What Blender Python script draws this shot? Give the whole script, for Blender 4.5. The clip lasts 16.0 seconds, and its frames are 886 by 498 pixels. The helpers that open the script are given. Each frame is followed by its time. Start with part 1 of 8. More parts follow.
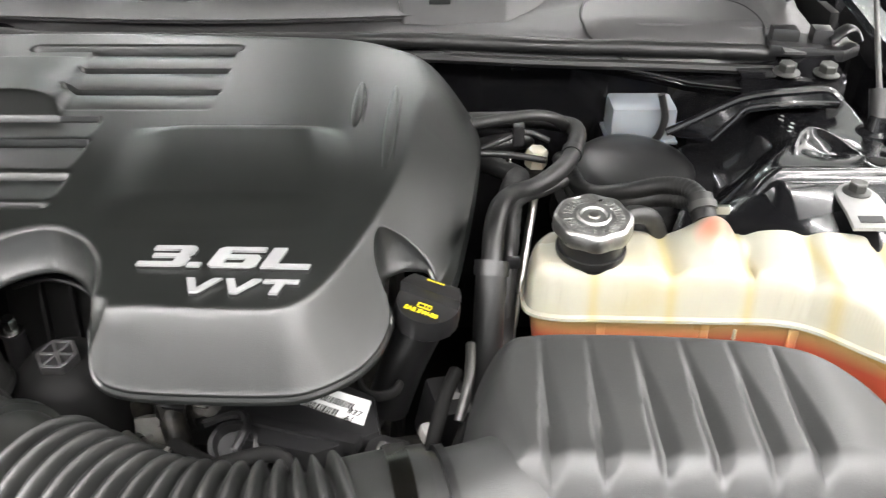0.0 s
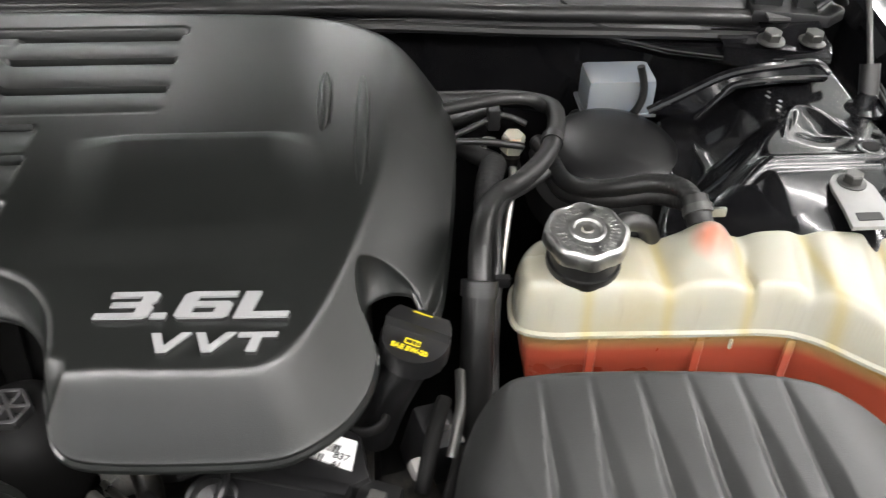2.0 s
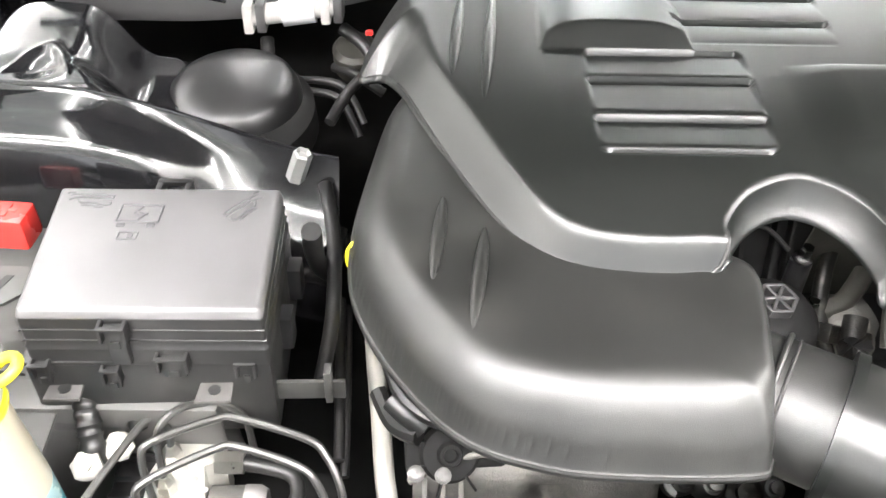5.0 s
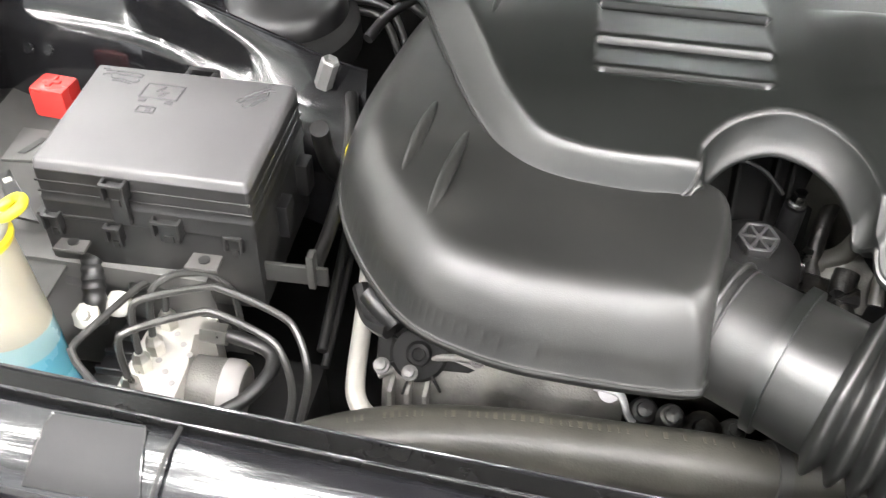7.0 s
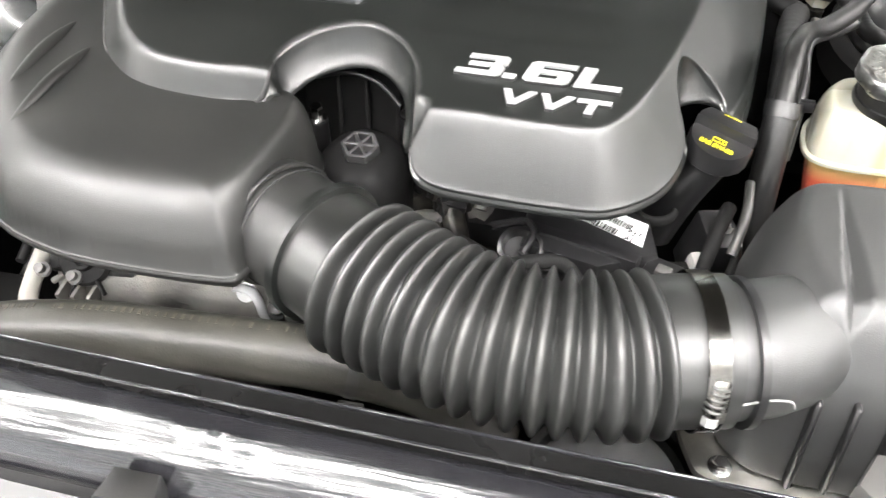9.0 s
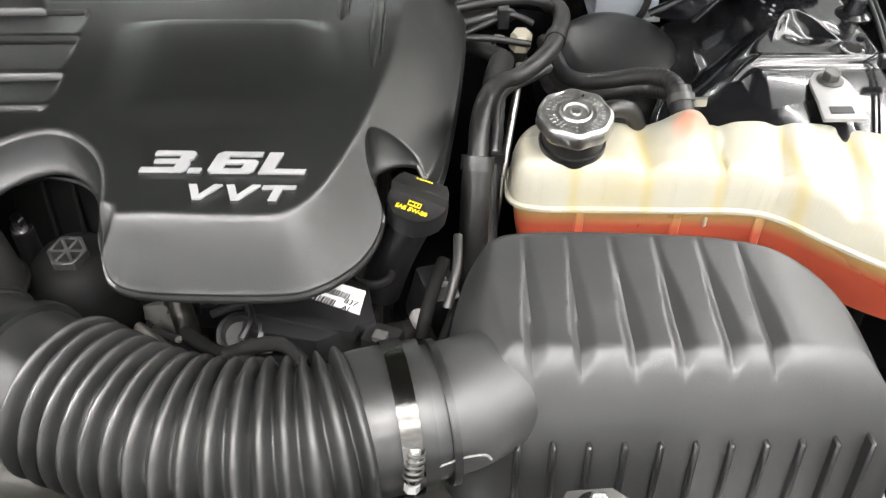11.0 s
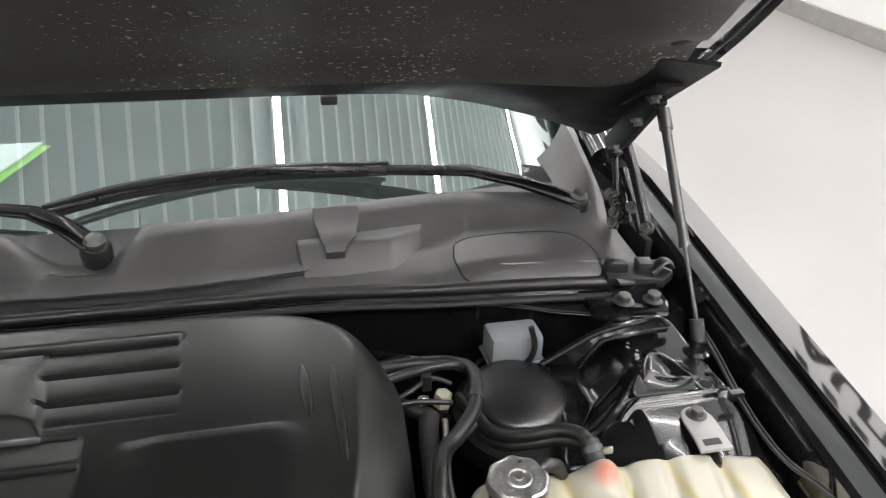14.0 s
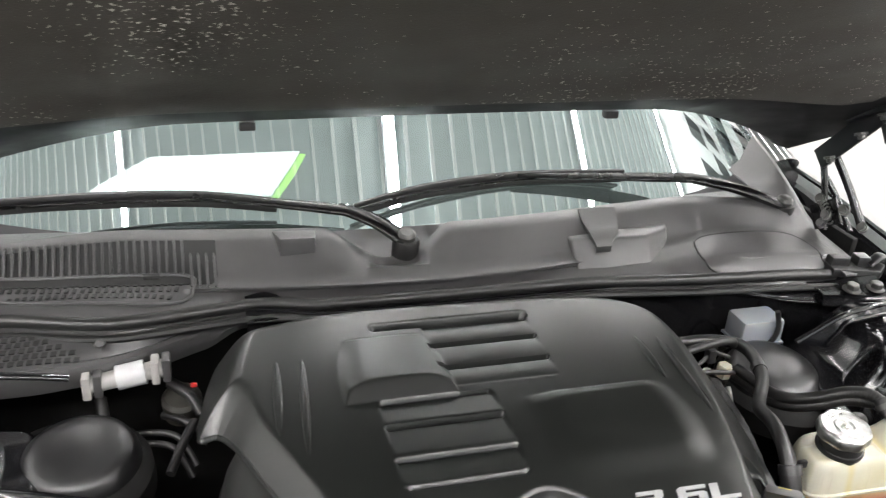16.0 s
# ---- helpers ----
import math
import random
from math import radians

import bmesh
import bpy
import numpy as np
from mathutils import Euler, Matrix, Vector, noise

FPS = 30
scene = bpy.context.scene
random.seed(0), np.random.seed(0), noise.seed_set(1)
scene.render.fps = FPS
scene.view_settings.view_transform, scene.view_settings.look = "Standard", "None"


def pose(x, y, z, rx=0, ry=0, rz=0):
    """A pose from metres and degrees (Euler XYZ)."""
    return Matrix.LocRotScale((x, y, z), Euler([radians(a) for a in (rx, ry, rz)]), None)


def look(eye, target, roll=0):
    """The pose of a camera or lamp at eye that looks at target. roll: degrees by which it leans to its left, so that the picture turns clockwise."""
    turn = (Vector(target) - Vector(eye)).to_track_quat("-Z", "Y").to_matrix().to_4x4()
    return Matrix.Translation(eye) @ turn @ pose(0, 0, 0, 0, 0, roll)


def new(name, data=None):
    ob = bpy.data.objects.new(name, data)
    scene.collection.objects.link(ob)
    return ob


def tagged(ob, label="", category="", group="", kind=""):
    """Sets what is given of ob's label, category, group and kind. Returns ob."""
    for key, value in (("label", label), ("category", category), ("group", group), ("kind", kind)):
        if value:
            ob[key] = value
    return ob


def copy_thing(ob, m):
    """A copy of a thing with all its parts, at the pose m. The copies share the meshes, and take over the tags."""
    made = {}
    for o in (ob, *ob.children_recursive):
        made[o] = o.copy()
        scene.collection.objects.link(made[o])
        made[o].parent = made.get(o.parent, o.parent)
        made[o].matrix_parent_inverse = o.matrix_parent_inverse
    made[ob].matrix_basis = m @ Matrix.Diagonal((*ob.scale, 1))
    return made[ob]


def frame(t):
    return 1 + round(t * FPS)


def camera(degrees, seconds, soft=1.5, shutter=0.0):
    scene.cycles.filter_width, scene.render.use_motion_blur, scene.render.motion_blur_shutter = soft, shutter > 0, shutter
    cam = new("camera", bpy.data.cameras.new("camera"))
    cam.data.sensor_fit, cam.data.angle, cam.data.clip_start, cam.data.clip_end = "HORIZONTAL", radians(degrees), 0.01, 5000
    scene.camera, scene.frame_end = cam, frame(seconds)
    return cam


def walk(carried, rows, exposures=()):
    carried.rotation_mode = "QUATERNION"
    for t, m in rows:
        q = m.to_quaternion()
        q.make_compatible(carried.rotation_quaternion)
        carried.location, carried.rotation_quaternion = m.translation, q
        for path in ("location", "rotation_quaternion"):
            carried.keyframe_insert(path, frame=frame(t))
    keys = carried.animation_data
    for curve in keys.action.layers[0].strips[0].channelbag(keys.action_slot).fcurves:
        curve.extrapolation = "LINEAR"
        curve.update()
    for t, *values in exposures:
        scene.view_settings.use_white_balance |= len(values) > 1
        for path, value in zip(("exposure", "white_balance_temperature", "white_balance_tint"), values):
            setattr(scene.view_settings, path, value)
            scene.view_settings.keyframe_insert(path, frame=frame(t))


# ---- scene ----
# the eye's path: length, first height and tilt of the first view
cam = camera(53.5, 16.0, soft=1.2, shutter=0.3)
METRES, EYE, TILT, LEAN, TURN = 2.2, 1.30, -33.0, 0.0, 0.0
ROWS = [
    (0.0, 0.0, 0.0, 0.0, 0.0, 0.0, -0.0),
    (0.5, 0.03, 0.0138, 0.009, -0.92, -1.61, 0.25),
    (1.0, 0.049, 0.0269, 0.0193, -1.39, -3.48, 0.28),
    (1.5, 0.0348, 0.0278, 0.0303, -1.89, -4.97, 0.5),
    (2.0, -0.0136, 0.0262, 0.0381, -3.92, -6.08, 1.5),
    (2.5, -0.0674, 0.0291, 0.0448, -7.01, -6.95, 2.21),
    (3.0, -0.1213, 0.0349, 0.0511, -8.59, -7.99, 2.48),
    (3.5, -0.1789, 0.0299, 0.056, -9.51, -8.69, 2.65),
    (4.0, -0.2218, 0.02, 0.0564, -8.96, -8.8, 2.83),
    (4.5, -0.252, 0.0054, 0.0449, -5.3, -8.62, 1.53),
    (7.0, -0.2057, -0.0125, -0.0011, 7.74, -9.78, -6.56),
    (7.5, -0.1741, -0.0086, -0.0015, 8.27, -11.06, -6.84),
    (8.0, -0.1205, -0.0125, -0.0018, 8.67, -11.53, -6.67),
    (8.5, -0.0843, -0.0183, -0.001, 9.0, -12.17, -6.39),
    (9.0, -0.0523, -0.0167, -0.0002, 9.41, -12.52, -5.96),
    (9.5, -0.0258, -0.016, 0.0043, 8.19, -12.6, -5.24),
    (12.0, -0.0133, -0.0294, 0.0689, -7.9, -7.58, 3.11),
    (12.5, -0.0208, -0.0491, 0.0832, -9.59, -2.79, 3.49),
    (13.0, -0.0299, -0.0656, 0.0863, -10.88, 1.15, 4.37),
    (13.5, -0.0412, -0.0685, 0.0867, -12.23, 3.7, 5.38),
    (14.0, -0.0634, -0.0748, 0.086, -12.93, 4.74, 5.79),
    (14.5, -0.11, -0.0824, 0.086, -13.45, 5.17, 5.84),
    (15.0, -0.1769, -0.0902, 0.0859, -14.1, 5.43, 5.99),
    (15.5, -0.2327, -0.0966, 0.0832, -14.84, 5.76, 5.99),
    (16.0, -0.2788, -0.1021, 0.0804, -14.76, 5.99, 5.77),
]
PATH = [(t, pose(0, 0, EYE, TILT, LEAN, TURN) @ pose(METRES * x, METRES * y, METRES * z, 90 + pitch, roll, yaw)) for t, x, y, z, yaw, pitch, roll in ROWS]
PATH += [
    (4.7, look((-0.562, 0.046, 1.362), (-0.451, 1.550, 0.048), 1.8)),
    (6.8, look((-0.476, -0.022, 1.314), (-0.709, 1.448, -0.022), 1.1)),
    (9.7, look((-0.046, -0.024, 1.329), (-0.187, 1.384, -0.084), 1.7)),
    (11.8, look((0.001, 0.024, 1.434), (0.179, 1.512, 0.109), 1.0)),
]
PATH.sort(key=lambda row: row[0])
walk(cam, PATH, [(0.0, 0.30), (0.5, 0.00), (1.0, -0.25), (2.0, -0.20), (3.0, 0.80), (3.5, 1.38), (4.5, 1.38), (7.0, 0.82), (8.0, 0.84), (9.0, 0.94), (9.5, 0.84), (12.0, 0.02), (13.0, -0.15), (14.0, -0.47), (15.0, -0.40), (16.0, 0.0)])

# ---- world and lamps ----
world = bpy.data.worlds.new("world")
scene.world = world
world.use_nodes = True
world.node_tree.nodes["Background"].inputs[0].default_value = (0.9, 0.95, 1.0, 1)
world.node_tree.nodes["Background"].inputs[1].default_value = 0.2
ROOM = (-6.0, 4.6, -6.0, 10.0, 4.2)  # x, x, y, y and height of the hall
LAMP_X = (-4.1, -1.9, 0.36, 2.1, 4.3)
LAMP_W = 92.0
LAMP_GAIN = (1.0, 1.0, 1.0, 1.0, 2.5)
FRONT_FILL_W = 90.0
CROSS_W = 105.0


# ---- materials ----
def mat(name, color, rough=0.5, metal=0.0, bump=0.0, scale=200.0, vary=0.15, rvary=0.1, coat=0.0, sub=0.0, spec=0.5, dirt=0.0, dirt_color=(0.3, 0.28, 0.25), dirt_scale=12.0, trans=0.0, stretch=None, deep=0.001, specks=0.0):
    """A procedural surface: broad and fine variation of colour and gloss, fine relief, some dust."""
    m = bpy.data.materials.new(name)
    m.use_nodes = True
    nt = m.node_tree
    b = nt.nodes["Principled BSDF"]
    link = nt.links.new
    tc = nt.nodes.new("ShaderNodeTexCoord")
    big = nt.nodes.new("ShaderNodeTexNoise")
    big.inputs["Scale"].default_value, big.inputs["Detail"].default_value = dirt_scale, 6
    fine = nt.nodes.new("ShaderNodeTexNoise")
    fine.inputs["Scale"].default_value, fine.inputs["Detail"].default_value = scale, 3
    link(tc.outputs["Object"], big.inputs["Vector"])
    if stretch:
        long = nt.nodes.new("ShaderNodeVectorMath")
        long.operation = "MULTIPLY"
        long.inputs[1].default_value = stretch
        link(tc.outputs["Object"], long.inputs[0])
        link(long.outputs["Vector"], fine.inputs["Vector"])
    else:
        link(tc.outputs["Object"], fine.inputs["Vector"])
    ramp = nt.nodes.new("ShaderNodeMapRange")
    ramp.inputs["From Min"].default_value, ramp.inputs["From Max"].default_value = 0.3, 0.7
    ramp.inputs["To Min"].default_value, ramp.inputs["To Max"].default_value = 1 - vary, 1 + vary
    link(big.outputs["Fac"], ramp.inputs["Value"])
    mul = nt.nodes.new("ShaderNodeVectorMath")
    mul.operation = "SCALE"
    mul.inputs[0].default_value = color[:3]
    link(ramp.outputs["Result"], mul.inputs["Scale"])
    out = mul.outputs["Vector"]
    if dirt:
        spots = nt.nodes.new("ShaderNodeTexNoise")
        spots.inputs["Scale"].default_value, spots.inputs["Detail"].default_value = dirt_scale * 2.3, 10
        link(tc.outputs["Object"], spots.inputs["Vector"])
        fac = nt.nodes.new("ShaderNodeMapRange")
        fac.inputs["From Min"].default_value, fac.inputs["From Max"].default_value = 0.5, 0.75
        fac.inputs["To Max"].default_value = dirt
        link(spots.outputs["Fac"], fac.inputs["Value"])
        mix = nt.nodes.new("ShaderNodeMix")
        mix.data_type = "RGBA"
        link(fac.outputs["Result"], mix.inputs["Factor"])
        link(out, mix.inputs["A"])
        mix.inputs["B"].default_value = (*dirt_color, 1)
        out = mix.outputs["Result"]
    if specks:
        flecks = nt.nodes.new("ShaderNodeTexNoise")
        flecks.inputs["Scale"].default_value, flecks.inputs["Detail"].default_value = 170, 3
        link(tc.outputs["Object"], flecks.inputs["Vector"])
        where = nt.nodes.new("ShaderNodeTexNoise")
        where.inputs["Scale"].default_value, where.inputs["Detail"].default_value = 4, 3
        link(tc.outputs["Object"], where.inputs["Vector"])
        add = nt.nodes.new("ShaderNodeMath")
        add.operation = "MULTIPLY"
        link(flecks.outputs["Fac"], add.inputs[0])
        spread = nt.nodes.new("ShaderNodeMapRange")
        spread.inputs["To Min"].default_value, spread.inputs["To Max"].default_value = 0.62, 1.36
        link(where.outputs["Fac"], spread.inputs["Value"])
        link(spread.outputs["Result"], add.inputs[1])
        cut = nt.nodes.new("ShaderNodeMapRange")
        cut.inputs["From Min"].default_value, cut.inputs["From Max"].default_value = specks, specks + 0.025
        link(add.outputs["Value"], cut.inputs["Value"])
        mix2 = nt.nodes.new("ShaderNodeMix")
        mix2.data_type = "RGBA"
        link(cut.outputs["Result"], mix2.inputs["Factor"])
        link(out, mix2.inputs["A"])
        mix2.inputs["B"].default_value = (0.4, 0.38, 0.34, 1)
        out = mix2.outputs["Result"]
    link(out, b.inputs["Base Color"])
    rr = nt.nodes.new("ShaderNodeMapRange")
    rr.inputs["From Min"].default_value, rr.inputs["From Max"].default_value = 0.3, 0.7
    rr.inputs["To Min"].default_value, rr.inputs["To Max"].default_value = max(0.02, rough - rvary), min(1, rough + rvary)
    link(big.outputs["Fac"], rr.inputs["Value"])
    link(rr.outputs["Result"], b.inputs["Roughness"])
    b.inputs["Metallic"].default_value = metal
    b.inputs["Specular IOR Level"].default_value = spec
    b.inputs["Coat Weight"].default_value = coat
    b.inputs["Coat Roughness"].default_value = 0.05
    b.inputs["Transmission Weight"].default_value = trans
    if sub:
        b.inputs["Subsurface Weight"].default_value = sub
        b.inputs["Subsurface Radius"].default_value = (0.02, 0.012, 0.006)
        b.inputs["Subsurface Scale"].default_value = 1.0
    if bump:
        bp = nt.nodes.new("ShaderNodeBump")
        bp.inputs["Strength"].default_value, bp.inputs["Distance"].default_value = bump, deep
        link(fine.outputs["Fac"], bp.inputs["Height"])
        link(bp.outputs["Normal"], b.inputs["Normal"])
    return m


def glow(name, color, strength):
    m = bpy.data.materials.new(name)
    m.use_nodes = True
    b = m.node_tree.nodes["Principled BSDF"]
    b.inputs["Base Color"].default_value = (*color, 1)
    b.inputs["Emission Color"].default_value = (*color, 1)
    b.inputs["Emission Strength"].default_value = strength
    return m


def pane(name, tint, ior):
    """Window glass: clear tinted pass, mirror gloss by Fresnel."""
    m = bpy.data.materials.new(name)
    m.use_nodes = True
    nt = m.node_tree
    nt.nodes.remove(nt.nodes["Principled BSDF"])
    clear = nt.nodes.new("ShaderNodeBsdfTransparent")
    clear.inputs[0].default_value = (*tint, 1)
    gloss = nt.nodes.new("ShaderNodeBsdfGlossy")
    gloss.inputs["Color"].default_value = (0.88, 0.98, 0.985, 1)
    gloss.inputs["Roughness"].default_value = 0.0
    fr = nt.nodes.new("ShaderNodeFresnel")
    fr.inputs["IOR"].default_value = ior
    mix = nt.nodes.new("ShaderNodeMixShader")
    nt.links.new(fr.outputs[0], mix.inputs[0])
    nt.links.new(clear.outputs[0], mix.inputs[1])
    nt.links.new(gloss.outputs[0], mix.inputs[2])
    nt.links.new(mix.outputs[0], nt.nodes["Material Output"].inputs[0])
    return m


COVER = mat("cover_plastic", (0.0075, 0.0084, 0.0078), 0.32, bump=0.12, scale=1400, vary=0.12, rvary=0.03, dirt=0.05, dirt_color=(0.02, 0.02, 0.019), dirt_scale=7, spec=0.85)
RESPLASTIC = mat("resonator_plastic", (0.012, 0.0122, 0.0116), 0.40, bump=0.15, scale=1200, vary=0.3, rvary=0.07, dirt=0.30, dirt_color=(0.045, 0.044, 0.04), dirt_scale=7, spec=0.8)
PLASTIC = mat("black_plastic", (0.008, 0.008, 0.0085), 0.34, bump=0.12, scale=900, rvary=0.08, dirt=0.12, dirt_color=(0.035, 0.034, 0.031), spec=0.75)
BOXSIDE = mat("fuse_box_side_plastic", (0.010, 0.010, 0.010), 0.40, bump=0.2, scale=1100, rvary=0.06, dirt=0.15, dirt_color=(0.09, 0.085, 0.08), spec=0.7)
# black like the sides, but greyed: the wall's sheen is put into the colour
BOXLIT = mat("fuse_box_plastic_lit", (0.088, 0.086, 0.088), 0.42, bump=0.2, scale=1100, rvary=0.05, dirt=0.1, dirt_color=(0.11, 0.108, 0.105), spec=0.6)
RUBBER = mat("rubber", (0.008, 0.008, 0.008), 0.42, bump=0.15, scale=500, dirt=0.2, dirt_color=(0.03, 0.028, 0.025), spec=0.6)
BELLOWS = mat("bellows_rubber", (0.013, 0.0135, 0.013), 0.37, bump=0.08, scale=400, dirt=0.25, dirt_color=(0.045, 0.045, 0.04), spec=0.85)
HOSE = mat("radiator_hose_rubber", (0.034, 0.033, 0.028), 0.45, bump=0.2, scale=500, dirt=0.35, dirt_color=(0.09, 0.085, 0.07))
BRAID = mat("braided_sleeve", (0.03, 0.03, 0.03), 0.6, bump=0.9, scale=900)
PAINT = mat("black_car_paint", (0.006, 0.006, 0.007), 0.06, spec=0.9, coat=1.0, rvary=0.02, dirt=0.06, dirt_color=(0.12, 0.115, 0.11), dirt_scale=25)
APRON = mat("black_apron_paint", (0.007, 0.007, 0.008), 0.17, coat=0.4, spec=0.5, rvary=0.05, dirt=0.12, dirt_color=(0.06, 0.057, 0.05), dirt_scale=18)
PANEL = mat("gloss_panel_plastic", (0.010, 0.010, 0.012), 0.18, coat=0.7, rvary=0.05, bump=0.34, scale=40, stretch=(0.12, 2.2, 2.2), deep=0.004, dirt=0.1, dirt_color=(0.08, 0.08, 0.08), dirt_scale=20, spec=0.85)
COWL = mat("cowl_plastic", (0.046, 0.045, 0.046), 0.35, bump=0.35, scale=1300, rvary=0.06, dirt=0.2, dirt_color=(0.075, 0.075, 0.072), spec=0.85)
HOODPAD = mat("hood_liner", (0.036, 0.0325, 0.0265), 0.55, bump=0.3, scale=300, dirt=0.25, dirt_color=(0.05, 0.046, 0.038), dirt_scale=8, specks=0.70)
TANK = mat("tank_plastic", (0.37, 0.36, 0.295), 0.30, sub=0.15, bump=0.2, scale=60, vary=0.10, rvary=0.05, dirt=0.6, dirt_color=(0.38, 0.31, 0.12), dirt_scale=4.0)
CAPMETAL = mat("pressed_cap_metal", (0.55, 0.55, 0.54), 0.36, metal=1.0, bump=0.2, scale=500, dirt=0.4, dirt_color=(0.14, 0.135, 0.13), dirt_scale=70)
FRAME = mat("satin_hood_frame", (0.006, 0.006, 0.007), 0.5, spec=0.15, vary=0.2)
# dimmed copy of the apron paint for a part that reflects little light
APRONDIM = mat("apron_paint_dimmed", (0.004, 0.004, 0.005), 0.14, spec=0.2, vary=0.2, rvary=0.05)
STRIP = mat("rubber_strip", (0.006, 0.006, 0.006), 0.24, spec=0.22, vary=0.2)
# darker than the lid, standing for shade along embossed edges
EMBOSSDARK = mat("embossed_edge_shade", (0.06, 0.06, 0.062), 0.4, vary=0.1)
ZINC = mat("dull_zinc_plate", (0.27, 0.27, 0.265), 0.42, metal=0.35, vary=0.12, dirt=0.3, dirt_color=(0.22, 0.215, 0.2), dirt_scale=40)
BAND = mat("clamp_steel", (0.17, 0.165, 0.155), 0.24, metal=1.0, vary=0.3, dirt_scale=30)
ZINCDARK = mat("dull_grey_plate", (0.085, 0.082, 0.08), 0.45, metal=0.3, vary=0.2, dirt=0.3, dirt_color=(0.10, 0.095, 0.09), dirt_scale=40)
CHROME = mat("chrome", (0.75, 0.75, 0.74), 0.16, metal=1.0, bump=0.1, scale=300, dirt=0.2, dirt_color=(0.25, 0.24, 0.22), dirt_scale=60)
STEEL = mat("zinc_steel", (0.55, 0.54, 0.5), 0.33, metal=1.0, bump=0.15, scale=400, dirt=0.3, dirt_color=(0.3, 0.28, 0.24), dirt_scale=40)
ALU = mat("cast_aluminium", (0.15, 0.146, 0.136), 0.55, metal=0.35, bump=0.5, scale=500, vary=0.3, dirt=0.5, dirt_color=(0.2, 0.19, 0.16), dirt_scale=30)
ALUBLOCK = mat("machined_aluminium", (0.52, 0.505, 0.47), 0.40, metal=0.45, bump=0.1, scale=500, vary=0.08)
PIPE = mat("white_pipe", (0.40, 0.39, 0.355), 0.35, metal=0.4, vary=0.1)
DARKPIPE = mat("dark_steel_pipe", (0.075, 0.075, 0.072), 0.38, metal=0.6, vary=0.2)
SILVER = mat("badge_silver", (0.40, 0.405, 0.41), 0.40, metal=0.4, vary=0.05)
WHITE = mat("white_plastic", (0.45, 0.455, 0.465), 0.4, vary=0.05)
RESERVOIR = mat("reservoir_plastic", (0.23, 0.25, 0.27), 0.35, sub=0.2, vary=0.06)
PAPER = mat("paper", (0.82, 0.83, 0.83), 0.7, vary=0.03)
LIME = mat("lime_paper", (0.35, 0.75, 0.05), 0.6, vary=0.05)
YELLOW = mat("yellow_plastic", (0.62, 0.52, 0.02), 0.4, vary=0.05)
RED = mat("red_plastic", (0.50, 0.035, 0.03), 0.28, vary=0.1)
BLUE = mat("blue_washer_fluid", (0.14, 0.42, 0.52), 0.3, sub=0.15, vary=0.08)
PALEBLUE = mat("pale_washer_fluid", (0.27, 0.42, 0.44), 0.3, sub=0.2, vary=0.08)
LIDGREY = mat("air_box_lid_plastic", (0.026, 0.0265, 0.0265), 0.46, bump=0.15, scale=1000, vary=0.15, rvary=0.05, dirt=0.12, dirt_color=(0.06, 0.06, 0.056), spec=0.85)
HOSEMARK = mat("hose_print", (0.075, 0.072, 0.056), 0.6, vary=0.2)
NECK = mat("washer_neck_plastic", (0.36, 0.34, 0.27), 0.35, sub=0.2, vary=0.06)
PANGREY = mat("dark_grey_panel", (0.07, 0.069, 0.066), 0.45, vary=0.3, dirt=0.3, dirt_color=(0.03, 0.03, 0.028))
PLATE = mat("smooth_plate", (0.030, 0.030, 0.031), 0.60, spec=0.25, vary=0.15, dirt=0.2, dirt_color=(0.05, 0.05, 0.048))
INK = mat("ink", (0.015, 0.015, 0.015), 0.5)
BLACKBAY = mat("bay_black", (0.006, 0.006, 0.006), 0.7, spec=0.2, vary=0.4, dirt=0.15, dirt_color=(0.02, 0.019, 0.017))
GREASE = mat("engine_dark_metal", (0.012, 0.0115, 0.0105), 0.45, metal=0.5, bump=0.6, scale=250, vary=0.4, dirt=0.4, dirt_color=(0.12, 0.11, 0.09), dirt_scale=30)
FLOOR = mat("polished_floor", (0.305, 0.296, 0.290), 0.36, vary=0.05, rvary=0.04, dirt_scale=1.1)
SEAM = mat("seam_white", (0.93, 0.94, 0.93), 0.5, vary=0.03)
WALL = mat("white_wall", (0.82, 0.82, 0.81), 0.6, vary=0.03, dirt_scale=1.5)
SKIRTING = mat("grey_skirting", (0.30, 0.29, 0.28), 0.5, vary=0.1)
CEILING = mat("green_white_decking", (0.60, 0.675, 0.665), 0.45, vary=0.05, dirt_scale=1.0)
DASH = mat("dashboard", (0.03, 0.03, 0.032), 0.6, bump=0.4, scale=600)


def coolant_material():
    """Translucent wall: cream above the coolant level, orange-red below it."""
    m = mat("tank_wall_with_coolant", (0.36, 0.065, 0.035), 0.3, sub=0.12, vary=0.2, dirt_scale=9)
    nt = m.node_tree
    b = nt.nodes["Principled BSDF"]
    red = b.inputs["Base Color"].links[0].from_socket
    tc = nt.nodes.new("ShaderNodeTexCoord")
    sep = nt.nodes.new("ShaderNodeSeparateXYZ")
    nt.links.new(tc.outputs["Object"], sep.inputs["Vector"])
    lev = nt.nodes.new("ShaderNodeMapRange")
    lev.inputs["From Min"].default_value, lev.inputs["From Max"].default_value = 0.118, 0.136
    nt.links.new(sep.outputs["Z"], lev.inputs["Value"])
    mix = nt.nodes.new("ShaderNodeMix")
    mix.data_type = "RGBA"
    nt.links.new(lev.outputs["Result"], mix.inputs["Factor"])
    nt.links.new(red, mix.inputs["A"])
    mix.inputs["B"].default_value = (0.42, 0.30, 0.12, 1)
    nt.links.new(mix.outputs["Result"], b.inputs["Base Color"])
    return m


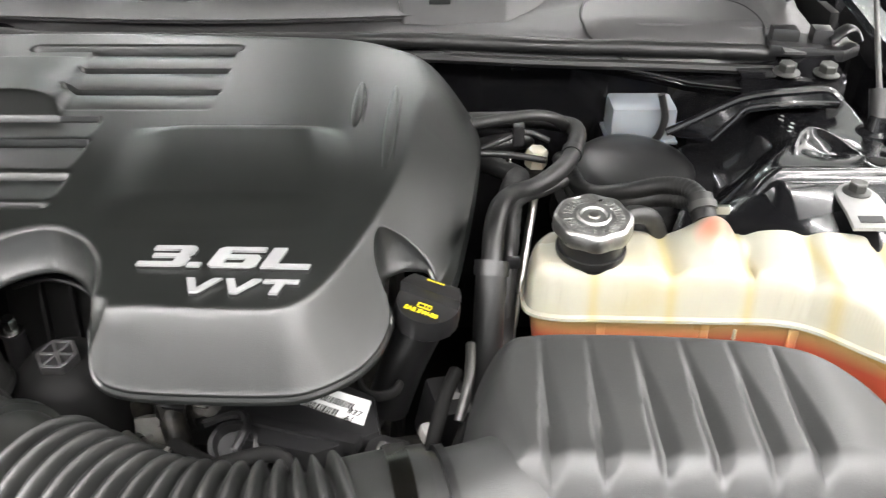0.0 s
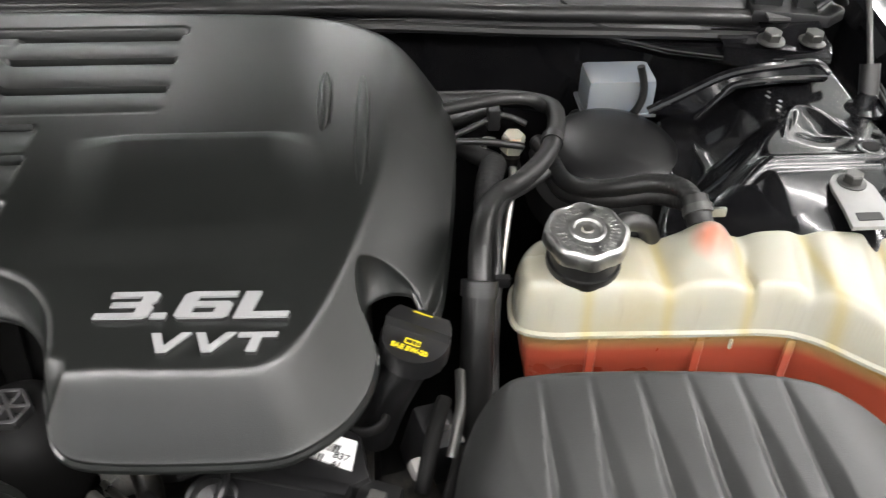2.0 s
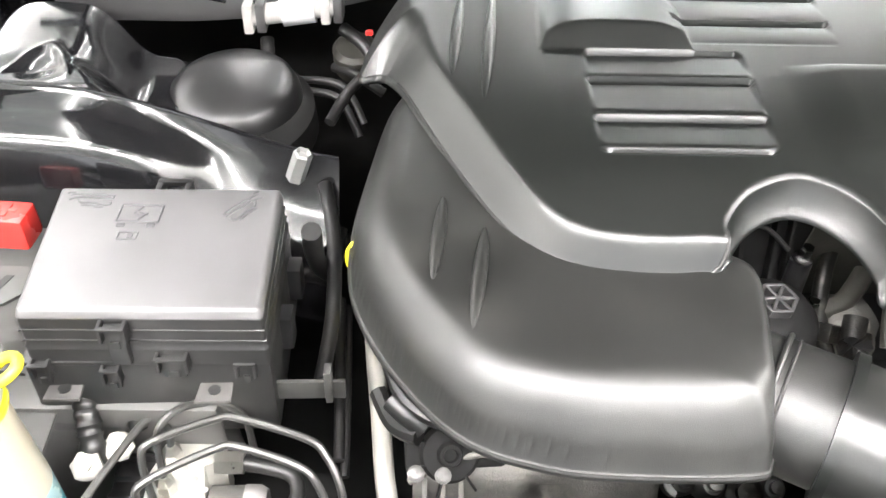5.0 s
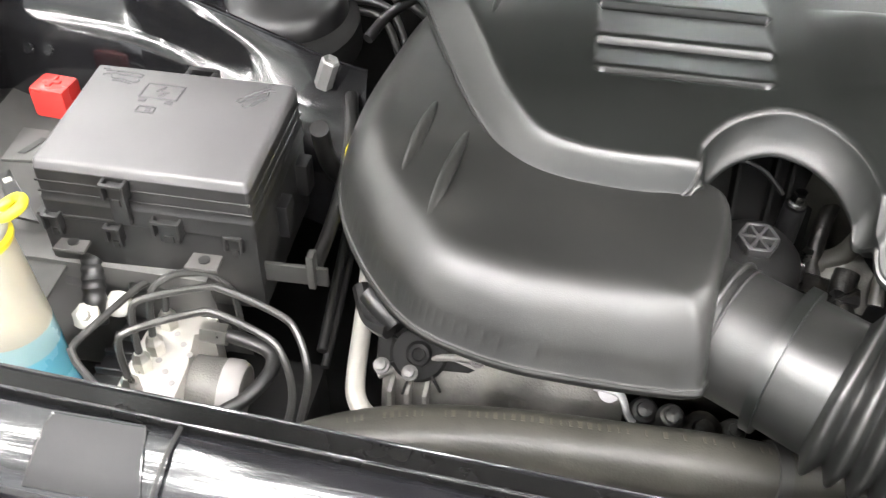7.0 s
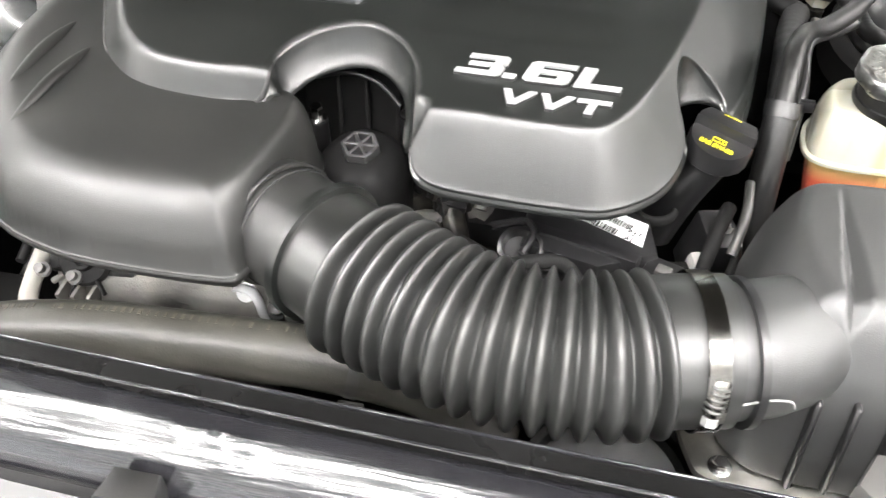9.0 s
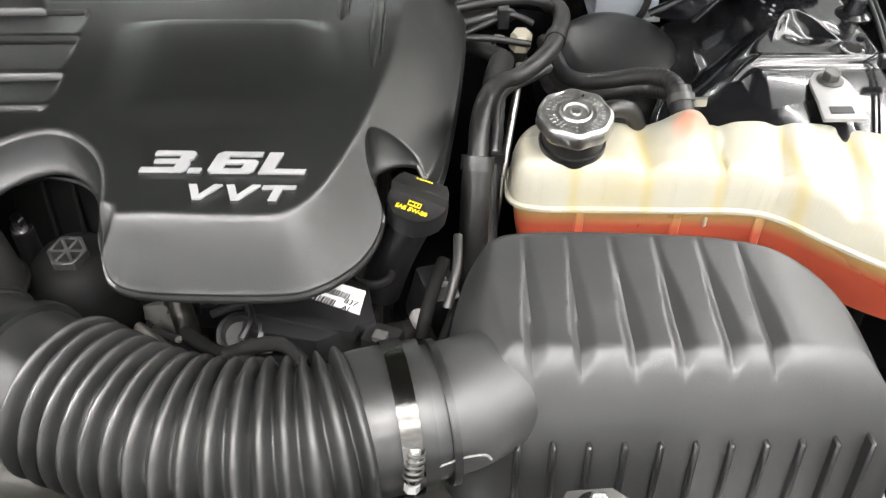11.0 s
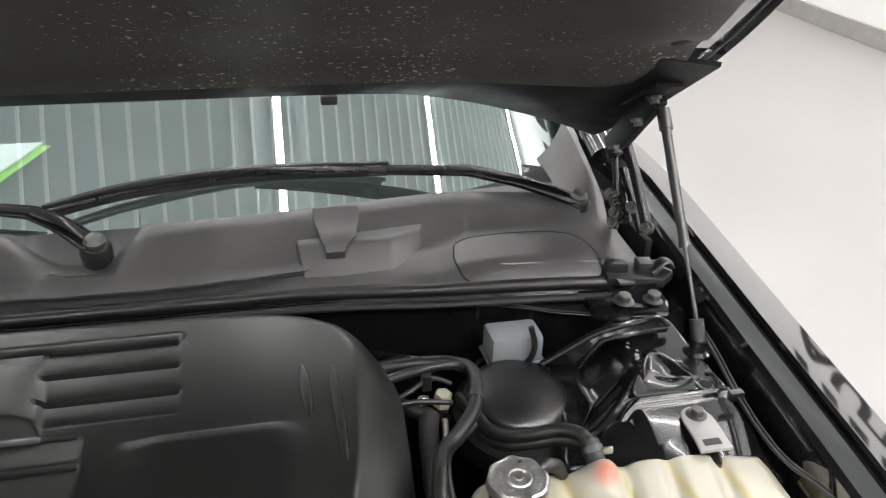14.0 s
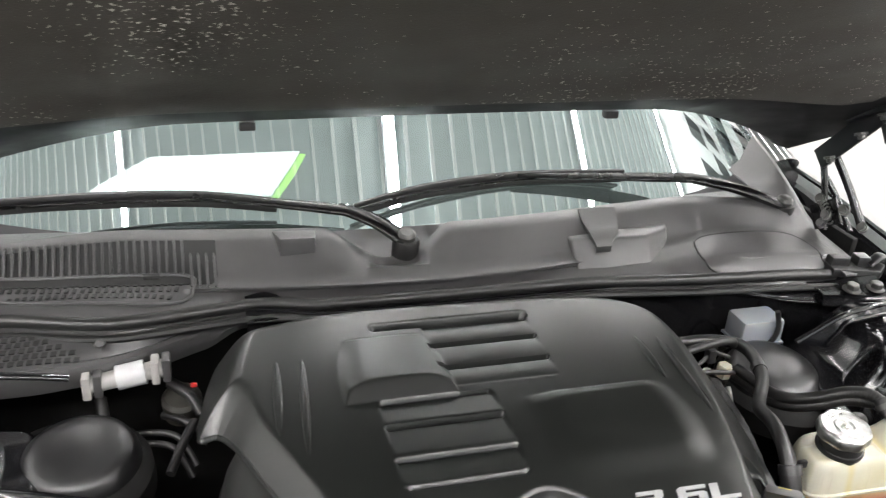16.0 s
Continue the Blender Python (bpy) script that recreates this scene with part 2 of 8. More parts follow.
def tank_bands(m):
    """Yellower creases where the tank's chambers meet."""
    nt = m.node_tree
    b = nt.nodes["Principled BSDF"]
    base = b.inputs["Base Color"].links[0].from_socket
    tc = nt.nodes.new("ShaderNodeTexCoord")
    sep = nt.nodes.new("ShaderNodeSeparateXYZ")
    nt.links.new(tc.outputs["Object"], sep.inputs["Vector"])
    steps = (("MULTIPLY_ADD", 2 * math.pi / 0.062, 2 * math.pi * 0.067 / 0.062), ("COSINE", 0, 0), ("MAXIMUM", 0.0, 0), ("POWER", 7.0, 0), ("MULTIPLY", 0.6, 0))
    out = sep.outputs["X"]
    for op, p, q in steps:
        n = nt.nodes.new("ShaderNodeMath")
        n.operation = op
        nt.links.new(out, n.inputs[0])
        n.inputs[1].default_value, n.inputs[2].default_value = p, q
        out = n.outputs["Value"]
    mix = nt.nodes.new("ShaderNodeMix")
    mix.data_type = "RGBA"
    nt.links.new(out, mix.inputs["Factor"])
    nt.links.new(base, mix.inputs["A"])
    mix.inputs["B"].default_value = (0.38, 0.31, 0.12, 1)
    # pink coolant stain on the moulded dome
    away = nt.nodes.new("ShaderNodeVectorMath")
    away.operation = "DISTANCE"
    away.inputs[1].default_value = (-0.028, 0.028, 0.205)
    nt.links.new(tc.outputs["Object"], away.inputs[0])
    soft = nt.nodes.new("ShaderNodeMapRange")
    soft.inputs["From Min"].default_value, soft.inputs["From Max"].default_value = 0.021, 0.006
    soft.inputs["To Max"].default_value = 0.85
    nt.links.new(away.outputs["Value"], soft.inputs["Value"])
    stain = nt.nodes.new("ShaderNodeMix")
    stain.data_type = "RGBA"
    nt.links.new(soft.outputs["Result"], stain.inputs["Factor"])
    nt.links.new(mix.outputs["Result"], stain.inputs["A"])
    stain.inputs["B"].default_value = (0.50, 0.16, 0.10, 1)
    nt.links.new(stain.outputs["Result"], b.inputs["Base Color"])


tank_bands(TANK)
COOLANT = coolant_material()
PAINT.node_tree.nodes["Principled BSDF"].inputs["Coat IOR"].default_value = 1.9
GLASS = pane("windshield_glass", (0.66, 0.82, 0.78), 4.6)
TUBE = glow("tube_light", (1.0, 0.965, 0.95), 45.0)


# ---- mesh helpers ----
ORIGIN = {}


def thing(name, loc, label, category, group="", kind=""):
    ob = new(name)
    ob.empty_display_size = 0.02
    ob.location = loc
    ORIGIN[ob] = Vector(loc)
    return tagged(ob, label, category, group, kind)


def from_data(name, verts, faces, material, parent=None, label="", smooth=True, angle=38, category="", group="", kind=""):
    """Links vertices (in the world) and faces as one mesh under parent."""
    o = ORIGIN.get(parent, Vector((0, 0, 0)))
    me = bpy.data.meshes.new(name)
    me.from_pydata([(v[0] - o[0], v[1] - o[1], v[2] - o[2]) for v in verts], [], [tuple(int(i) for i in f) for f in faces])
    me.validate()
    me.polygons.foreach_set("use_smooth", [smooth] * len(me.polygons))
    if smooth:
        me.set_sharp_from_angle(angle=radians(angle))
    me.materials.append(material)
    ob = new(name, me)
    if parent is not None:
        ob.parent = parent
        ORIGIN[ob] = o
    return tagged(ob, label, category, group, kind)


def part(name, bm, material, parent=None, label="", smooth=True, angle=38, category="", group="", kind=""):
    bm.normal_update()
    bm.verts.ensure_lookup_table()
    verts = [tuple(v.co) for v in bm.verts]
    bm.verts.index_update()
    faces = [[v.index for v in f.verts] for f in bm.faces]
    bm.free()
    return from_data(name, verts, faces, material, parent, label, smooth, angle, category, group, kind)


def spline(pts, n=8, closed=True):
    """A smooth line through the points."""
    P = [np.array(p, float) for p in pts]
    m, out = len(P), []
    for i in range(m if closed else m - 1):
        a, b = P[i], P[(i + 1) % m]
        p0 = P[i - 1] if closed or i > 0 else a
        p3 = P[(i + 2) % m] if closed or i + 2 < m else b
        for k in range(n):
            t = k / n
            out.append(0.5 * (2 * a + (b - p0) * t + (2 * p0 - 5 * a + 4 * b - p3) * t * t + (3 * a - p0 - 3 * b + p3) * t ** 3))
    if not closed:
        out.append(P[-1])
    return np.array(out)


def inside_distance(px, py, poly):
    """Distance to the closed line, positive inside, and the nearest point on it."""
    a, b = poly, np.roll(poly, -1, axis=0)
    best = np.full(px.shape, 1e9)
    nx, ny = np.zeros(px.shape), np.zeros(px.shape)
    odd = np.zeros(px.shape, bool)
    for (x0, y0), (x1, y1) in zip(a[:, :2], b[:, :2]):
        dx, dy = x1 - x0, y1 - y0
        l2 = dx * dx + dy * dy + 1e-18
        t = np.clip(((px - x0) * dx + (py - y0) * dy) / l2, 0, 1)
        qx, qy = x0 + t * dx, y0 + t * dy
        d = np.hypot(px - qx, py - qy)
        m = d < best
        best = np.where(m, d, best)
        nx, ny = np.where(m, qx, nx), np.where(m, qy, ny)
        if abs(dy) > 1e-12:
            odd ^= ((y0 > py) != (y1 > py)) & (px < x0 + (py - y0) / dy * dx)
    return np.where(odd, best, -best), nx, ny


def relief(outline, height, cell=0.004, skirt=()):
    """A moulded shell: a fine net over the outline with the height of height(x, y, d), and skirt steps (out, down) below its rim."""
    poly = outline
    x0, y0 = poly.min(axis=0)[:2] - cell
    x1, y1 = poly.max(axis=0)[:2] + cell
    gx, gy = np.meshgrid(np.arange(x0, x1 + cell, cell), np.arange(y0, y1 + cell, cell))
    cx, cy = (gx[:-1, :-1] + cell / 2), (gy[:-1, :-1] + cell / 2)
    dc, _, _ = inside_distance(cx, cy, poly)
    keep = dc > 0
    h, w = gx.shape
    ids = np.arange(h * w).reshape(h, w)
    quads = np.stack([ids[:-1, :-1], ids[:-1, 1:], ids[1:, 1:], ids[1:, :-1]], -1)[keep]
    edges = {}
    for q in quads:
        for i in range(4):
            e = (q[i], q[(i + 1) % 4])
            if (e[1], e[0]) in edges:
                del edges[(e[1], e[0])]
            else:
                edges[e] = 1
    rim = np.unique(np.array(list(edges)).ravel())
    fx, fy = gx.ravel().copy(), gy.ravel().copy()
    _, nx, ny = inside_distance(fx[rim], fy[rim], poly)
    fx[rim], fy[rim] = nx, ny
    used = np.unique(quads)
    d, _, _ = inside_distance(fx[used], fy[used], poly)
    d[np.isin(used, rim)] = 0
    z = height(fx[used], fy[used], np.maximum(d, 0))
    new_id = {int(u): i for i, u in enumerate(used)}
    verts = [(a, b, c) for a, b, c in zip(fx[used], fy[used], z)]
    faces = [[new_id[int(i)] for i in q] for q in quads]
    ring = {int(r): new_id[int(r)] for r in rim}
    for out, down in skirt:
        low = {}
        for r, i in ring.items():
            x, y, zz = verts[i]
            low[r] = len(verts)
            verts.append((x, y, zz - (down(x, y) if callable(down) else down)))
        # move the step outwards along the rim's normal
        if callable(out) or out:
            acc = {r: np.zeros(2) for r in ring}
            for a, b in edges:
                va, vb = verts[ring[a]], verts[ring[b]]
                n = np.array([vb[1] - va[1], va[0] - vb[0]])
                l = np.linalg.norm(n)
                if l > 1e-9:
                    acc[a] += n / l
                    acc[b] += n / l
            for r, i in low.items():
                n = acc[r]
                l = np.linalg.norm(n)
                if l > 1e-9:
                    x, y, zz = verts[i]
                    move = out(x, y) if callable(out) else (n[0] / l * out, n[1] / l * out)
                    verts[i] = (x + move[0], y + move[1], zz)
        for a, b in edges:
            faces.append([ring[a], low[a], low[b], ring[b]])
        ring = low
    return verts, faces


def tube_data(pts, radius, seg=14, n=6, smooth=True, caps=True, flat=1.0):
    """A hose or rod along the points; radius may be a number or a function of the way 0..1."""
    P = spline(pts, n, closed=False) if smooth else np.array(pts, float)
    T = np.gradient(P, axis=0)
    T /= np.linalg.norm(T, axis=1)[:, None] + 1e-12
    up = np.array([0, 0, 1.0]) if abs(T[0][2]) < 0.9 else np.array([1.0, 0, 0])
    s = np.cross(T[0], up)
    s /= np.linalg.norm(s)
    verts, faces = [], []
    lens = np.r_[0, np.cumsum(np.linalg.norm(np.diff(P, axis=0), axis=1))]
    lens /= lens[-1]
    for i, p in enumerate(P):
        s = s - T[i] * (s @ T[i])
        s /= np.linalg.norm(s)
        b = np.cross(T[i], s)
        r = radius(lens[i]) if callable(radius) else radius
        for k in range(seg):
            a = 2 * math.pi * k / seg
            verts.append(tuple(p + r * (math.cos(a) * s + flat * math.sin(a) * b)))
    m = len(P)
    for i in range(m - 1):
        for k in range(seg):
            k2 = (k + 1) % seg
            faces.append([i * seg + k, i * seg + k2, (i + 1) * seg + k2, (i + 1) * seg + k])
    if caps:
        faces.append(list(range(seg))[::-1])
        faces.append([(m - 1) * seg + k for k in range(seg)])
    return verts, faces


def tube(name, pts, radius, material, parent=None, label="", seg=14, n=6, smooth=True, flat=1.0, **kw):
    v, f = tube_data(pts, radius, seg, n, smooth, True, flat)
    return from_data(name, v, f, material, parent, label, **kw)


def bent(pts, r):
    """Straight runs between the points with tight bends at the corners."""
    out = [pts[0]]
    for p, q, w in zip(pts, pts[1:], pts[2:]):
        p, q, w = Vector(p), Vector(q), Vector(w)
        for e in (p, w):
            d = (e - q).length
            out.append(tuple(q + (e - q) * min(0.45, r / max(d, 1e-6))))
    return out + [pts[-1]]


def frame_of(axis):
    z = Vector(axis).normalized()
    x = Vector((1, 0, 0)) if abs(z.x) < 0.9 else Vector((0, 1, 0))
    x = (x - z * x.dot(z)).normalized()
    y = z.cross(x)
    return Matrix((x, y, z)).transposed()


def lathe_data(profile, at, axis=(0, 0, 1), seg=32, wobble=None):
    """Turns a profile of (radius, height) round the axis; wobble(a, r, h) may change a radius."""
    M = frame_of(axis)
    o = Vector(at)
    verts, faces = [], []
    for r, h in profile:
        for k in range(seg):
            a = 2 * math.pi * k / seg
            rr = wobble(a, r, h) if wobble else r
            verts.append(tuple(o + M @ Vector((rr * math.cos(a), rr * math.sin(a), h))))
    for i in range(len(profile) - 1):
        for k in range(seg):
            k2 = (k + 1) % seg
            faces.append([i * seg + k, i * seg + k2, (i + 1) * seg + k2, (i + 1) * seg + k])
    if profile[0][0] > 1e-6:
        faces.append(list(range(seg))[::-1])
    if profile[-1][0] > 1e-6:
        faces.append([(len(profile) - 1) * seg + k for k in range(seg)])
    return verts, faces


def lathe(name, profile, at, axis, material, parent=None, label="", seg=32, wobble=None, **kw):
    v, f = lathe_data(profile, at, axis, seg, wobble)
    return from_data(name, v, f, material, parent, label, **kw)


def box_bm(size, at=(0, 0, 0), bevel=0.004, turn=None, seg=2):
    bm = bmesh.new()
    bmesh.ops.create_cube(bm, size=1.0)
    bmesh.ops.scale(bm, vec=size, verts=bm.verts)
    if bevel:
        bmesh.ops.bevel(bm, geom=bm.edges[:], offset=bevel, segments=seg, affect="EDGES", profile=0.6)
    if turn is not None:
        bmesh.ops.transform(bm, matrix=pose(0, 0, 0, *turn), verts=bm.verts)
    bmesh.ops.translate(bm, vec=at, verts=bm.verts)
    return bm


def box(name, size, at, material, parent=None, label="", bevel=0.004, turn=None, seg=2, **kw):
    return part(name, box_bm(size, at, bevel, turn, seg), material, parent, label, **kw)


def prism(name, outline, z0, z1, material, parent=None, label="", bevel=0.003, matrix=None, **kw):
    """An outline of (x, y) raised from z0 to z1 with bevelled edges, then moved by matrix."""
    bm = bmesh.new()
    vs = [bm.verts.new((p[0], p[1], z0)) for p in outline]
    f = bm.faces.new(vs)
    bm.normal_update()
    if f.normal.z > 0:
        f.normal_flip()
    g = bmesh.ops.extrude_face_region(bm, geom=[f])
    bmesh.ops.translate(bm, vec=(0, 0, z1 - z0), verts=[v for v in g["geom"] if isinstance(v, bmesh.types.BMVert)])
    bmesh.ops.recalc_face_normals(bm, faces=bm.faces)
    if bevel:
        top = [e for e in bm.edges if abs(e.verts[0].co.z - z1) < 1e-6 and abs(e.verts[1].co.z - z1) < 1e-6]
        bmesh.ops.bevel(bm, geom=top, offset=bevel, segments=2, affect="EDGES", profile=0.6)
    if matrix is not None:
        bmesh.ops.transform(bm, matrix=matrix, verts=bm.verts)
    return part(name, bm, material, parent, label, **kw)


def loft(rows, closed_v=False):
    """Faces between rows of points of one length."""
    n = len(rows[0])
    verts = [tuple(p) for r in rows for p in r]
    faces = []
    for i in range(len(rows) - 1):
        for k in range(n if closed_v else n - 1):
            k2 = (k + 1) % n
            faces.append([i * n + k, i * n + k2, (i + 1) * n + k2, (i + 1) * n + k])
    return verts, faces


def sheet(rows, thick):
    """A lofted sheet with thickness, given rows of points; the back lies thick below."""
    v, f = loft(rows)
    m, n, c = len(rows), len(rows[0]), len(v)
    v2 = [(x, y, z - thick) for x, y, z in v]
    f2 = [[i + c for i in reversed(q)] for q in f]
    rim = [k for k in range(n)] + [i * n + n - 1 for i in range(1, m)] + [(m - 1) * n + k for k in range(n - 2, -1, -1)] + [i * n for i in range(m - 2, 0, -1)]
    side = [[a, a + c, b + c, b] for a, b in zip(rim, rim[1:] + rim[:1])]
    return v + v2, f + f2 + side


def lettering(body, size, depth, matrix, shear=0.0, bold=0.0, stretch=1.0, spacing=1.0):
    """The built-in letters as a mesh, moved by matrix."""
    cu = bpy.data.curves.new("lettering", "FONT")
    cu.body, cu.size, cu.extrude, cu.shear, cu.offset = body, size, depth / 2, shear, bold
    cu.resolution_u, cu.space_character = 3, spacing
    ob = new("lettering", cu)
    me = bpy.data.meshes.new_from_object(ob.evaluated_get(bpy.context.evaluated_depsgraph_get()))
    bpy.data.objects.remove(ob)
    bpy.data.curves.remove(cu)
    v = [tuple(matrix @ Vector((p.co.x * stretch, p.co.y, p.co.z))) for p in me.vertices]
    f = [list(p.vertices) for p in me.polygons]
    bpy.data.meshes.remove(me)
    return v, f


def smoothstep(a, b, x):
    t = np.clip((x - a) / (b - a), 0, 1)
    return t * t * (3 - 2 * t)


def pillow(x, y, x0, x1, y0, y1, r, soft=0.0016):
    """1 inside a rectangle with round corners, 0 outside."""
    qx = np.abs(x - (x0 + x1) / 2) - (x1 - x0) / 2 + r
    qy = np.abs(y - (y0 + y1) / 2) - (y1 - y0) / 2 + r
    d = np.hypot(np.maximum(qx, 0), np.maximum(qy, 0)) + np.minimum(np.maximum(qx, qy), 0) - r
    return 1 - smoothstep(-soft, soft, d)


def bolt(at, axis=(0, 0, 1), r=0.009, h=0.008, material=STEEL, washer=True, name="bolt", label="zinc-plated hex bolt with round flange", group=""):
    """A hex bolt head with its flange."""
    b = thing(name, at, label, "bolt", group)
    if washer:
        lathe("flange", [(r * 1.45, 0), (r * 1.45, r * 0.15), (r * 1.15, r * 0.3), (0, r * 0.3)], at, axis, material, b, seg=20)
    o = Vector(at) + Vector(axis).normalized() * r * 0.25
    lathe("head", [(r, 0), (r, h * 0.85), (r * 0.85, h), (0, h)], o, axis, material, b, seg=6, smooth=False)
    return b


MID = -0.285  # the car's middle plane


# ---- the hall ----
SIGN_Y, SIGN_Z = 4.0, 1.65


def slab(name, x0, x1, y0, y1, z0, z1, material, label, category="wall"):
    bm = bmesh.new()
    bmesh.ops.create_cube(bm, size=1.0)
    bmesh.ops.scale(bm, vec=(x1 - x0, y1 - y0, z1 - z0), verts=bm.verts)
    bmesh.ops.translate(bm, vec=((x0 + x1) / 2, (y0 + y1) / 2, (z0 + z1) / 2), verts=bm.verts)
    return part(name, bm, material, None, label, smooth=False, category=category, kind="structure")


def build_hall():
    x0, x1, y0, y1, h = ROOM
    slab("floor", x0 - 0.2, x1 + 0.2, y0 - 0.2, y1 + 0.2, -0.2, 0.0, FLOOR, "pale polished showroom floor with faint smears", "floor")
    slab("wall_east", x1, x1 + 0.2, y0, y1, 0.0, h, WALL, "plain white wall of the hall")
    slab("wall_west", x0 - 0.2, x0, y0, y1, 0.0, h, WALL, "plain white wall of the hall")
    slab("wall_north", x0 - 0.2, x1 + 0.2, y1, y1 + 0.2, 0.0, h, WALL, "plain white wall of the hall")
    # south wall; its wide window front is unseen, added to light the bay's front
    for a, b, c, d in ((x0 - 0.2, x1 + 0.2, 0.0, 0.5), (x0 - 0.2, x1 + 0.2, 3.4, h), (x0 - 0.2, x0 + 0.6, 0.5, 3.4), (x1 - 0.6, x1 + 0.2, 0.5, 3.4)):
        slab("wall_south", a, b, y0 - 0.2, y0, c, d, WALL, "plain white wall of the hall")
    win = thing("added_window", ((x0 + x1) / 2, y0 - 0.1, 0.5), "unseen window front in slim dark frames, added for front light", "window", kind="structure")
    for k in range(6):
        x = x0 + 0.6 + (x1 - x0 - 1.2) * k / 5
        box("window_frame", (0.07, 0.08, 2.9), (x, y0 - 0.1, 1.95), SKIRTING, win, bevel=0.008)
    box("window_frame", (x1 - x0 - 1.2, 0.08, 0.07), ((x0 + x1) / 2, y0 - 0.1, 0.54), SKIRTING, win, bevel=0.008)
    box("window_frame", (x1 - x0 - 1.2, 0.08, 0.07), ((x0 + x1) / 2, y0 - 0.1, 3.36), SKIRTING, win, bevel=0.008)
    # soft fill from the added window, brightening surfaces that face forward
    data = bpy.data.lights.new("front_fill_light", "AREA")
    data.shape, data.size, data.size_y, data.energy, data.color = "RECTANGLE", x1 - x0 - 1.4, 2.7, FRONT_FILL_W, (0.97, 0.99, 1.0)
    ob = new("front_fill_light", data)
    ob.matrix_world = look(((x0 + x1) / 2, y0 - 0.02, 1.95), ((x0 + x1) / 2, 0, 1.95))
    slab("baseboard", x1 - 0.03, x1 - 0.002, y0, y1, 0.002, 0.14, SKIRTING, "grey skirting band along the white wall", "baseboard")
    # ribbed roof decking, ribs along y
    slab("ceiling", x0 - 0.2, x1 + 0.2, y0 - 0.2, y1 + 0.2, h, h + 0.1, CEILING, "pale green roof decking", "ceiling")
    battens = bmesh.new()
    for x in np.arange(x0 + 0.02, x1, 0.15):
        b = box_bm((0.022, y1 - y0 - 0.02, 0.03), (x, (y0 + y1) / 2, h - 0.012), 0, None, 1)
        me = bpy.data.meshes.new("batten")
        b.to_mesh(me)
        battens.from_mesh(me)
        bpy.data.meshes.remove(me)
    part("trim", battens, SEAM, None, "thin white seams of the roof decking", smooth=False, category="trim", kind="structure")
    # dark lettering on the side wall, as plain bars
    sign = thing("wall_sign", (x1, 3.0, 2.9), "large dark letters and plain bars on the white wall", "sign")
    rng = random.Random(11)
    text = lettering("AUT", 0.62, 0.02, pose(x1 - 0.004, SIGN_Y, SIGN_Z, 90, 0, -90), 0, 0.02)
    from_data("letters", text[0], text[1], INK, sign, "dark letters AUT on the wall", smooth=False)
    for z, n, size in ((SIGN_Z + 0.85, 8, 0.30), (SIGN_Z + 1.35, 7, 0.42)):
        for k in range(n):
            y = SIGN_Y - 0.1 - k * size * 1.15
            box("bar", (0.02, size * (0.35 + 0.4 * rng.random()), size), (x1 - 0.012, y, z), INK, sign, "plain dark bar of the sign", bevel=0.004)
    lamp = thing("strip_light", (LAMP_X[0], 2.0, h), "long white tubular strip light under the roof", "lamp", "strip lights under the roof")
    box("housing", (0.075, 11.0, 0.05), (LAMP_X[0], 2.0, h - 0.04), WHITE, lamp, bevel=0.008)
    box("tube", (0.05, 10.9, 0.03), (LAMP_X[0], 2.0, h - 0.075), TUBE, lamp, bevel=0.012)
    for x in LAMP_X[1:]:
        copy_thing(lamp, pose(x, 2.0, h))
    cross = thing("strip_light", (-0.7, -1.3, h), "white strip light crossing the roof before the car", "lamp", "cross strip lights")
    box("housing", (9.0, 0.24, 0.05), (-0.7, -1.3, h - 0.11), WHITE, cross, bevel=0.008)
    box("tube", (8.9, 0.18, 0.03), (-0.7, -1.3, h - 0.145), TUBE, cross, bevel=0.012)
    copy_thing(cross, pose(-0.7, -3.0, h))
    for y in (-1.3, -3.0):
        data = bpy.data.lights.new("cross_lamp", "AREA")
        data.shape, data.size, data.size_y, data.energy, data.color = "RECTANGLE", 9.0, 0.25, CROSS_W, (1.0, 0.965, 0.95)
        ob = new("cross_lamp", data)
        ob.matrix_world = pose(-0.7, y, h - 0.17)
    for x, gain in zip(LAMP_X, LAMP_GAIN):
        data = bpy.data.lights.new("strip_lamp", "AREA")
        data.shape, data.size, data.size_y, data.energy, data.color = "RECTANGLE", 0.055, 11.0, LAMP_W * gain, (1.0, 0.965, 0.95)
        ob = new("strip_lamp", data)
        ob.matrix_world = pose(x, 2.0, h - 0.1)


build_hall()


# ---- car body round the bay ----
def hood_z(y):
    s = 1.092 - y
    return 1.183 + 0.45 * s + 0.28 * s * s if s < 0.4 else 1.4078 + 0.674 * (s - 0.4)


def hood_edge(u):
    """The hood's rear edge at u = -1..1 across."""
    a = abs(u)
    return 1.085 + 0.01 * a + 0.19 * max(0, a - 0.45) ** 1.6 * 2.4


def hood_half(v):
    """Half the hood's width at v = 0 (rear edge) to 1 (front edge)."""
    return 0.801 - 0.33 * min(v, 0.45) - 0.05 * max(0.0, v - 0.45)


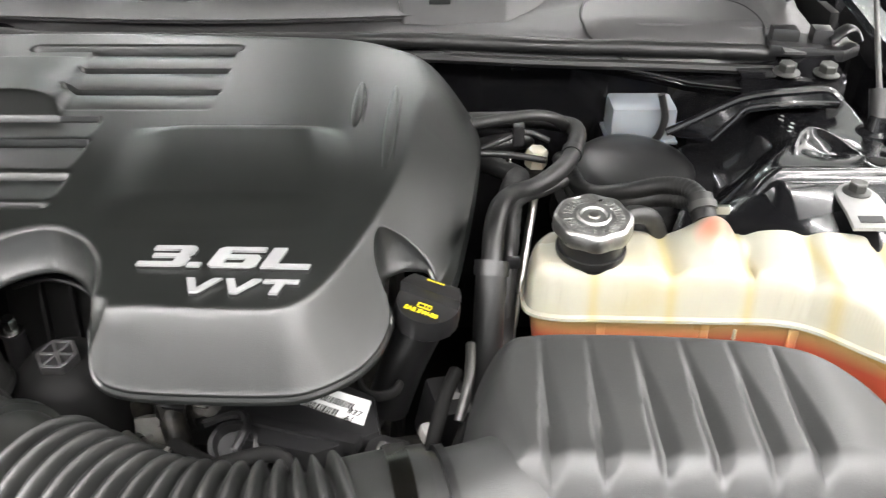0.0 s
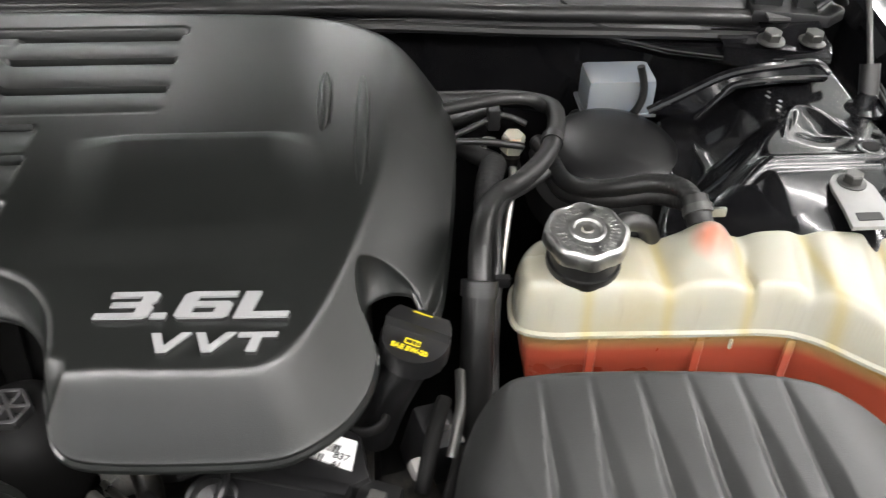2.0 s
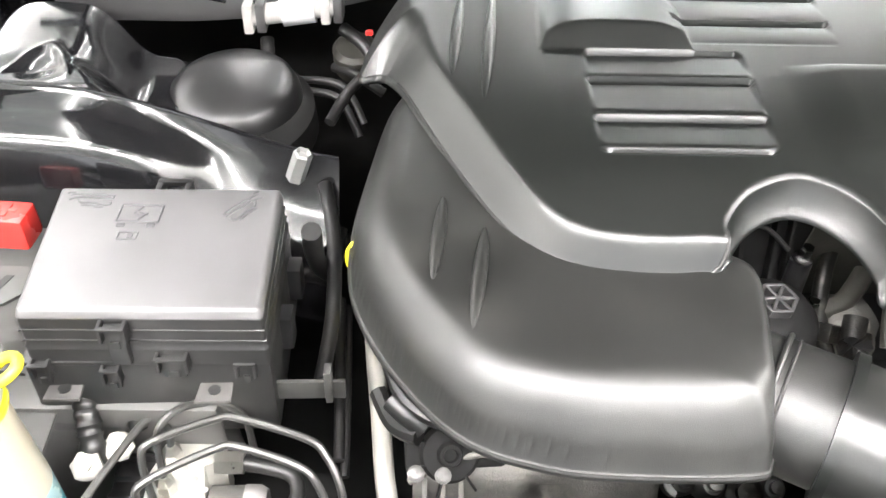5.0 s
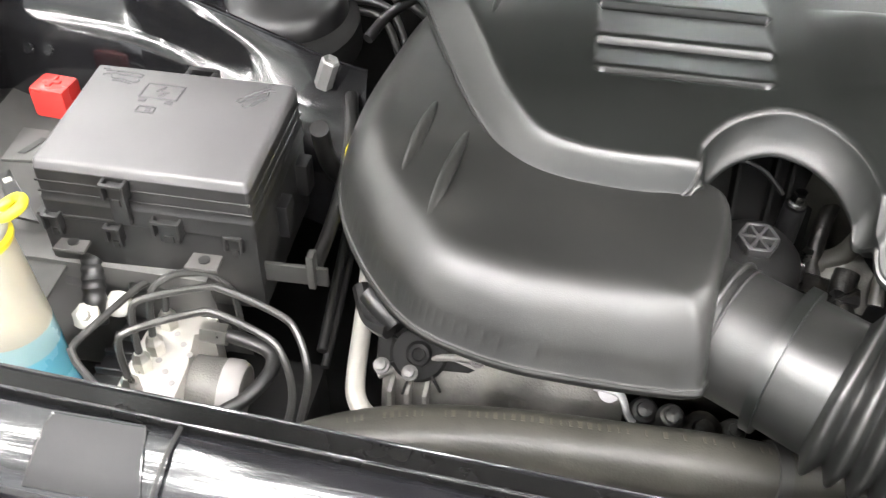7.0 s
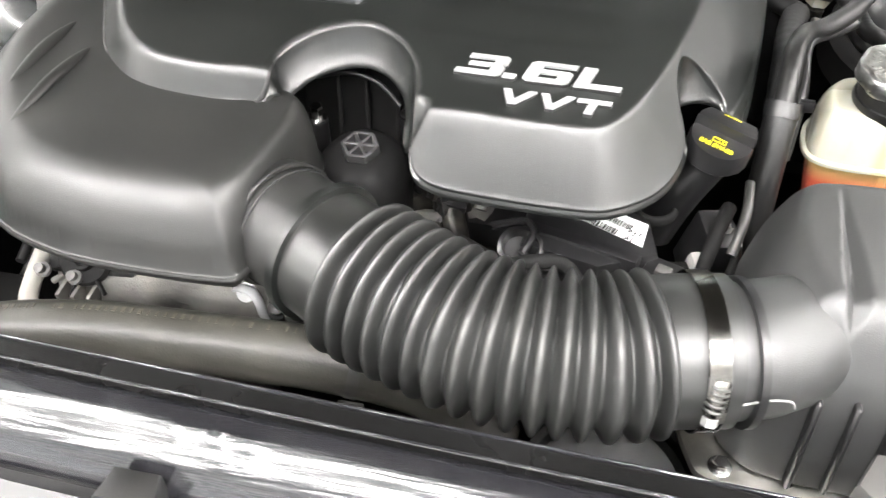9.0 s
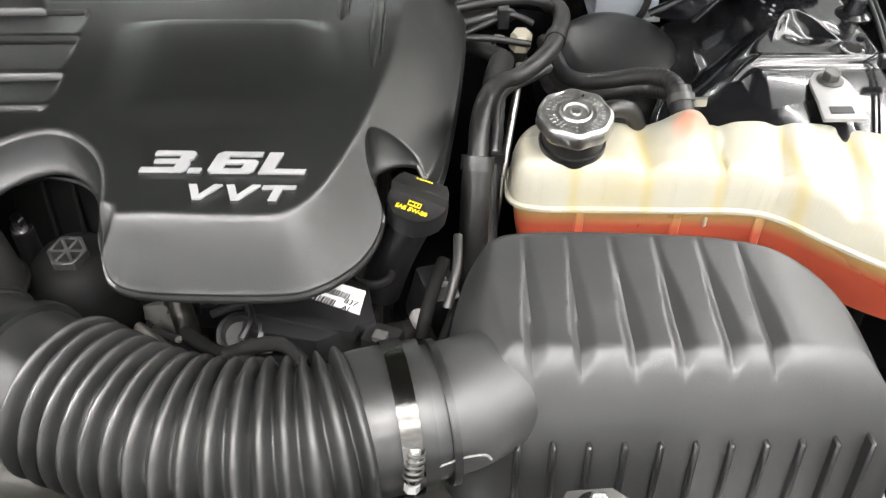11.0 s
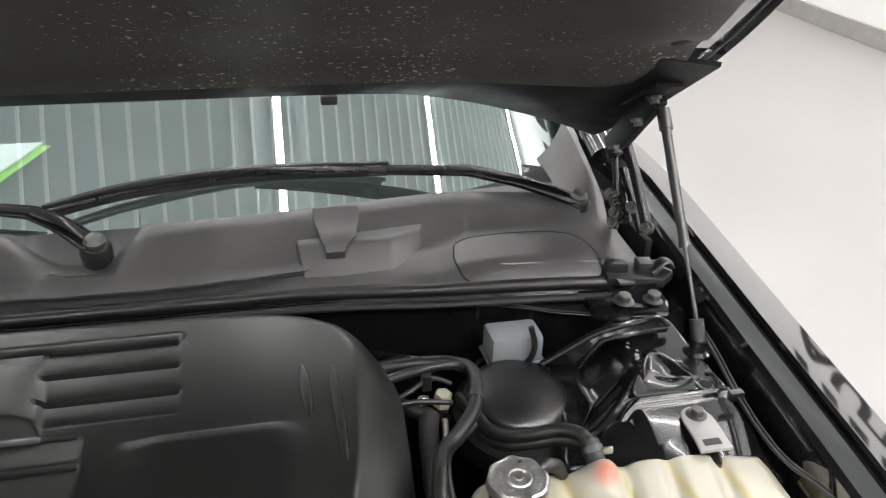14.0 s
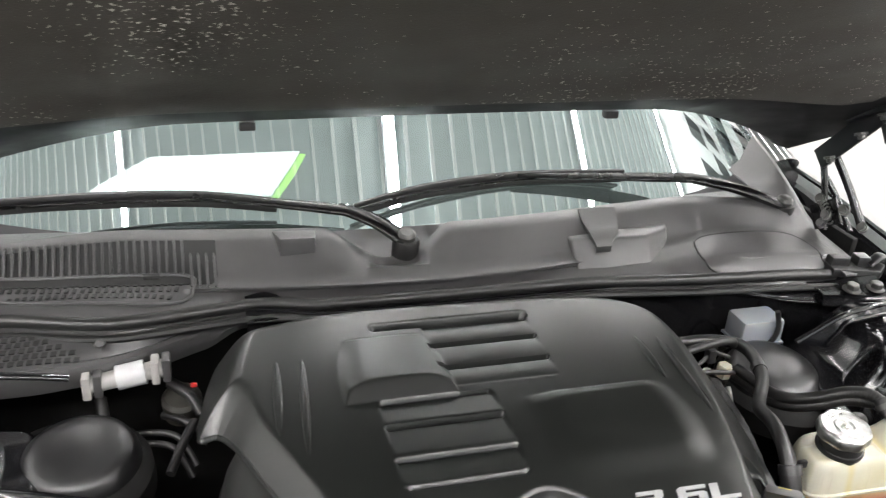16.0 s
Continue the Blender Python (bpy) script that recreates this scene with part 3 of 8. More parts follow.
def build_hood():
    hood = thing("hood", (MID, 1.1, 1.18), "open black hood seen from below with a dusty dark liner", "hood")
    us = np.linspace(-1, 1, 49)
    rows = []
    for v in np.linspace(0, 1, 31):
        row = []
        for u in us:
            y = hood_edge(u) + (-0.02 - hood_edge(u)) * v
            half = hood_half(v)
            z = hood_z(y) - 0.02 * abs(u) ** 3 - (0.055 * max(0, abs(u) - 0.5) ** 1.5 * 2.8) * max(0, 1 - 3.5 * v)
            row.append((MID + u * half, y, z + 0.035))
        rows.append(row)
    v, f = sheet(rows, 0.012)
    from_data("panel", v, f, PAINT, hood, "glossy black painted hood skin")
    # liner pad, a little below the skin, with soft dishes
    rows = []
    for v in np.linspace(0, 1, 40):
        row = []
        for u in np.linspace(-1, 1, 61):
            rear = 0.945 + 0.050 * float(smoothstep(0.5, 0.9, abs(u))) - 0.05 * max(0, abs(u) - 0.93)
            y = rear + (0.03 - rear) * v
            x = MID + u * (hood_half((1.1 - y) / 1.1) - 0.052)
            z = hood_z(y) + 0.006 - 0.012 * abs(u) ** 4
            for hx in (0.37, 2 * MID - 0.37):
                r = math.hypot(x - hx, (y - 0.86) * 1.3)
                z += 0.009 * math.exp(-(r / 0.045) ** 4)
            z += 0.012 * (smoothstep(0.0, 0.1, v) - 1)
            row.append((x, y, z))
        rows.append(row)
    v, f = sheet(rows, -0.01)
    from_data("liner", v, f, HOODPAD, hood, "dusty dark moulded hood liner")
    # painted side frames beyond the liner, with a dark hem joint
    for sx in (1, -1):
        rows, hem = [], []
        for v in np.linspace(0.02, 1, 30):
            y = 1.075 - 1.09 * v
            half, z = hood_half((1.1 - y) / 1.1), hood_z(y) - 0.022
            rows.append([(MID + sx * (half - 0.075), y, z + 0.034), (MID + sx * (half - 0.056), y, z + 0.028), (MID + sx * (half - 0.040), y, z + 0.034), (MID + sx * (half - 0.022), y, z + 0.030), (MID + sx * (half - 0.006), y, z + 0.020), (MID + sx * (half - 0.001), y, z + 0.024), (MID + sx * half, y, z + 0.036)])
            hem.append((MID + sx * (half - 0.017), y, z + 0.0275))
        v, f = sheet(rows if sx > 0 else rows[::-1], -0.004)
        from_data("side_frame", v, f, APRON, hood, "glossy painted side frame of the hood", angle=50)
        tube("hem_joint", hem, 0.0022, INK, hood, "dark hem joint along the hood's edge", seg=6, n=2)
    # rear reinforcement: black folded edge between liner and rear rim
    rows = []
    for k, (t, dz) in enumerate(((0, 0.0), (0.1, -0.012), (0.5, -0.004), (1.0, 0.012))):
        rows.append([(MID + u * 0.735, hood_edge(u) - 0.004 + (0.90 - hood_edge(u)) * t, hood_z(hood_edge(u) + (0.90 - hood_edge(u)) * t) - 0.02 * abs(u) ** 3 - (0.055 * max(0, abs(u) - 0.5) ** 1.5 * 2.8) * (1 - 0.6 * t) + 0.018 + dz) for u in us])
    v, f = sheet(rows, -0.006)
    from_data("rear_frame", v, f, FRAME, hood, "black painted inner frame of the hood")
    for x in (-0.003, -0.543):
        box("buffer", (0.022, 0.016, 0.012), (x, 1.078, 1.188), RUBBER, hood, "small black rubber stop", bevel=0.003)
    lathe("grommet", [(0.026, 0), (0.02, -0.003), (0.012, 0.004), (0, 0.006)], (0.37, 0.858, hood_z(0.858) + 0.008), (0, -0.5, -1), INK, hood)
    for sx in (1, -1):
        x = MID + sx * 0.712
        box("strut_bracket", (0.04, 0.11, 0.012), (x - 0.01 * sx, 1.0, 1.205), FRAME, hood, "black strut bracket on the hood", bevel=0.004, turn=(-30, 0, 0))
        box("hinge_arm", (0.022, 0.150, 0.014), (x + 0.004 * sx, 1.052, 1.138), FRAME, hood, "black folded hinge arm", bevel=0.004, turn=(-48, 0, 4 * sx))
        box("hinge_arm_web", (0.004, 0.150, 0.036), (x - 0.008 * sx, 1.052, 1.142), FRAME, hood, "upright web of the hinge arm", bevel=0.0015, turn=(-48, 0, 4 * sx))
        for y, z in ((0.985, 1.215), (1.020, 1.172), (1.075, 1.112)):
            lathe("bolt", [(0.011, 0), (0.011, 0.004), (0.007, 0.004), (0.007, 0.01), (0, 0.01)], (x - 0.012 * sx, y, z - 0.01), (0, -0.5, -1), DARKPIPE, hood, seg=8)


def build_fender(sx):
    """A front fender: inner flange, crowned top and outer side."""
    f = thing("front_fender", (MID + sx * 0.9, 0.7, 0.0), "glossy black front fender with a raised inner lip", "fender", "front fenders")
    lip = [(0.752, 0.62), (0.756, 0.86), (0.760, 0.912), (0.765, 0.930), (0.772, 0.936), (0.795, 0.941), (0.799, 0.937), (0.801, 0.924)]
    gutter = [(0.801, 0.924), (0.8035, 0.921), (0.8065, 0.921), (0.809, 0.924)]
    crown = [(0.809, 0.924), (0.811, 0.937), (0.815, 0.9405), (0.822, 0.9390), (0.840, 0.9342), (0.858, 0.929), (0.874, 0.9238), (0.880, 0.916), (0.888, 0.89), (0.897, 0.83), (0.905, 0.7), (0.908, 0.55), (0.90, 0.42)]
    for name, prof, material, label in (("inner_lip", lip, PAINT, "rolled inner lip of the fender"), ("gutter", gutter, RUBBER, "dark narrow gap beside the lip"), ("outer_panel", crown, PAINT, "glossy crowned outer panel")):
        rows = []
        for y in np.linspace(-0.05, 1.9, 40):
            k = 0.10 * (min(y, 1.25) - 0.8)
            rise = -0.03 * max(0, 0.6 - y) ** 1.5 + 0.045 * (y - 0.6)
            rows.append([(MID + sx * (a + k), y, b + (rise if b > 0.7 else rise * (b - 0.42) / 0.28)) for a, b in prof])
        if sx > 0:
            rows = rows[::-1]
        v, fc = loft(rows)
        from_data(name, v, fc, material, f, label, angle=24)
    return f


def build_windshield():
    g = thing("windshield", (MID, 1.2, 1.0), "raked green-tinted windshield reflecting the roof lights", "windshield")
    us = np.linspace(-1, 1, 41)
    rows = []
    for v in np.linspace(0, 1, 12):
        rows.append([(MID + u * (0.80 - 0.10 * v), 1.135 + 0.25 * u * u * abs(u) + 0.05 * abs(u) ** 9 + 0.86 * v - 0.0 * v, 0.995 - 0.02 * abs(u) ** 3 + 0.47 * v + 0.03 * math.sin(v * math.pi)) for u in us])
    v, f = loft(rows)
    glass = from_data("pane", v, f, GLASS, g, "green-tinted laminated glass", angle=80)
    glass.visible_shadow = False
    for sx in (1, -1):
        pts = [(MID + sx * 0.815, 1.325, 0.985), (MID + sx * 0.80, 1.55, 1.09), (MID + sx * 0.735, 1.85, 1.33), (MID + sx * 0.71, 2.0, 1.46)]
        tube("pillar", pts, 0.035, PAINT, g, "glossy black roof pillar", flat=0.6)
    # dark band at the glass base
    dash = thing("dashboard", (MID, 1.6, 0.9), "dark grained dashboard behind the windshield", "dashboard")
    rows = [[(MID + u * 0.74, y + 0.12 * u * u, z) for u in np.linspace(-1, 1, 21)] for y, z in ((1.17, 0.95), (1.22, 0.985), (1.40, 0.99), (1.62, 1.0), (1.75, 0.98), (1.82, 0.85))]
    v, f = sheet(rows[::-1], 0.03)
    from_data("top_pad", v, f, DASH, dash)
    cabin = thing("cabin", (MID, 2.4, 0.5), "dark car cabin closed behind the dashboard", "car body")
    box("body", (1.6, 0.05, 1.1), (MID, 2.75, 0.85), DASH, cabin, bevel=0.01)
    box("roof", (1.35, 1.0, 0.04), (MID, 2.5, 1.47), PAINT, cabin, "glossy black roof skin", bevel=0.015)
    for sx in (1, -1):
        box("side", (0.04, 1.2, 0.75), (MID + sx * 0.82, 2.2, 0.6), DASH, cabin, bevel=0.01)
    paper = thing("paper_sheets", (-0.5, 1.35, 1.01), "white paper sheets lying on the dashboard", "paper")
    rows = [[(x, y, z) for x in np.linspace(a, b, 8)] for y, a, b, z in ((1.235, -0.80, -0.50, 1.018), (1.30, -0.77, -0.475, 1.022), (1.37, -0.73, -0.45, 1.021), (1.44, -0.69, -0.43, 1.018))]
    v, f = sheet(rows[::-1], 0.003)
    from_data("sheet", v, f, PAPER, paper)
    rows = [[(x, y, z) for x in np.linspace(a, b, 5)] for y, a, b, z in ((1.23, -0.56, -0.492, 1.012), (1.33, -0.52, -0.452, 1.015), (1.44, -0.47, -0.418, 1.012))]
    v, f = sheet(rows[::-1], 0.002)
    from_data("lime_sheet", v, f, LIME, paper, "lime-green sheet below the white ones")


def cowl_front(x):
    a = abs(x - MID)
    return 1.0 - 0.02 * smoothstep(0.2, 0.45, a) - 0.17 * max(0, a - 0.30) ** 2 * 1.1 + 0.022 * smoothstep(-0.45, -0.54, x) + 0.052 * smoothstep(-0.72, -0.92, x)


def cowl_peak(x):
    return 1.075 + 0.1 * smoothstep(0.0, 0.7, abs(x - MID)) * 0.62


def cowl_row(x):
    yf, yp = float(cowl_front(x)), float(cowl_peak(x))
    dip = float(smoothstep(-0.445, -0.350, x) * (1 - smoothstep(-0.312, -0.245, x)))
    side = float(smoothstep(0.42, 0.66, abs(x - MID)))
    right = float(smoothstep(0.13, 0.2, x))
    top = 1.02 - 0.046 * dip - 0.02 * side
    base = yp - 0.055
    yp = yp - 0.014 * dip
    return [(x, yf - 0.004, 0.925), (x, yf + 0.004, 0.945), (x, yf + 0.02, 0.952), (x, yf + 0.03, 0.957 + 0.006 * right), (x, base - 0.01, 0.964 + 0.008 * right), (x, base, 0.968 + 0.006 * right), (x, base + 0.014, 0.978), (x, yp - 0.012 + 0.004 * dip, top - 0.008 + 0.004 * dip), (x, yp, top), (x, yp + 0.012, top + 0.001), (x, yp + 0.03, top - 0.012 - 0.006 * dip), (x, yp + 0.075 + 0.014 * dip, 0.99)]


def cowl_z(x, y):
    row = cowl_row(x)
    return float(np.interp(y, [p[1] for p in row], [p[2] for p in row]))


def build_cowl():
    cowl = thing("cowl", (MID, 1.05, 0.95), "grey-black plastic cowl panel below the windshield", "cowl")
    xs = np.linspace(MID - 0.67, MID + 0.67, 135)
    rows = [cowl_row(x) for x in xs]
    v, f = sheet(rows, 0.004)
    from_data("panel", v, f, COWL, cowl, angle=30)
    # moulded pocket with its tongue
    low = [(-0.057, 1.055), (-0.050, 1.022), (0.074, 1.017), (0.128, 1.060), (0.134, 1.095), (-0.057, 1.092)]
    high = [(-0.057, 1.066), (-0.053, 1.050), (0.076, 1.047), (0.124, 1.070), (0.134, 1.092), (-0.056, 1.088)]
    bm = bmesh.new()
    lo, hi = ([bm.verts.new((x, y, z)) for x, y in o] for o, z in ((low, 0.955), (high, 0.993)))
    bm.faces.new(hi)
    for k in range(6):
        bm.faces.new([lo[k], lo[(k + 1) % 6], hi[(k + 1) % 6], hi[k]])
    bmesh.ops.bevel(bm, geom=list(bm.edges), offset=0.005, segments=3, affect="EDGES", profile=0.5)
    bmesh.ops.recalc_face_normals(bm, faces=bm.faces)
    part("pocket", bm, COWL, cowl, "raised moulded box on the cowl", angle=50)
    rows = [[(a, y, z), ((a + b) / 2, y - 0.001, z + 0.001), (b, y, z)] for a, b, y, z in ((-0.028, 0.037, 1.094, 1.025), (-0.027, 0.035, 1.078, 1.012), (-0.024, 0.029, 1.060, 1.005), (-0.023, 0.026, 1.048, 1.001), (-0.018, 0.013, 1.040, 0.992), (-0.0165, 0.009, 1.034, 0.985), (-0.0165, 0.009, 1.034, 0.978))]
    v, f = sheet(rows[::-1], 0.003)
    from_data("tongue", v, f, COWL, cowl, "tapered tongue clipped over the box", angle=35)
    prism("tab", [(-0.515, 1.094), (-0.45, 1.088), (-0.455, 1.060), (-0.505, 1.062)], 0.995, 1.022, COWL, cowl, "small square moulding", bevel=0.004)
    # access lid with its thin outline
    lid = spline([(0.166, 1.0), (0.166, 1.036), (0.185, 1.062), (0.28, 1.070), (0.345, 1.058), (0.368, 1.02), (0.366, 0.965), (0.345, 0.945), (0.24, 0.965), (0.185, 0.978)], 5)
    v, f = relief(lid, lambda x, y, d: np.vectorize(cowl_z)(x, y) + 0.0022, 0.012, ((0.0, 0.004),))
    from_data("access_lid", v, f, COWL, cowl, "thin access lid with a rounded outline", angle=50)
    tube("lid_joint", [(p[0], p[1], cowl_z(p[0], p[1]) + 0.0012) for p in np.r_[lid, lid[:1]]], 0.0016, INK, cowl, "dark joint round the lid", seg=6, n=1)
    # swept end of the cowl below the hood hinge
    for sx in (1, -1):
        ends = []
        for a, zs in ((0.662, (0.955, 0.962, 0.966, 0.975, 0.984, 0.988, 0.994, 1.000)), (0.685, (0.953, 0.960, 0.966, 0.975, 0.986, 0.996, 1.006, 1.020)), (0.700, (0.950, 0.957, 0.964, 0.978, 0.996, 1.012, 1.024, 1.042)), (0.712, (0.947, 0.954, 0.960, 0.980, 1.004, 1.024, 1.038, 1.060)), (0.724, (0.945, 0.952, 0.957, 0.976, 1.000, 1.020, 1.034, 1.056)), (0.732, (0.91, 0.92, 0.92, 0.94, 0.96, 0.965, 0.97, 0.98))):
            pts = [(y + 0.6 * max(0, a - 0.68), z) for y, z in zip((0.93, 0.99, 1.05, 1.10, 1.145, 1.19, 1.225, 1.29), zs)]
            ends.append([(MID + sx * a, y, z) for y, z in pts])
        v, f = sheet(ends if sx > 0 else ends[::-1], 0.003)
        from_data("end_panel", v, f, COWL, cowl, "swept end panel beside the windshield", angle=50)
    # air grille: slots between ribs on the far side
    for i in range(36):
        x = -0.598 - 0.0108 * i
        yp = float(cowl_peak(x))
        low = -0.062 if i < 4 else -0.046
        mid = yp + (low - 0.010) / 2
        tall = (-0.010 - low) * 1.36
        part("grille_rib", box_bm((0.0040, tall, 0.006), (x, mid, cowl_z(x, mid) + 0.0035), 0.0012, (44 if i > 3 else 36, 0, 0), 1), COWL, cowl)
    rows = [[(x, float(cowl_peak(x)) + dy, cowl_z(x, float(cowl_peak(x)) + dy) + 0.0015) for dy in (-0.058, -0.047, -0.034, -0.022, -0.011)] for x in np.linspace(-0.595, -0.985, 40)]
    v, f = sheet(rows, 0.001)
    from_data("grille_backing", v, f, INK, cowl, "dark slots of the air grille")
    # second inlet: low rim with three rows of short slots
    rim = spline([(-0.95, 1.10), (-0.877, 1.088), (-0.77, 1.078), (-0.668, 1.066), (-0.632, 1.058), (-0.628, 1.046), (-0.645, 1.026), (-0.70, 1.024), (-0.777, 1.036), (-0.88, 1.058), (-0.95, 1.068)], 5)
    tube("inlet_rim", [(p[0], p[1], cowl_z(p[0], p[1]) + 0.001) for p in np.r_[rim, rim[:1]]], 0.0028, COWL, cowl, "low moulded rim round the slots", seg=8, n=1)
    for k, (xa, ya, xb, yb) in enumerate(((-0.90, 1.082, -0.645, 1.052), (-0.89, 1.073, -0.652, 1.043), (-0.87, 1.061, -0.662, 1.034))):
        n = 26 - 2 * k
        for i in range(n):
            x, y = xa + (xb - xa) * i / (n - 1), ya + (yb - ya) * i / (n - 1)
            part("inlet_slot", box_bm((0.0050, 0.0080, 0.002), (x, y, cowl_z(x, y) + 0.0004), 0, (10, 0, -15), 1), INK, cowl, smooth=False)
    box("inlet_clip", (0.022, 0.012, 0.006), (-0.685, 1.066, cowl_z(-0.685, 1.066) + 0.002), INK, cowl, "dark clip notch", bevel=0.001)
    seal = thing("hood_seal", (MID, 1.0, 0.94), "black rubber hood seal along the cowl edge", "seal")
    pts = [(x, float(cowl_front(x)) - 0.002, 0.944) for x in np.linspace(MID - 0.66, MID + 0.66, 34)]
    tube("bulb", pts, 0.0095, RUBBER, seal, seg=10, n=3)
    pts = [(x, float(cowl_front(x)) - 0.018, 0.930) for x in np.linspace(MID - 0.66, MID + 0.66, 34)]
    tube("lip", pts, 0.006, RUBBER, seal, seg=8, n=3)
    # body flange before the seal
    rail = thing("cowl_flange", (MID, 0.95, 0.9), "black painted body flange with bolt holes under the seal", "body flange")
    reach = (0.0, 0.30, 0.39, 0.46, 0.53, 0.57, 0.637, 0.675, 0.715)
    flange_y = lambda x: float(np.interp(abs(x - MID), reach, (0.998, 0.997, 0.988, 0.975, 0.962, 0.953, 0.925, 0.897, 0.884)))
    flange_z = lambda x: float(np.interp(abs(x - MID), reach, (0.930, 0.930, 0.928, 0.924, 0.916, 0.909, 0.912, 0.924, 0.930)))
    rows = []
    for x in np.linspace(-0.56, MID + 0.715, 96):
        yr, zr = flange_y(x), flange_z(x)
        rows.append([(x, yr + 0.050, max(zr + 0.024, 0.926)), (x, yr + 0.016, zr + 0.014), (x, yr, zr + 0.004), (x, yr - 0.003, zr), (x, yr + 0.002, zr - 0.006), (x, yr + 0.012, zr - 0.012), (x, yr + 0.016, zr - 0.06), (x, yr + 0.05, zr - 0.40)])
    v, f = sheet(rows, 0.003)
    from_data("flange", v, f, APRON, rail, angle=35)
    tube("lip", [(x, flange_y(x) - 0.002, flange_z(x) + 0.001) for x in np.linspace(-0.55, MID + 0.70, 60)], 0.0022, APRON, rail, "thin turned edge", seg=8, n=2)
    for x in (-0.28, -0.03, 0.115, 0.285):
        lathe("hole", [(0.004, 0), (0.004, 0.0012), (0, 0.0013)], (x, flange_y(x) + 0.008, flange_z(x) + 0.009), (0, -0.5, 0.85), BLACKBAY, rail, "dark round hole", seg=12)
    for x in (-0.02, 0.05, 0.09):
        box("tab", (0.020, 0.010, 0.004), (x, flange_y(x) - 0.004, flange_z(x) - 0.012), APRON, rail, "bent tab under the flange", bevel=0.001, turn=(30, 0, 0))
    for x, y in ((0.374, 0.908), (0.417, 0.905)):
        bolt((x, y, 0.940), (0, -0.1, 1), 0.010, 0.009, DARKPIPE, label="black hex bolt with round flange on the body flange", group="cowl flange bolts")
    brace = thing("hinge_bracket", (0.40, 0.94, 0.945), "black folded bracket at the hood hinge", "bracket")
    prism("plate", [(0.365, 0.945), (0.44, 0.925), (0.465, 0.945), (0.46, 0.985), (0.37, 0.985)], 0.945, 0.958, PLASTIC, brace, bevel=0.004)
    prism("lug", [(0.370, 0.958), (0.398, 0.952), (0.400, 0.972), (0.372, 0.976)], 0.958, 0.972, PLASTIC, brace, bevel=0.004)
    prism("lug", [(0.412, 0.948), (0.432, 0.943), (0.436, 0.966), (0.415, 0.970)], 0.958, 0.974, PLASTIC, brace, bevel=0.004)
    rows = [[(0.328, 0.957, 0.932), (0.33, 0.93, 0.9335), (0.33, 0.915, 0.931), (0.331, 0.912, 0.915)], [(0.38, 0.95, 0.935), (0.38, 0.915, 0.9355), (0.38, 0.902, 0.933), (0.381, 0.899, 0.915)], [(0.44, 0.93, 0.937), (0.437, 0.90, 0.9375), (0.432, 0.887, 0.935), (0.432, 0.884, 0.917)]]
    v, f = sheet(rows, 0.003)
    from_data("bolt_flange", v, f, APRON, brace, "bolted flange below the bracket", angle=35)
    tube("clip", [(0.43, 0.945, 0.962), (0.448, 0.945, 0.976), (0.462, 0.955, 0.962)], 0.010, PLASTIC, brace, flat=0.5)
    for sx in (1, -1):
        hinge = thing("hinge_mechanism", (MID + sx * 0.745, 1.1, 0.95), "black painted hood hinge with slender arms and bolts", "hinge", "hood hinges")
        h = lambda a, y, z: (MID + sx * a, y, z)
        for a, p, q, w in ((0.722, (0.985, 1.005), (1.095, 1.100), 0.009), (0.708, (1.055, 0.975), (1.100, 1.085), 0.008), (0.730, (1.02, 0.985), (1.11, 1.05), 0.007)):
            mid = ((p[0] + q[0]) / 2, (p[1] + q[1]) / 2 + 0.004)
            tube("arm", [h(a, *p), h(a + 0.002, *mid), h(a + 0.003, *q)], w, APRON, hinge, "slender pressed arm", flat=0.45, seg=10)
        for a, y, z in ((0.722, 0.988, 1.008), (0.716, 1.03, 1.022), (0.704, 1.060, 0.985), (0.702, 1.075, 1.025), (0.712, 1.095, 1.088), (0.700, 1.05, 1.005)):
            lathe("pivot", [(0.009, -0.006), (0.009, 0.003), (0.006, 0.004), (0.006, 0.010), (0, 0.011)], h(a, y, z), (-sx * 0.8, -0.5, 0.5), DARKPIPE, hinge, "round pivot rivet", seg=14)
        for k in range(6):
            ring = [h(0.706 + 0.008 * math.cos(t), 1.045 + 0.005 * k + 0.002 * math.sin(t), 1.000 + 0.004 * k + 0.009 * math.sin(t)) for t in np.linspace(0, 2 * math.pi, 13)]
            tube("spring_coil", ring, 0.0016, DARKPIPE, hinge, seg=6, n=1)
        box("latch_plate", (0.006, 0.060, 0.045), h(0.712, 1.065, 1.000), APRON, hinge, "folded latch plate", bevel=0.002, turn=(-35, 0, 8 * sx))
        box("base", (0.012, 0.20, 0.06), h(0.748, 1.12, 0.94), BLACKBAY, hinge, "dark base plate", bevel=0.004)


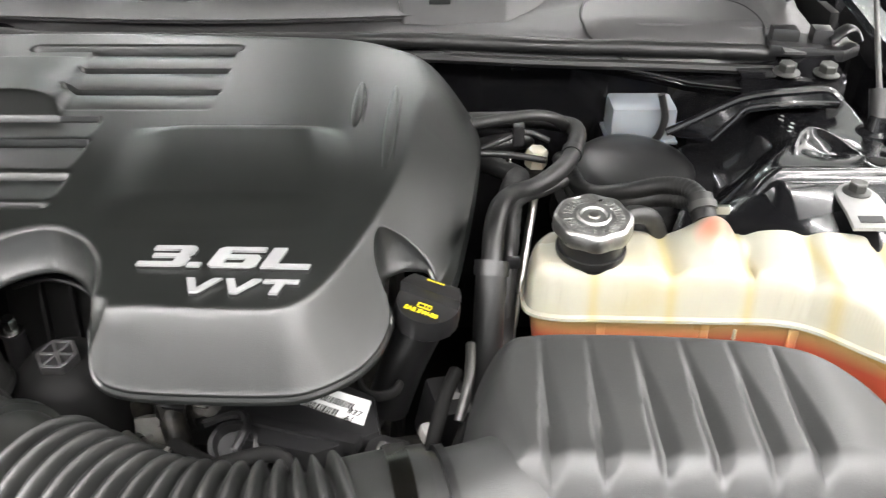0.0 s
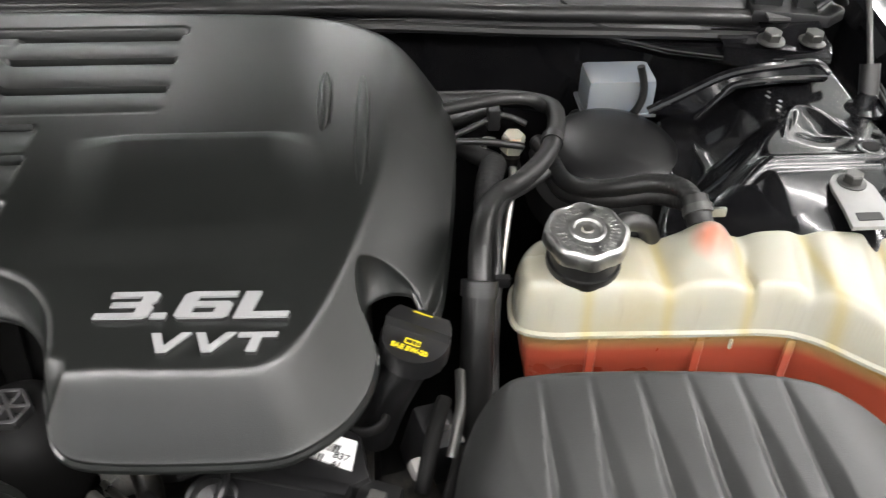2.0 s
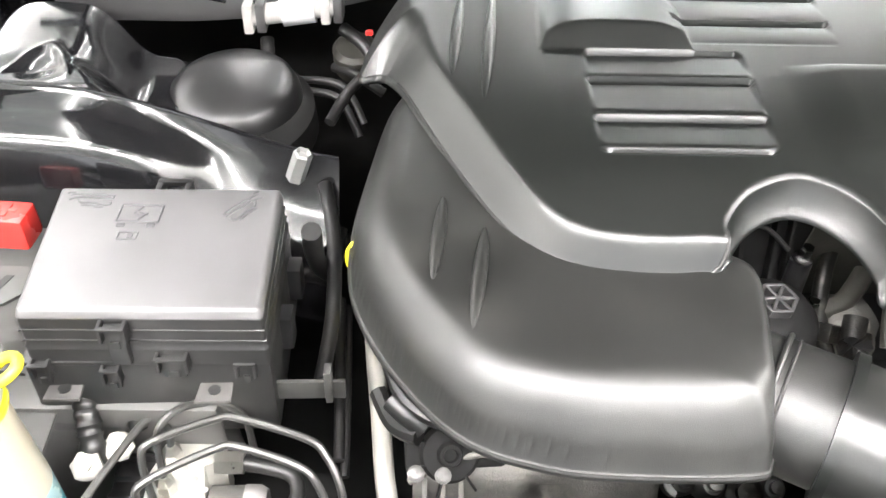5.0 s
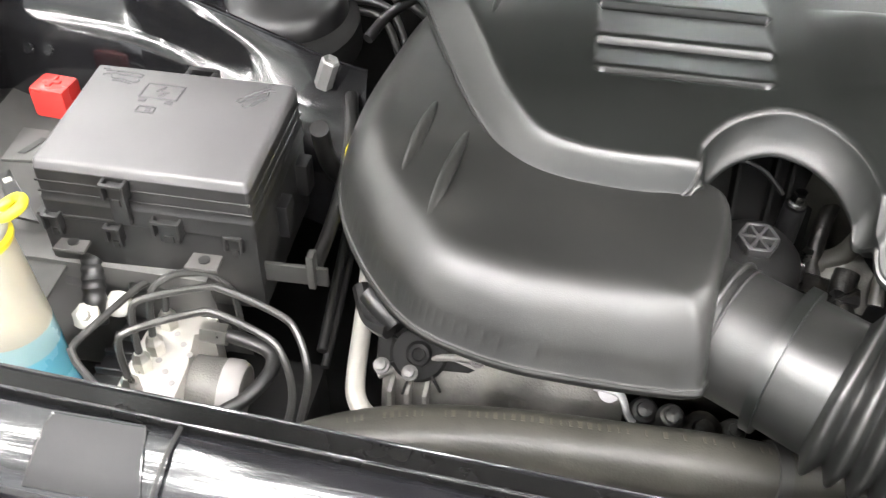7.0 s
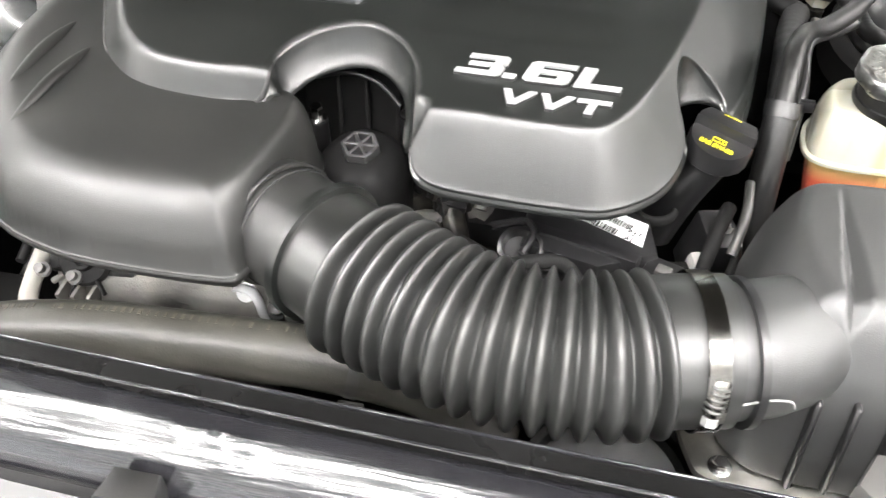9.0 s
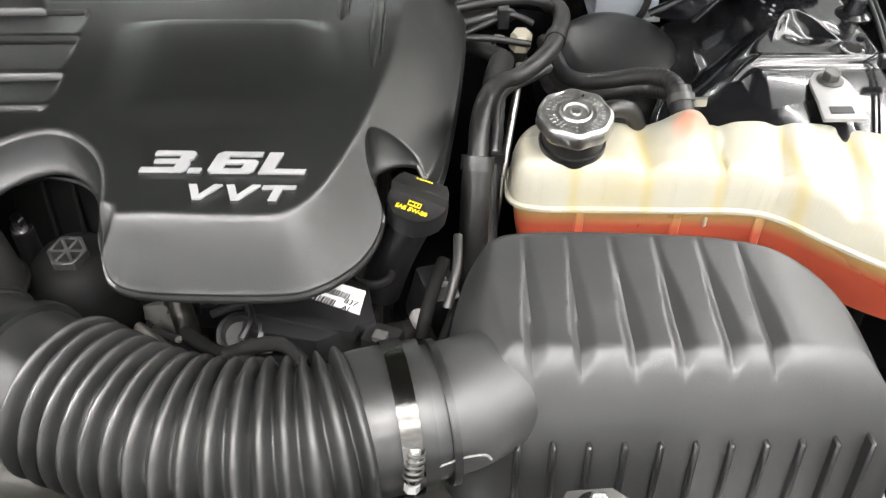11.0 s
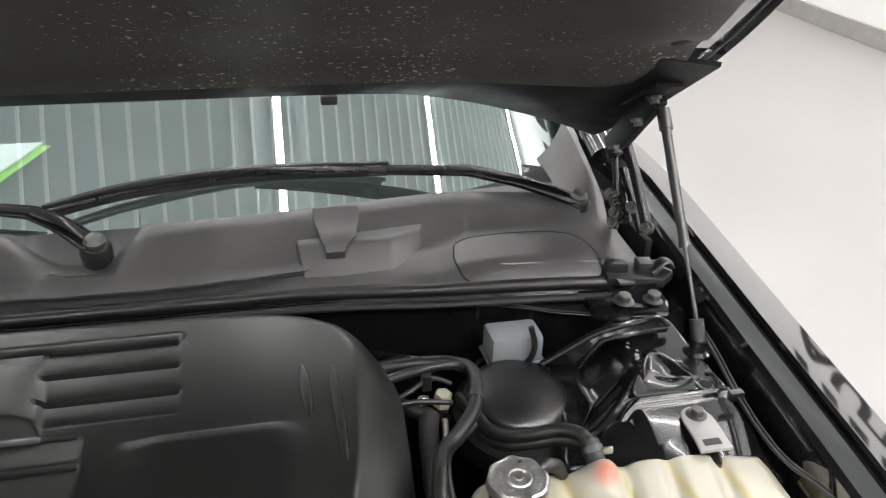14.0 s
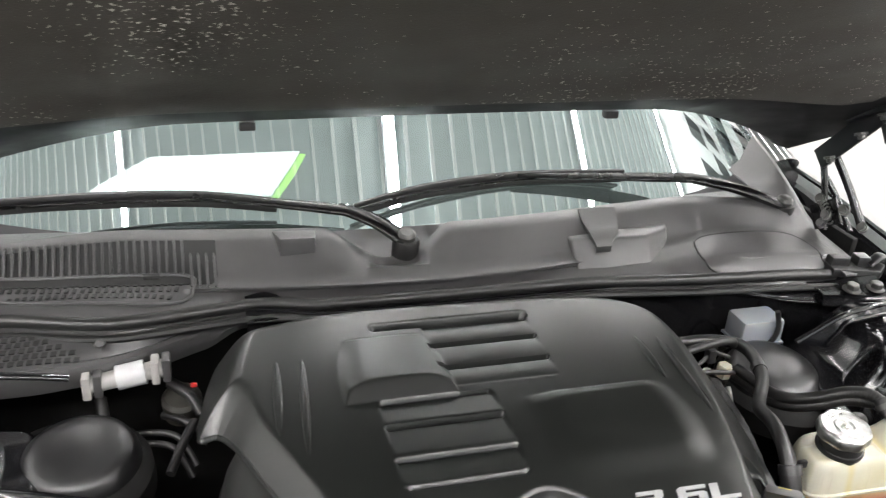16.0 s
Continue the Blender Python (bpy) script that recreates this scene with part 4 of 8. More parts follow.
def build_wiper(pivot, elbow, blade, label):
    w = thing("wiper", pivot, label, "wiper", "windshield wipers")
    lathe("base", [(0.02, -0.03), (0.021, 0.0), (0.018, 0.006), (0, 0.008)], pivot, (0, -0.25, 1), RUBBER, w)
    lathe("nut", [(0.0145, 0.0), (0.0145, 0.007), (0.010, 0.012), (0.0, 0.0135)], (pivot[0], pivot[1] - 0.001, pivot[2] + 0.006), (0, -0.25, 1), DARKPIPE, w, "shiny dark wiper nut", seg=16)
    tube("arm", [pivot, tuple((np.array(pivot) * 0.5 + np.array(elbow) * 0.5) + np.array([0, 0, 0.006])), elbow], lambda t: 0.018 - 0.003 * t, STRIP, w, "black painted wiper arm", seg=12, flat=0.55)
    tube("arm_tip", [elbow, blade[len(blade) // 2]], lambda t: 0.015 - 0.007 * t, STRIP, w, seg=12, flat=0.55)
    tube("blade", blade, lambda t: 0.0028 + 0.0022 * math.sin(math.pi * t), PLASTIC, w, "slim black wiper bridge", seg=8, flat=1.5)
    low = [(x, y + 0.006, z - 0.016) for x, y, z in blade]
    tube("rubber", low, 0.0035, INK, w, "thin rubber wiping edge", seg=6, flat=1.8)
    tube("under_frame", [(x, y + 0.004, z - 0.010) for x, y, z in blade], 0.0032, STRIP, w, "slim lower wiper frame", seg=6)
    b = spline(blade, 6, closed=False)
    for i in range(4, len(b) - 4, 6):
        box("claw", (0.007, 0.006, 0.018), tuple(b[i] + np.array([0, 0.003, -0.006])), PLASTIC, w, bevel=0.002)


def build_tower(sx):
    """Strut tower: glossy stamped apron with its round black cap."""
    m = lambda a: MID + sx * a
    t = thing("strut_tower", (m(0.6), 0.8, 0.85), "glossy black stamped strut tower beside the engine", "strut tower", "strut towers")

    def top(x, y, d):
        a = (x - MID) * sx
        inner = 0.588 + 0.036 * smoothstep(0.735, 0.80, y) + 0.012 * smoothstep(0.82, 0.90, y)
        z = 0.917 - 0.060 * smoothstep(0.012, -0.055, a - inner)  + 0.003 * smoothstep(0.80, 0.90, y)
        # raised brow with a hollow in front of it
        brow = 0.808 - 0.040 * np.abs((a - 0.656) / 0.030) ** 1.7
        z = z + 0.0050 * np.exp(-((y - brow) / 0.0075) ** 2) * smoothstep(0.038, 0.018, np.abs(a - 0.656))
        z = z - 0.008 * np.exp(-(((a - 0.662) / 0.022) ** 2 + ((y - 0.772) / 0.018) ** 2))
        # crisp front ridge and the curved shelf before it
        line = 0.724 - 0.032 * smoothstep(0.60, 0.52, a)
        z = z + 0.0020 * np.exp(-((y - line) / 0.005) ** 2) - 0.007 * smoothstep(line, line - 0.009, y) - 0.040 * smoothstep(line - 0.004, 0.58, y) ** 1.3
        return z - 0.004 * (1 - smoothstep(0, 0.006, d))

    lim = 0.62 if sx > 0 else 0.735
    out = [(m(a), max(y, lim)) for a, y in ((0.50, 0.62), (0.50, 0.70), (0.53, 0.78), (0.54, 0.86), (0.56, 0.90), (0.64, 0.905), (0.715, 0.90), (0.722, 0.80), (0.725, 0.62), (0.72, 0.55), (0.60, 0.57))]
    v, f = relief(spline(out, 5), top, 0.0022, ((0.004, 0.02), (0.01, 0.25)))
    from_data("tower_plate", v, f, APRON, t, "glossy stamped plate", angle=50)
    # flat land round the strut
    lathe("land", [(0.10, -0.09), (0.098, -0.06), (0.088, -0.052), (0.07, -0.05), (0.0, -0.05)], (m(0.503), 0.828, 0.893), (0.0, -0.1, 1), BLACKBAY, t, seg=40)
    lathe("cap", [(0.0735, -0.065), (0.0730, -0.036), (0.0710, -0.020), (0.0665, -0.009), (0.0615, -0.0040), (0.053, -0.0012), (0.032, 0.0010), (0.0, 0.0015)], (m(0.492), 0.838, 0.868), (0.06 * sx, -0.10, 1), PLASTIC, t, "round black plastic strut cap", seg=56, angle=60)
    # ridge line from the firewall to the tower
    if sx < 0:
        tube("ridge", [(m(0.50), 0.905, 0.925), (m(0.56), 0.895, 0.942), (m(0.62), 0.90, 0.944), (m(0.70), 0.895, 0.942)], 0.006, APRON, t, "rolled upper edge", flat=0.7)
    lathe("slot_rim", [(0.0125, 0), (0.0125, 0.0016), (0.010, 0.0022), (0, 0.0022)], (m(0.694), 0.737, 0.9165), (0, 0, 1), APRON, t, seg=20)
    lathe("slot", [(0.008, 0), (0.008, 0.002), (0, 0.0022)], (m(0.694), 0.737, 0.9175), (0, 0, 1), BLACKBAY, t, "dark oval slot", seg=18)
    lathe("stud_hole", [(0.004, 0), (0.004, 0.002), (0, 0.0022)], (m(0.71), 0.76, 0.918), (0, 0, 1), INK, t, seg=10)
    if sx > 0:
        for k in range(5):
            box("stamp_mark", (0.0022, 0.0035 + 0.002 * (k % 2), 0.0008), (0.346 + 0.0045 * (k % 3), 0.800 + 0.009 * k, 0.9208), ZINC, t, "tiny pale stamped mark", bevel=0, turn=(0, 0, 20))
    # inner apron wall beside the fender
    rows = [[(m(0.718), y, 0.915), (m(0.724), y, 0.908), (m(0.730), y, 0.86), (m(0.740), y, 0.70), (m(0.745), y, 0.45)] for y in np.linspace(0.62, 1.25, 12)]
    v, f = sheet(rows if sx < 0 else rows[::-1], 0.004)
    from_data("apron_wall", v, f, APRON, t)
    return t


def build_strut():
    s = thing("gas_strut", (0.435, 0.815, 0.93), "slim black gas strut holding the hood open", "gas strut")
    a, b = np.array((0.435, 0.813, 0.945)), np.array((0.438, 0.992, 1.175))
    mid = a + (b - a) * 0.375
    tube("rod", [tuple(a), tuple(mid)], 0.0028, DARKPIPE, s, "thin bright piston rod", smooth=False)
    tube("cylinder", [tuple(mid), tuple(b)], 0.0068, PLASTIC, s, "black gas cylinder", smooth=False)
    tube("collar", [tuple(mid), tuple(mid + (b - a) * 0.03)], 0.0076, PLASTIC, s, smooth=False)
    tube("lower_socket", [(0.435, 0.806, 0.928), tuple(a + (b - a) * 0.05)], 0.0092, RUBBER, s, "black ball socket", smooth=False)
    lathe("ball_mount", [(0.018, 0), (0.018, 0.003), (0.011, 0.006), (0.008, 0.02), (0, 0.021)], (0.434, 0.806, 0.915), (0, 0, 1), APRON, s, "round mounting foot")
    tube("upper_socket", [tuple(b - (b - a) * 0.07), tuple(b + (b - a) * 0.03)], 0.0092, PLASTIC, s, "black ball socket", smooth=False)


def build_front_panel():
    """Closing panel over the radiator, with the rubber strip along its rear edge."""
    p = thing("radiator_shroud", (-0.4, 0.2, 0.85), "glossy black radiator closing panel with streaky shine", "radiator shroud")
    edge = lambda x: 0.251 - 0.045 * x
    rows = []
    for x in np.linspace(-1.02, 0.46, 149):
        y = edge(x)
        wave = 0.0013 * math.sin((x + 0.31) * 190) * math.exp(-((x + 0.31) / 0.03) ** 2) + 0.0008 * math.sin(x * 37)
        rows.append([(x, y - 0.006, 0.80), (x, y - 0.006, 0.852), (x, y - 0.012, 0.860), (x, y - 0.018, 0.863 + wave * 0.3), (x, y - 0.028, 0.861 + wave), (x, y - 0.038, 0.855 + wave), (x, y - 0.048, 0.847 + wave), (x, y - 0.056, 0.839 + wave * 0.5), (x, y - 0.062, 0.830), (x, y - 0.064, 0.80)])
    v, f = sheet(rows, 0.003)
    from_data("top", v, f, PANEL, p, angle=45)
    xs = np.linspace(-1.02, 0.46, 30)
    rows = [[(x, edge(x) + 0.005, 0.850), (x, edge(x) + 0.005, 0.8665), (x, edge(x) - 0.003, 0.8655), (x, edge(x) - 0.011, 0.8655), (x, edge(x) - 0.012, 0.858)] for x in xs]
    v, f = sheet(rows, 0.002)
    strip = from_data("rubber_strip", v, f, STRIP, p, "flat black rubber strip", angle=40)
    tube("lip", [(x, edge(x) + 0.0045, 0.8672) for x in xs], 0.0014, PANEL, strip, "thin shiny lip", seg=8, n=2)
    tube("lip", [(x, edge(x) - 0.0105, 0.8662) for x in xs], 0.0013, PANEL, strip, seg=8, n=2)
    rows = [[(x, edge(x) - 0.066, 0.828), (x, edge(x) - 0.075, 0.832), (x, edge(x) - 0.16, 0.80), (x, edge(x) - 0.22, 0.74), (x, edge(x) - 0.26, 0.62)] for x in np.linspace(-1.02, 0.46, 40)]
    v, f = sheet(rows, 0.004)
    from_data("front_cover", v, f, PLASTIC, p, "matte black grille-side cover")
    rows = [[(x0 + (x1 - x0) * u, 0.251 - 0.045 * x0 + dy, z) for u in (0, 0.25, 0.5, 0.75, 1)] for x0, x1, dy, z in ((-0.738, -0.678, -0.020, 0.8655), (-0.740, -0.676, -0.028, 0.8640), (-0.742, -0.674, -0.038, 0.8580), (-0.744, -0.672, -0.048, 0.8500), (-0.746, -0.670, -0.060, 0.8400))]
    v, f = sheet(rows[::-1], 0.002)
    from_data("label_plate", v, f, PLATE, p, "flat dark grey plate", angle=60)
    tube("plate_rim", [rows[0][0], rows[0][-1], rows[2][-1], rows[-1][-1], rows[-1][0], rows[2][0], rows[0][0]], 0.0011, PANEL, p, "thin shiny rim of the plate", seg=6, smooth=False)
    prism("notch", [(-0.37, 0.186), (-0.33, 0.186), (-0.335, 0.208), (-0.365, 0.208)], 0.82, 0.853, RUBBER, p, "black rubber bump stop", bevel=0.004)
    tube("seam", [(-0.657, 0.268, 0.8655), (-0.659, 0.245, 0.862), (-0.662, 0.225, 0.848), (-0.663, 0.215, 0.838)], 0.0016, INK, p, "dark joint between two panels", seg=6)


def build_bay():
    """Dark lower bay: floor pan and firewall that close the view downward."""
    b = thing("engine_bay", (MID, 0.6, 0.4), "dark painted engine bay with firewall and floor pan", "engine bay", kind="structure")
    box("floor_pan", (1.52, 1.1, 0.02), (MID, 0.68, 0.42), BLACKBAY, b, bevel=0.004)
    box("firewall", (1.5, 0.02, 0.52), (MID, 1.12, 0.66), BLACKBAY, b, bevel=0.004)
    box("radiator", (0.95, 0.05, 0.38), (MID, 0.275, 0.60), BLACKBAY, b, bevel=0.006)


build_hood()
for sx in (1, -1):
    build_fender(sx)
    build_tower(sx)
build_windshield()
build_cowl()
build_wiper((-0.316, 1.073, 1.000), (-0.396, 1.123, 1.034), [(-0.98, 1.215, 1.035), (-0.80, 1.19, 1.050), (-0.62, 1.165, 1.055), (-0.50, 1.15, 1.045)], "black wiper with its shiny nut at the cowl's middle")
build_wiper((0.389, 1.130, 0.990), (0.22, 1.174, 1.035), [(-0.385, 1.135, 1.035), (-0.27, 1.165, 1.047), (-0.10, 1.19, 1.05), (0.10, 1.195, 1.045)], "black wiper lying across the lower windshield")
build_strut()
build_front_panel()
build_bay()


# ---- engine ----
COVER_LINE = spline([(-0.632, 0.768), (-0.615, 0.87), (-0.585, 0.925), (-0.51, 0.938), (-0.34, 0.940), (-0.11, 0.928), (-0.03, 0.910), (0.015, 0.872), (0.034, 0.80), (0.03, 0.72), (0.018, 0.625), (0.005, 0.560), (-0.013, 0.575), (-0.032, 0.577), (-0.049, 0.565), (-0.051, 0.539), (-0.039, 0.509), (-0.053, 0.471), (-0.084, 0.441), (-0.118, 0.432), (-0.20, 0.435), (-0.227, 0.440), (-0.234, 0.458), (-0.237, 0.49), (-0.247, 0.52), (-0.268, 0.543), (-0.295, 0.551), (-0.328, 0.537), (-0.350, 0.512), (-0.357, 0.486), (-0.396, 0.481), (-0.448, 0.486), (-0.483, 0.503), (-0.516, 0.545), (-0.562, 0.647), (-0.606, 0.757)], 7)


BEVEL_LINE = spline([(-0.632, 0.768), (-0.615, 0.87), (-0.585, 0.925), (-0.51, 0.938), (-0.34, 0.940), (-0.11, 0.928), (-0.03, 0.910), (0.015, 0.872), (0.034, 0.80), (0.03, 0.72), (0.018, 0.635), (-0.002, 0.565), (-0.024, 0.513), (-0.050, 0.468), (-0.082, 0.437), (-0.118, 0.427), (-0.20, 0.430), (-0.236, 0.433), (-0.30, 0.470), (-0.355, 0.482), (-0.40, 0.481), (-0.448, 0.486), (-0.483, 0.503), (-0.516, 0.545), (-0.562, 0.647), (-0.606, 0.757)], 7)


def cover_height(x, y, d):
    d2, _, _ = inside_distance(x, y, BEVEL_LINE)
    back = y - 0.65
    z = 0.957 + 0.11 * (y - 0.5) - 0.024 * (back + np.sqrt(back * back + 0.0004))
    q = np.abs(x - MID) - 0.188
    z = z - 0.055 * (q + np.sqrt(q * q + 0.00035))
    z = z - 0.009 * smoothstep(0.57, 0.475, y) * smoothstep(-0.30, -0.36, x) * smoothstep(-0.56, -0.46, x)

    # louvres: slats that rise to a rounded lip, with a narrow dark gap before each lip
    def slats(lips, gap, deep, rise, bow):
        h = np.zeros_like(y)
        for a, b in zip(lips, lips[1:]):
            ph = np.clip((y - a) / (b - gap - a), 0, 1)
            slat = rise - (rise + 0.004) * ph - 0.0022 * np.clip(1 - ph / 0.13, 0, 1) ** 2 if bow == 0 else rise - bow * (2 * ph - 1) ** 2 - 0.002 * ph
            h = np.where((y >= a) & (y < b), np.where(y > b - gap, -deep, slat), h)
        return h

    low = pillow(x, y, -0.434, -0.298, 0.577, 0.7110, 0.010)
    z = z + low * slats((0.577, 0.6175, 0.6675, 0.7110), 0.0030, 0.0085, 0.0022, 0)
    z = z - 0.003 * (pillow(x, y, -0.436, -0.296, 0.5735, 0.7135, 0.012) - low) * smoothstep(0.580, 0.576, y)
    high = pillow(x, y, -0.350, -0.2065 + 0.03 * np.clip(0.735 - y, 0, 0.02), 0.7225, 0.8480, 0.008)
    z = z + high * slats((0.7225, 0.7625, 0.8085, 0.8480), 0.0050, 0.0115, 0.0012, 0.0020)
    z = z - 0.013 * pillow(x, y, -0.415, -0.202, 0.8485, 0.8625, 0.006)
    # raised scoop with rounded corners and a flat sloping front
    sides = pillow(x, y, -0.468, -0.340, 0.680, 0.832, 0.018, 0.004)
    crown = 0.004 + 0.0120 * np.clip((0.828 - y) / 0.10, 0, 1) - 0.010 * ((x + 0.404) / 0.066) ** 4
    crown = sides * np.maximum(crown, 0)
    facet = np.maximum(0.70 * (y - 0.7110), 0)
    h = np.clip(0.5 + 0.5 * (crown - facet) / 0.0012, 0, 1)
    z = z + np.maximum(crown * (1 - h) + facet * h - 0.0012 * h * (1 - h), 0) * (y > 0.7110)
    # low bulge with a flat top on the right half, its rear edge the crispest
    q = (y - 0.625) / 0.066
    rise = smoothstep(-0.272, -0.222, x) * (1 - smoothstep(-0.112, -0.070, x + 0.012 * q * q)) * smoothstep(0.545, 0.586, y)
    rear = 0.694 - 0.10 * np.maximum(0, np.abs(x + 0.165) - 0.055)
    fall = np.clip((rear - y) / 0.020, 0, 1)
    bulge = rise * (1 - (1 - fall) ** 1.7)
    z = z + bulge * (0.0065 + 0.7 * (0.957 + 0.11 * (y - 0.5) - z))
    # edges: flat bevel facets in front, rounded shoulders behind
    left = smoothstep(-0.29, -0.32, x) * smoothstep(0.80, 0.70, y)
    near = smoothstep(0.020, 0.012, d) * smoothstep(0.09, 0.075, np.hypot(x + 0.295, y - 0.490))
    foot = 0.026 * smoothstep(-0.28, -0.26, x)
    arch = near * smoothstep(0.485 - foot, 0.505 - foot, y) * smoothstep(-0.372, -0.360, x)
    side = smoothstep(-0.18, -0.21, x) * smoothstep(-0.27, -0.25, x) * smoothstep(0.53, 0.49, y)
    rear = smoothstep(0.70, 0.86, y)
    w = 0.036 + 0.018 * smoothstep(-0.10, -0.02, x) * (1 - rear) + 0.016 * rear
    drop = np.full_like(x, 0.051)
    thin = smoothstep(-0.56, -0.44, x)
    w = w * (1 - left) + (0.024 - 0.011 * thin) * left
    drop = drop * (1 - left) + (0.032 - 0.010 * thin) * left
    t = np.clip(d2 / w, 0, 1)
    u = np.clip(1 - d2 / w, -3, 1)
    line = 0.5 * (u + np.sqrt(u * u + 0.003 + 0.027 * left))
    rnd = 1 - np.sin(0.5 * np.pi * t)
    k = np.maximum(rear, 0.06)
    prof = line * (1 - k) + rnd * k
    # the lobe's inner side: a narrow bevel that dies out in the arch
    edge = np.clip(1 - d / 0.013, 0, 1) * side * smoothstep(0.506, 0.488, y)
    prof = np.maximum(prof * (1 - smoothstep(0.45, 0.50, y) * side), edge * 0.45)
    prof = prof * (1 - arch)
    z = z - drop * prof - 0.0025 * arch * np.clip(1 - d / 0.003, 0, 1)
    return z


def in_arch(x, y):
    low = 0.452 if x > -0.29 else 0.484
    return float(smoothstep(0.100, 0.088, math.hypot(x + 0.295, y - 0.490)) * smoothstep(-0.218, -0.230, x) * smoothstep(-0.372, -0.360, x) * smoothstep(low, low + 0.020, y))


def filler_drop(x, y):
    """Depth of the upright wall round the filler cap."""
    r = math.hypot(x + 0.024, y - 0.547)
    if r > 0.047 or y < 0.495:
        return 0.0
    z = float(cover_height(np.array([x]), np.array([y]), np.zeros(1))[0])
    return max(0.0, z - 0.914) * float(smoothstep(0.495, 0.515, y))


GLYPHS = {
    "3": [[(0.10, 1), (0.95, 1), (1.05, 0.90), (1.05, 0.62), (0.97, 0.52), (1.05, 0.42), (1.05, 0.10), (0.95, 0), (0, 0), (0, 0.19), (0.74, 0.19), (0.74, 0.43), (0.20, 0.43), (0.20, 0.60), (0.74, 0.60), (0.74, 0.81), (0.10, 0.81)]],
    ".": [[(0, 0), (0.28, 0), (0.28, 0.19), (0, 0.19)]],
    "6": [[(0, 0.10), (0.10, 0), (0.31, 0), (0.31, 0.81), (1.04, 0.81), (1.04, 1), (0.12, 1), (0, 0.88)], [(0.31, 0), (0.95, 0), (1.05, 0.10), (1.05, 0.50), (0.95, 0.61), (0.31, 0.61), (0.31, 0.43), (0.74, 0.43), (0.74, 0.18), (0.31, 0.18)]],
    "L": [[(0, 0), (1.05, 0), (1.05, 0.20), (0.31, 0.20), (0.31, 1), (0, 1)]],
    "V": [[(0.42, 0), (0.70, 0), (1.16, 1), (0.88, 1), (0.57, 0.30), (0.28, 1), (0, 1)]],
    "T": [[(0.42, 0), (0.70, 0), (0.70, 0.80), (1.12, 0.80), (1.12, 1), (0, 1), (0, 0.80), (0.42, 0.80)]],
}


def badge(parent, name, text, at, tall, offsets, label):
    """Broad slanted letters standing on the cover; a dark foot stands for their side shade."""
    for piece, grow, z0, z1, material in (("", 0.0, 0.0016, 0.0034, SILVER), ("_foot", 0.0003, -0.003, 0.0018, INK)):
        bm = bmesh.new()
        for ch, off in zip(text, offsets):
            for outline in GLYPHS[ch]:
                pts = [(at[0] + off + tall * (1.5 * px + 0.32 * py), at[1] - 0.035 * (off + tall * px) + tall * py) for px, py in outline]
                cx, cy = sum(p[0] for p in pts) / len(pts), sum(p[1] for p in pts) / len(pts)
                pts = [(px + grow * math.copysign(1, px - cx), py + grow * math.copysign(1, py - cy)) for px, py in pts]
                ground = lambda px, py: 0.957 + 0.11 * (py - 0.5)
                rings = [[bm.verts.new((px, py, ground(px, py) + z)) for px, py in pts] for z in (z0, z1)]
                bm.faces.new(rings[1])
                n = len(pts)
                for k in range(n):
                    bm.faces.new([rings[0][k], rings[0][(k + 1) % n], rings[1][(k + 1) % n], rings[1][k]])
        part(name + piece, bm, material, parent, label if not piece else "dark foot standing for the shade at the letters' sides", smooth=False)


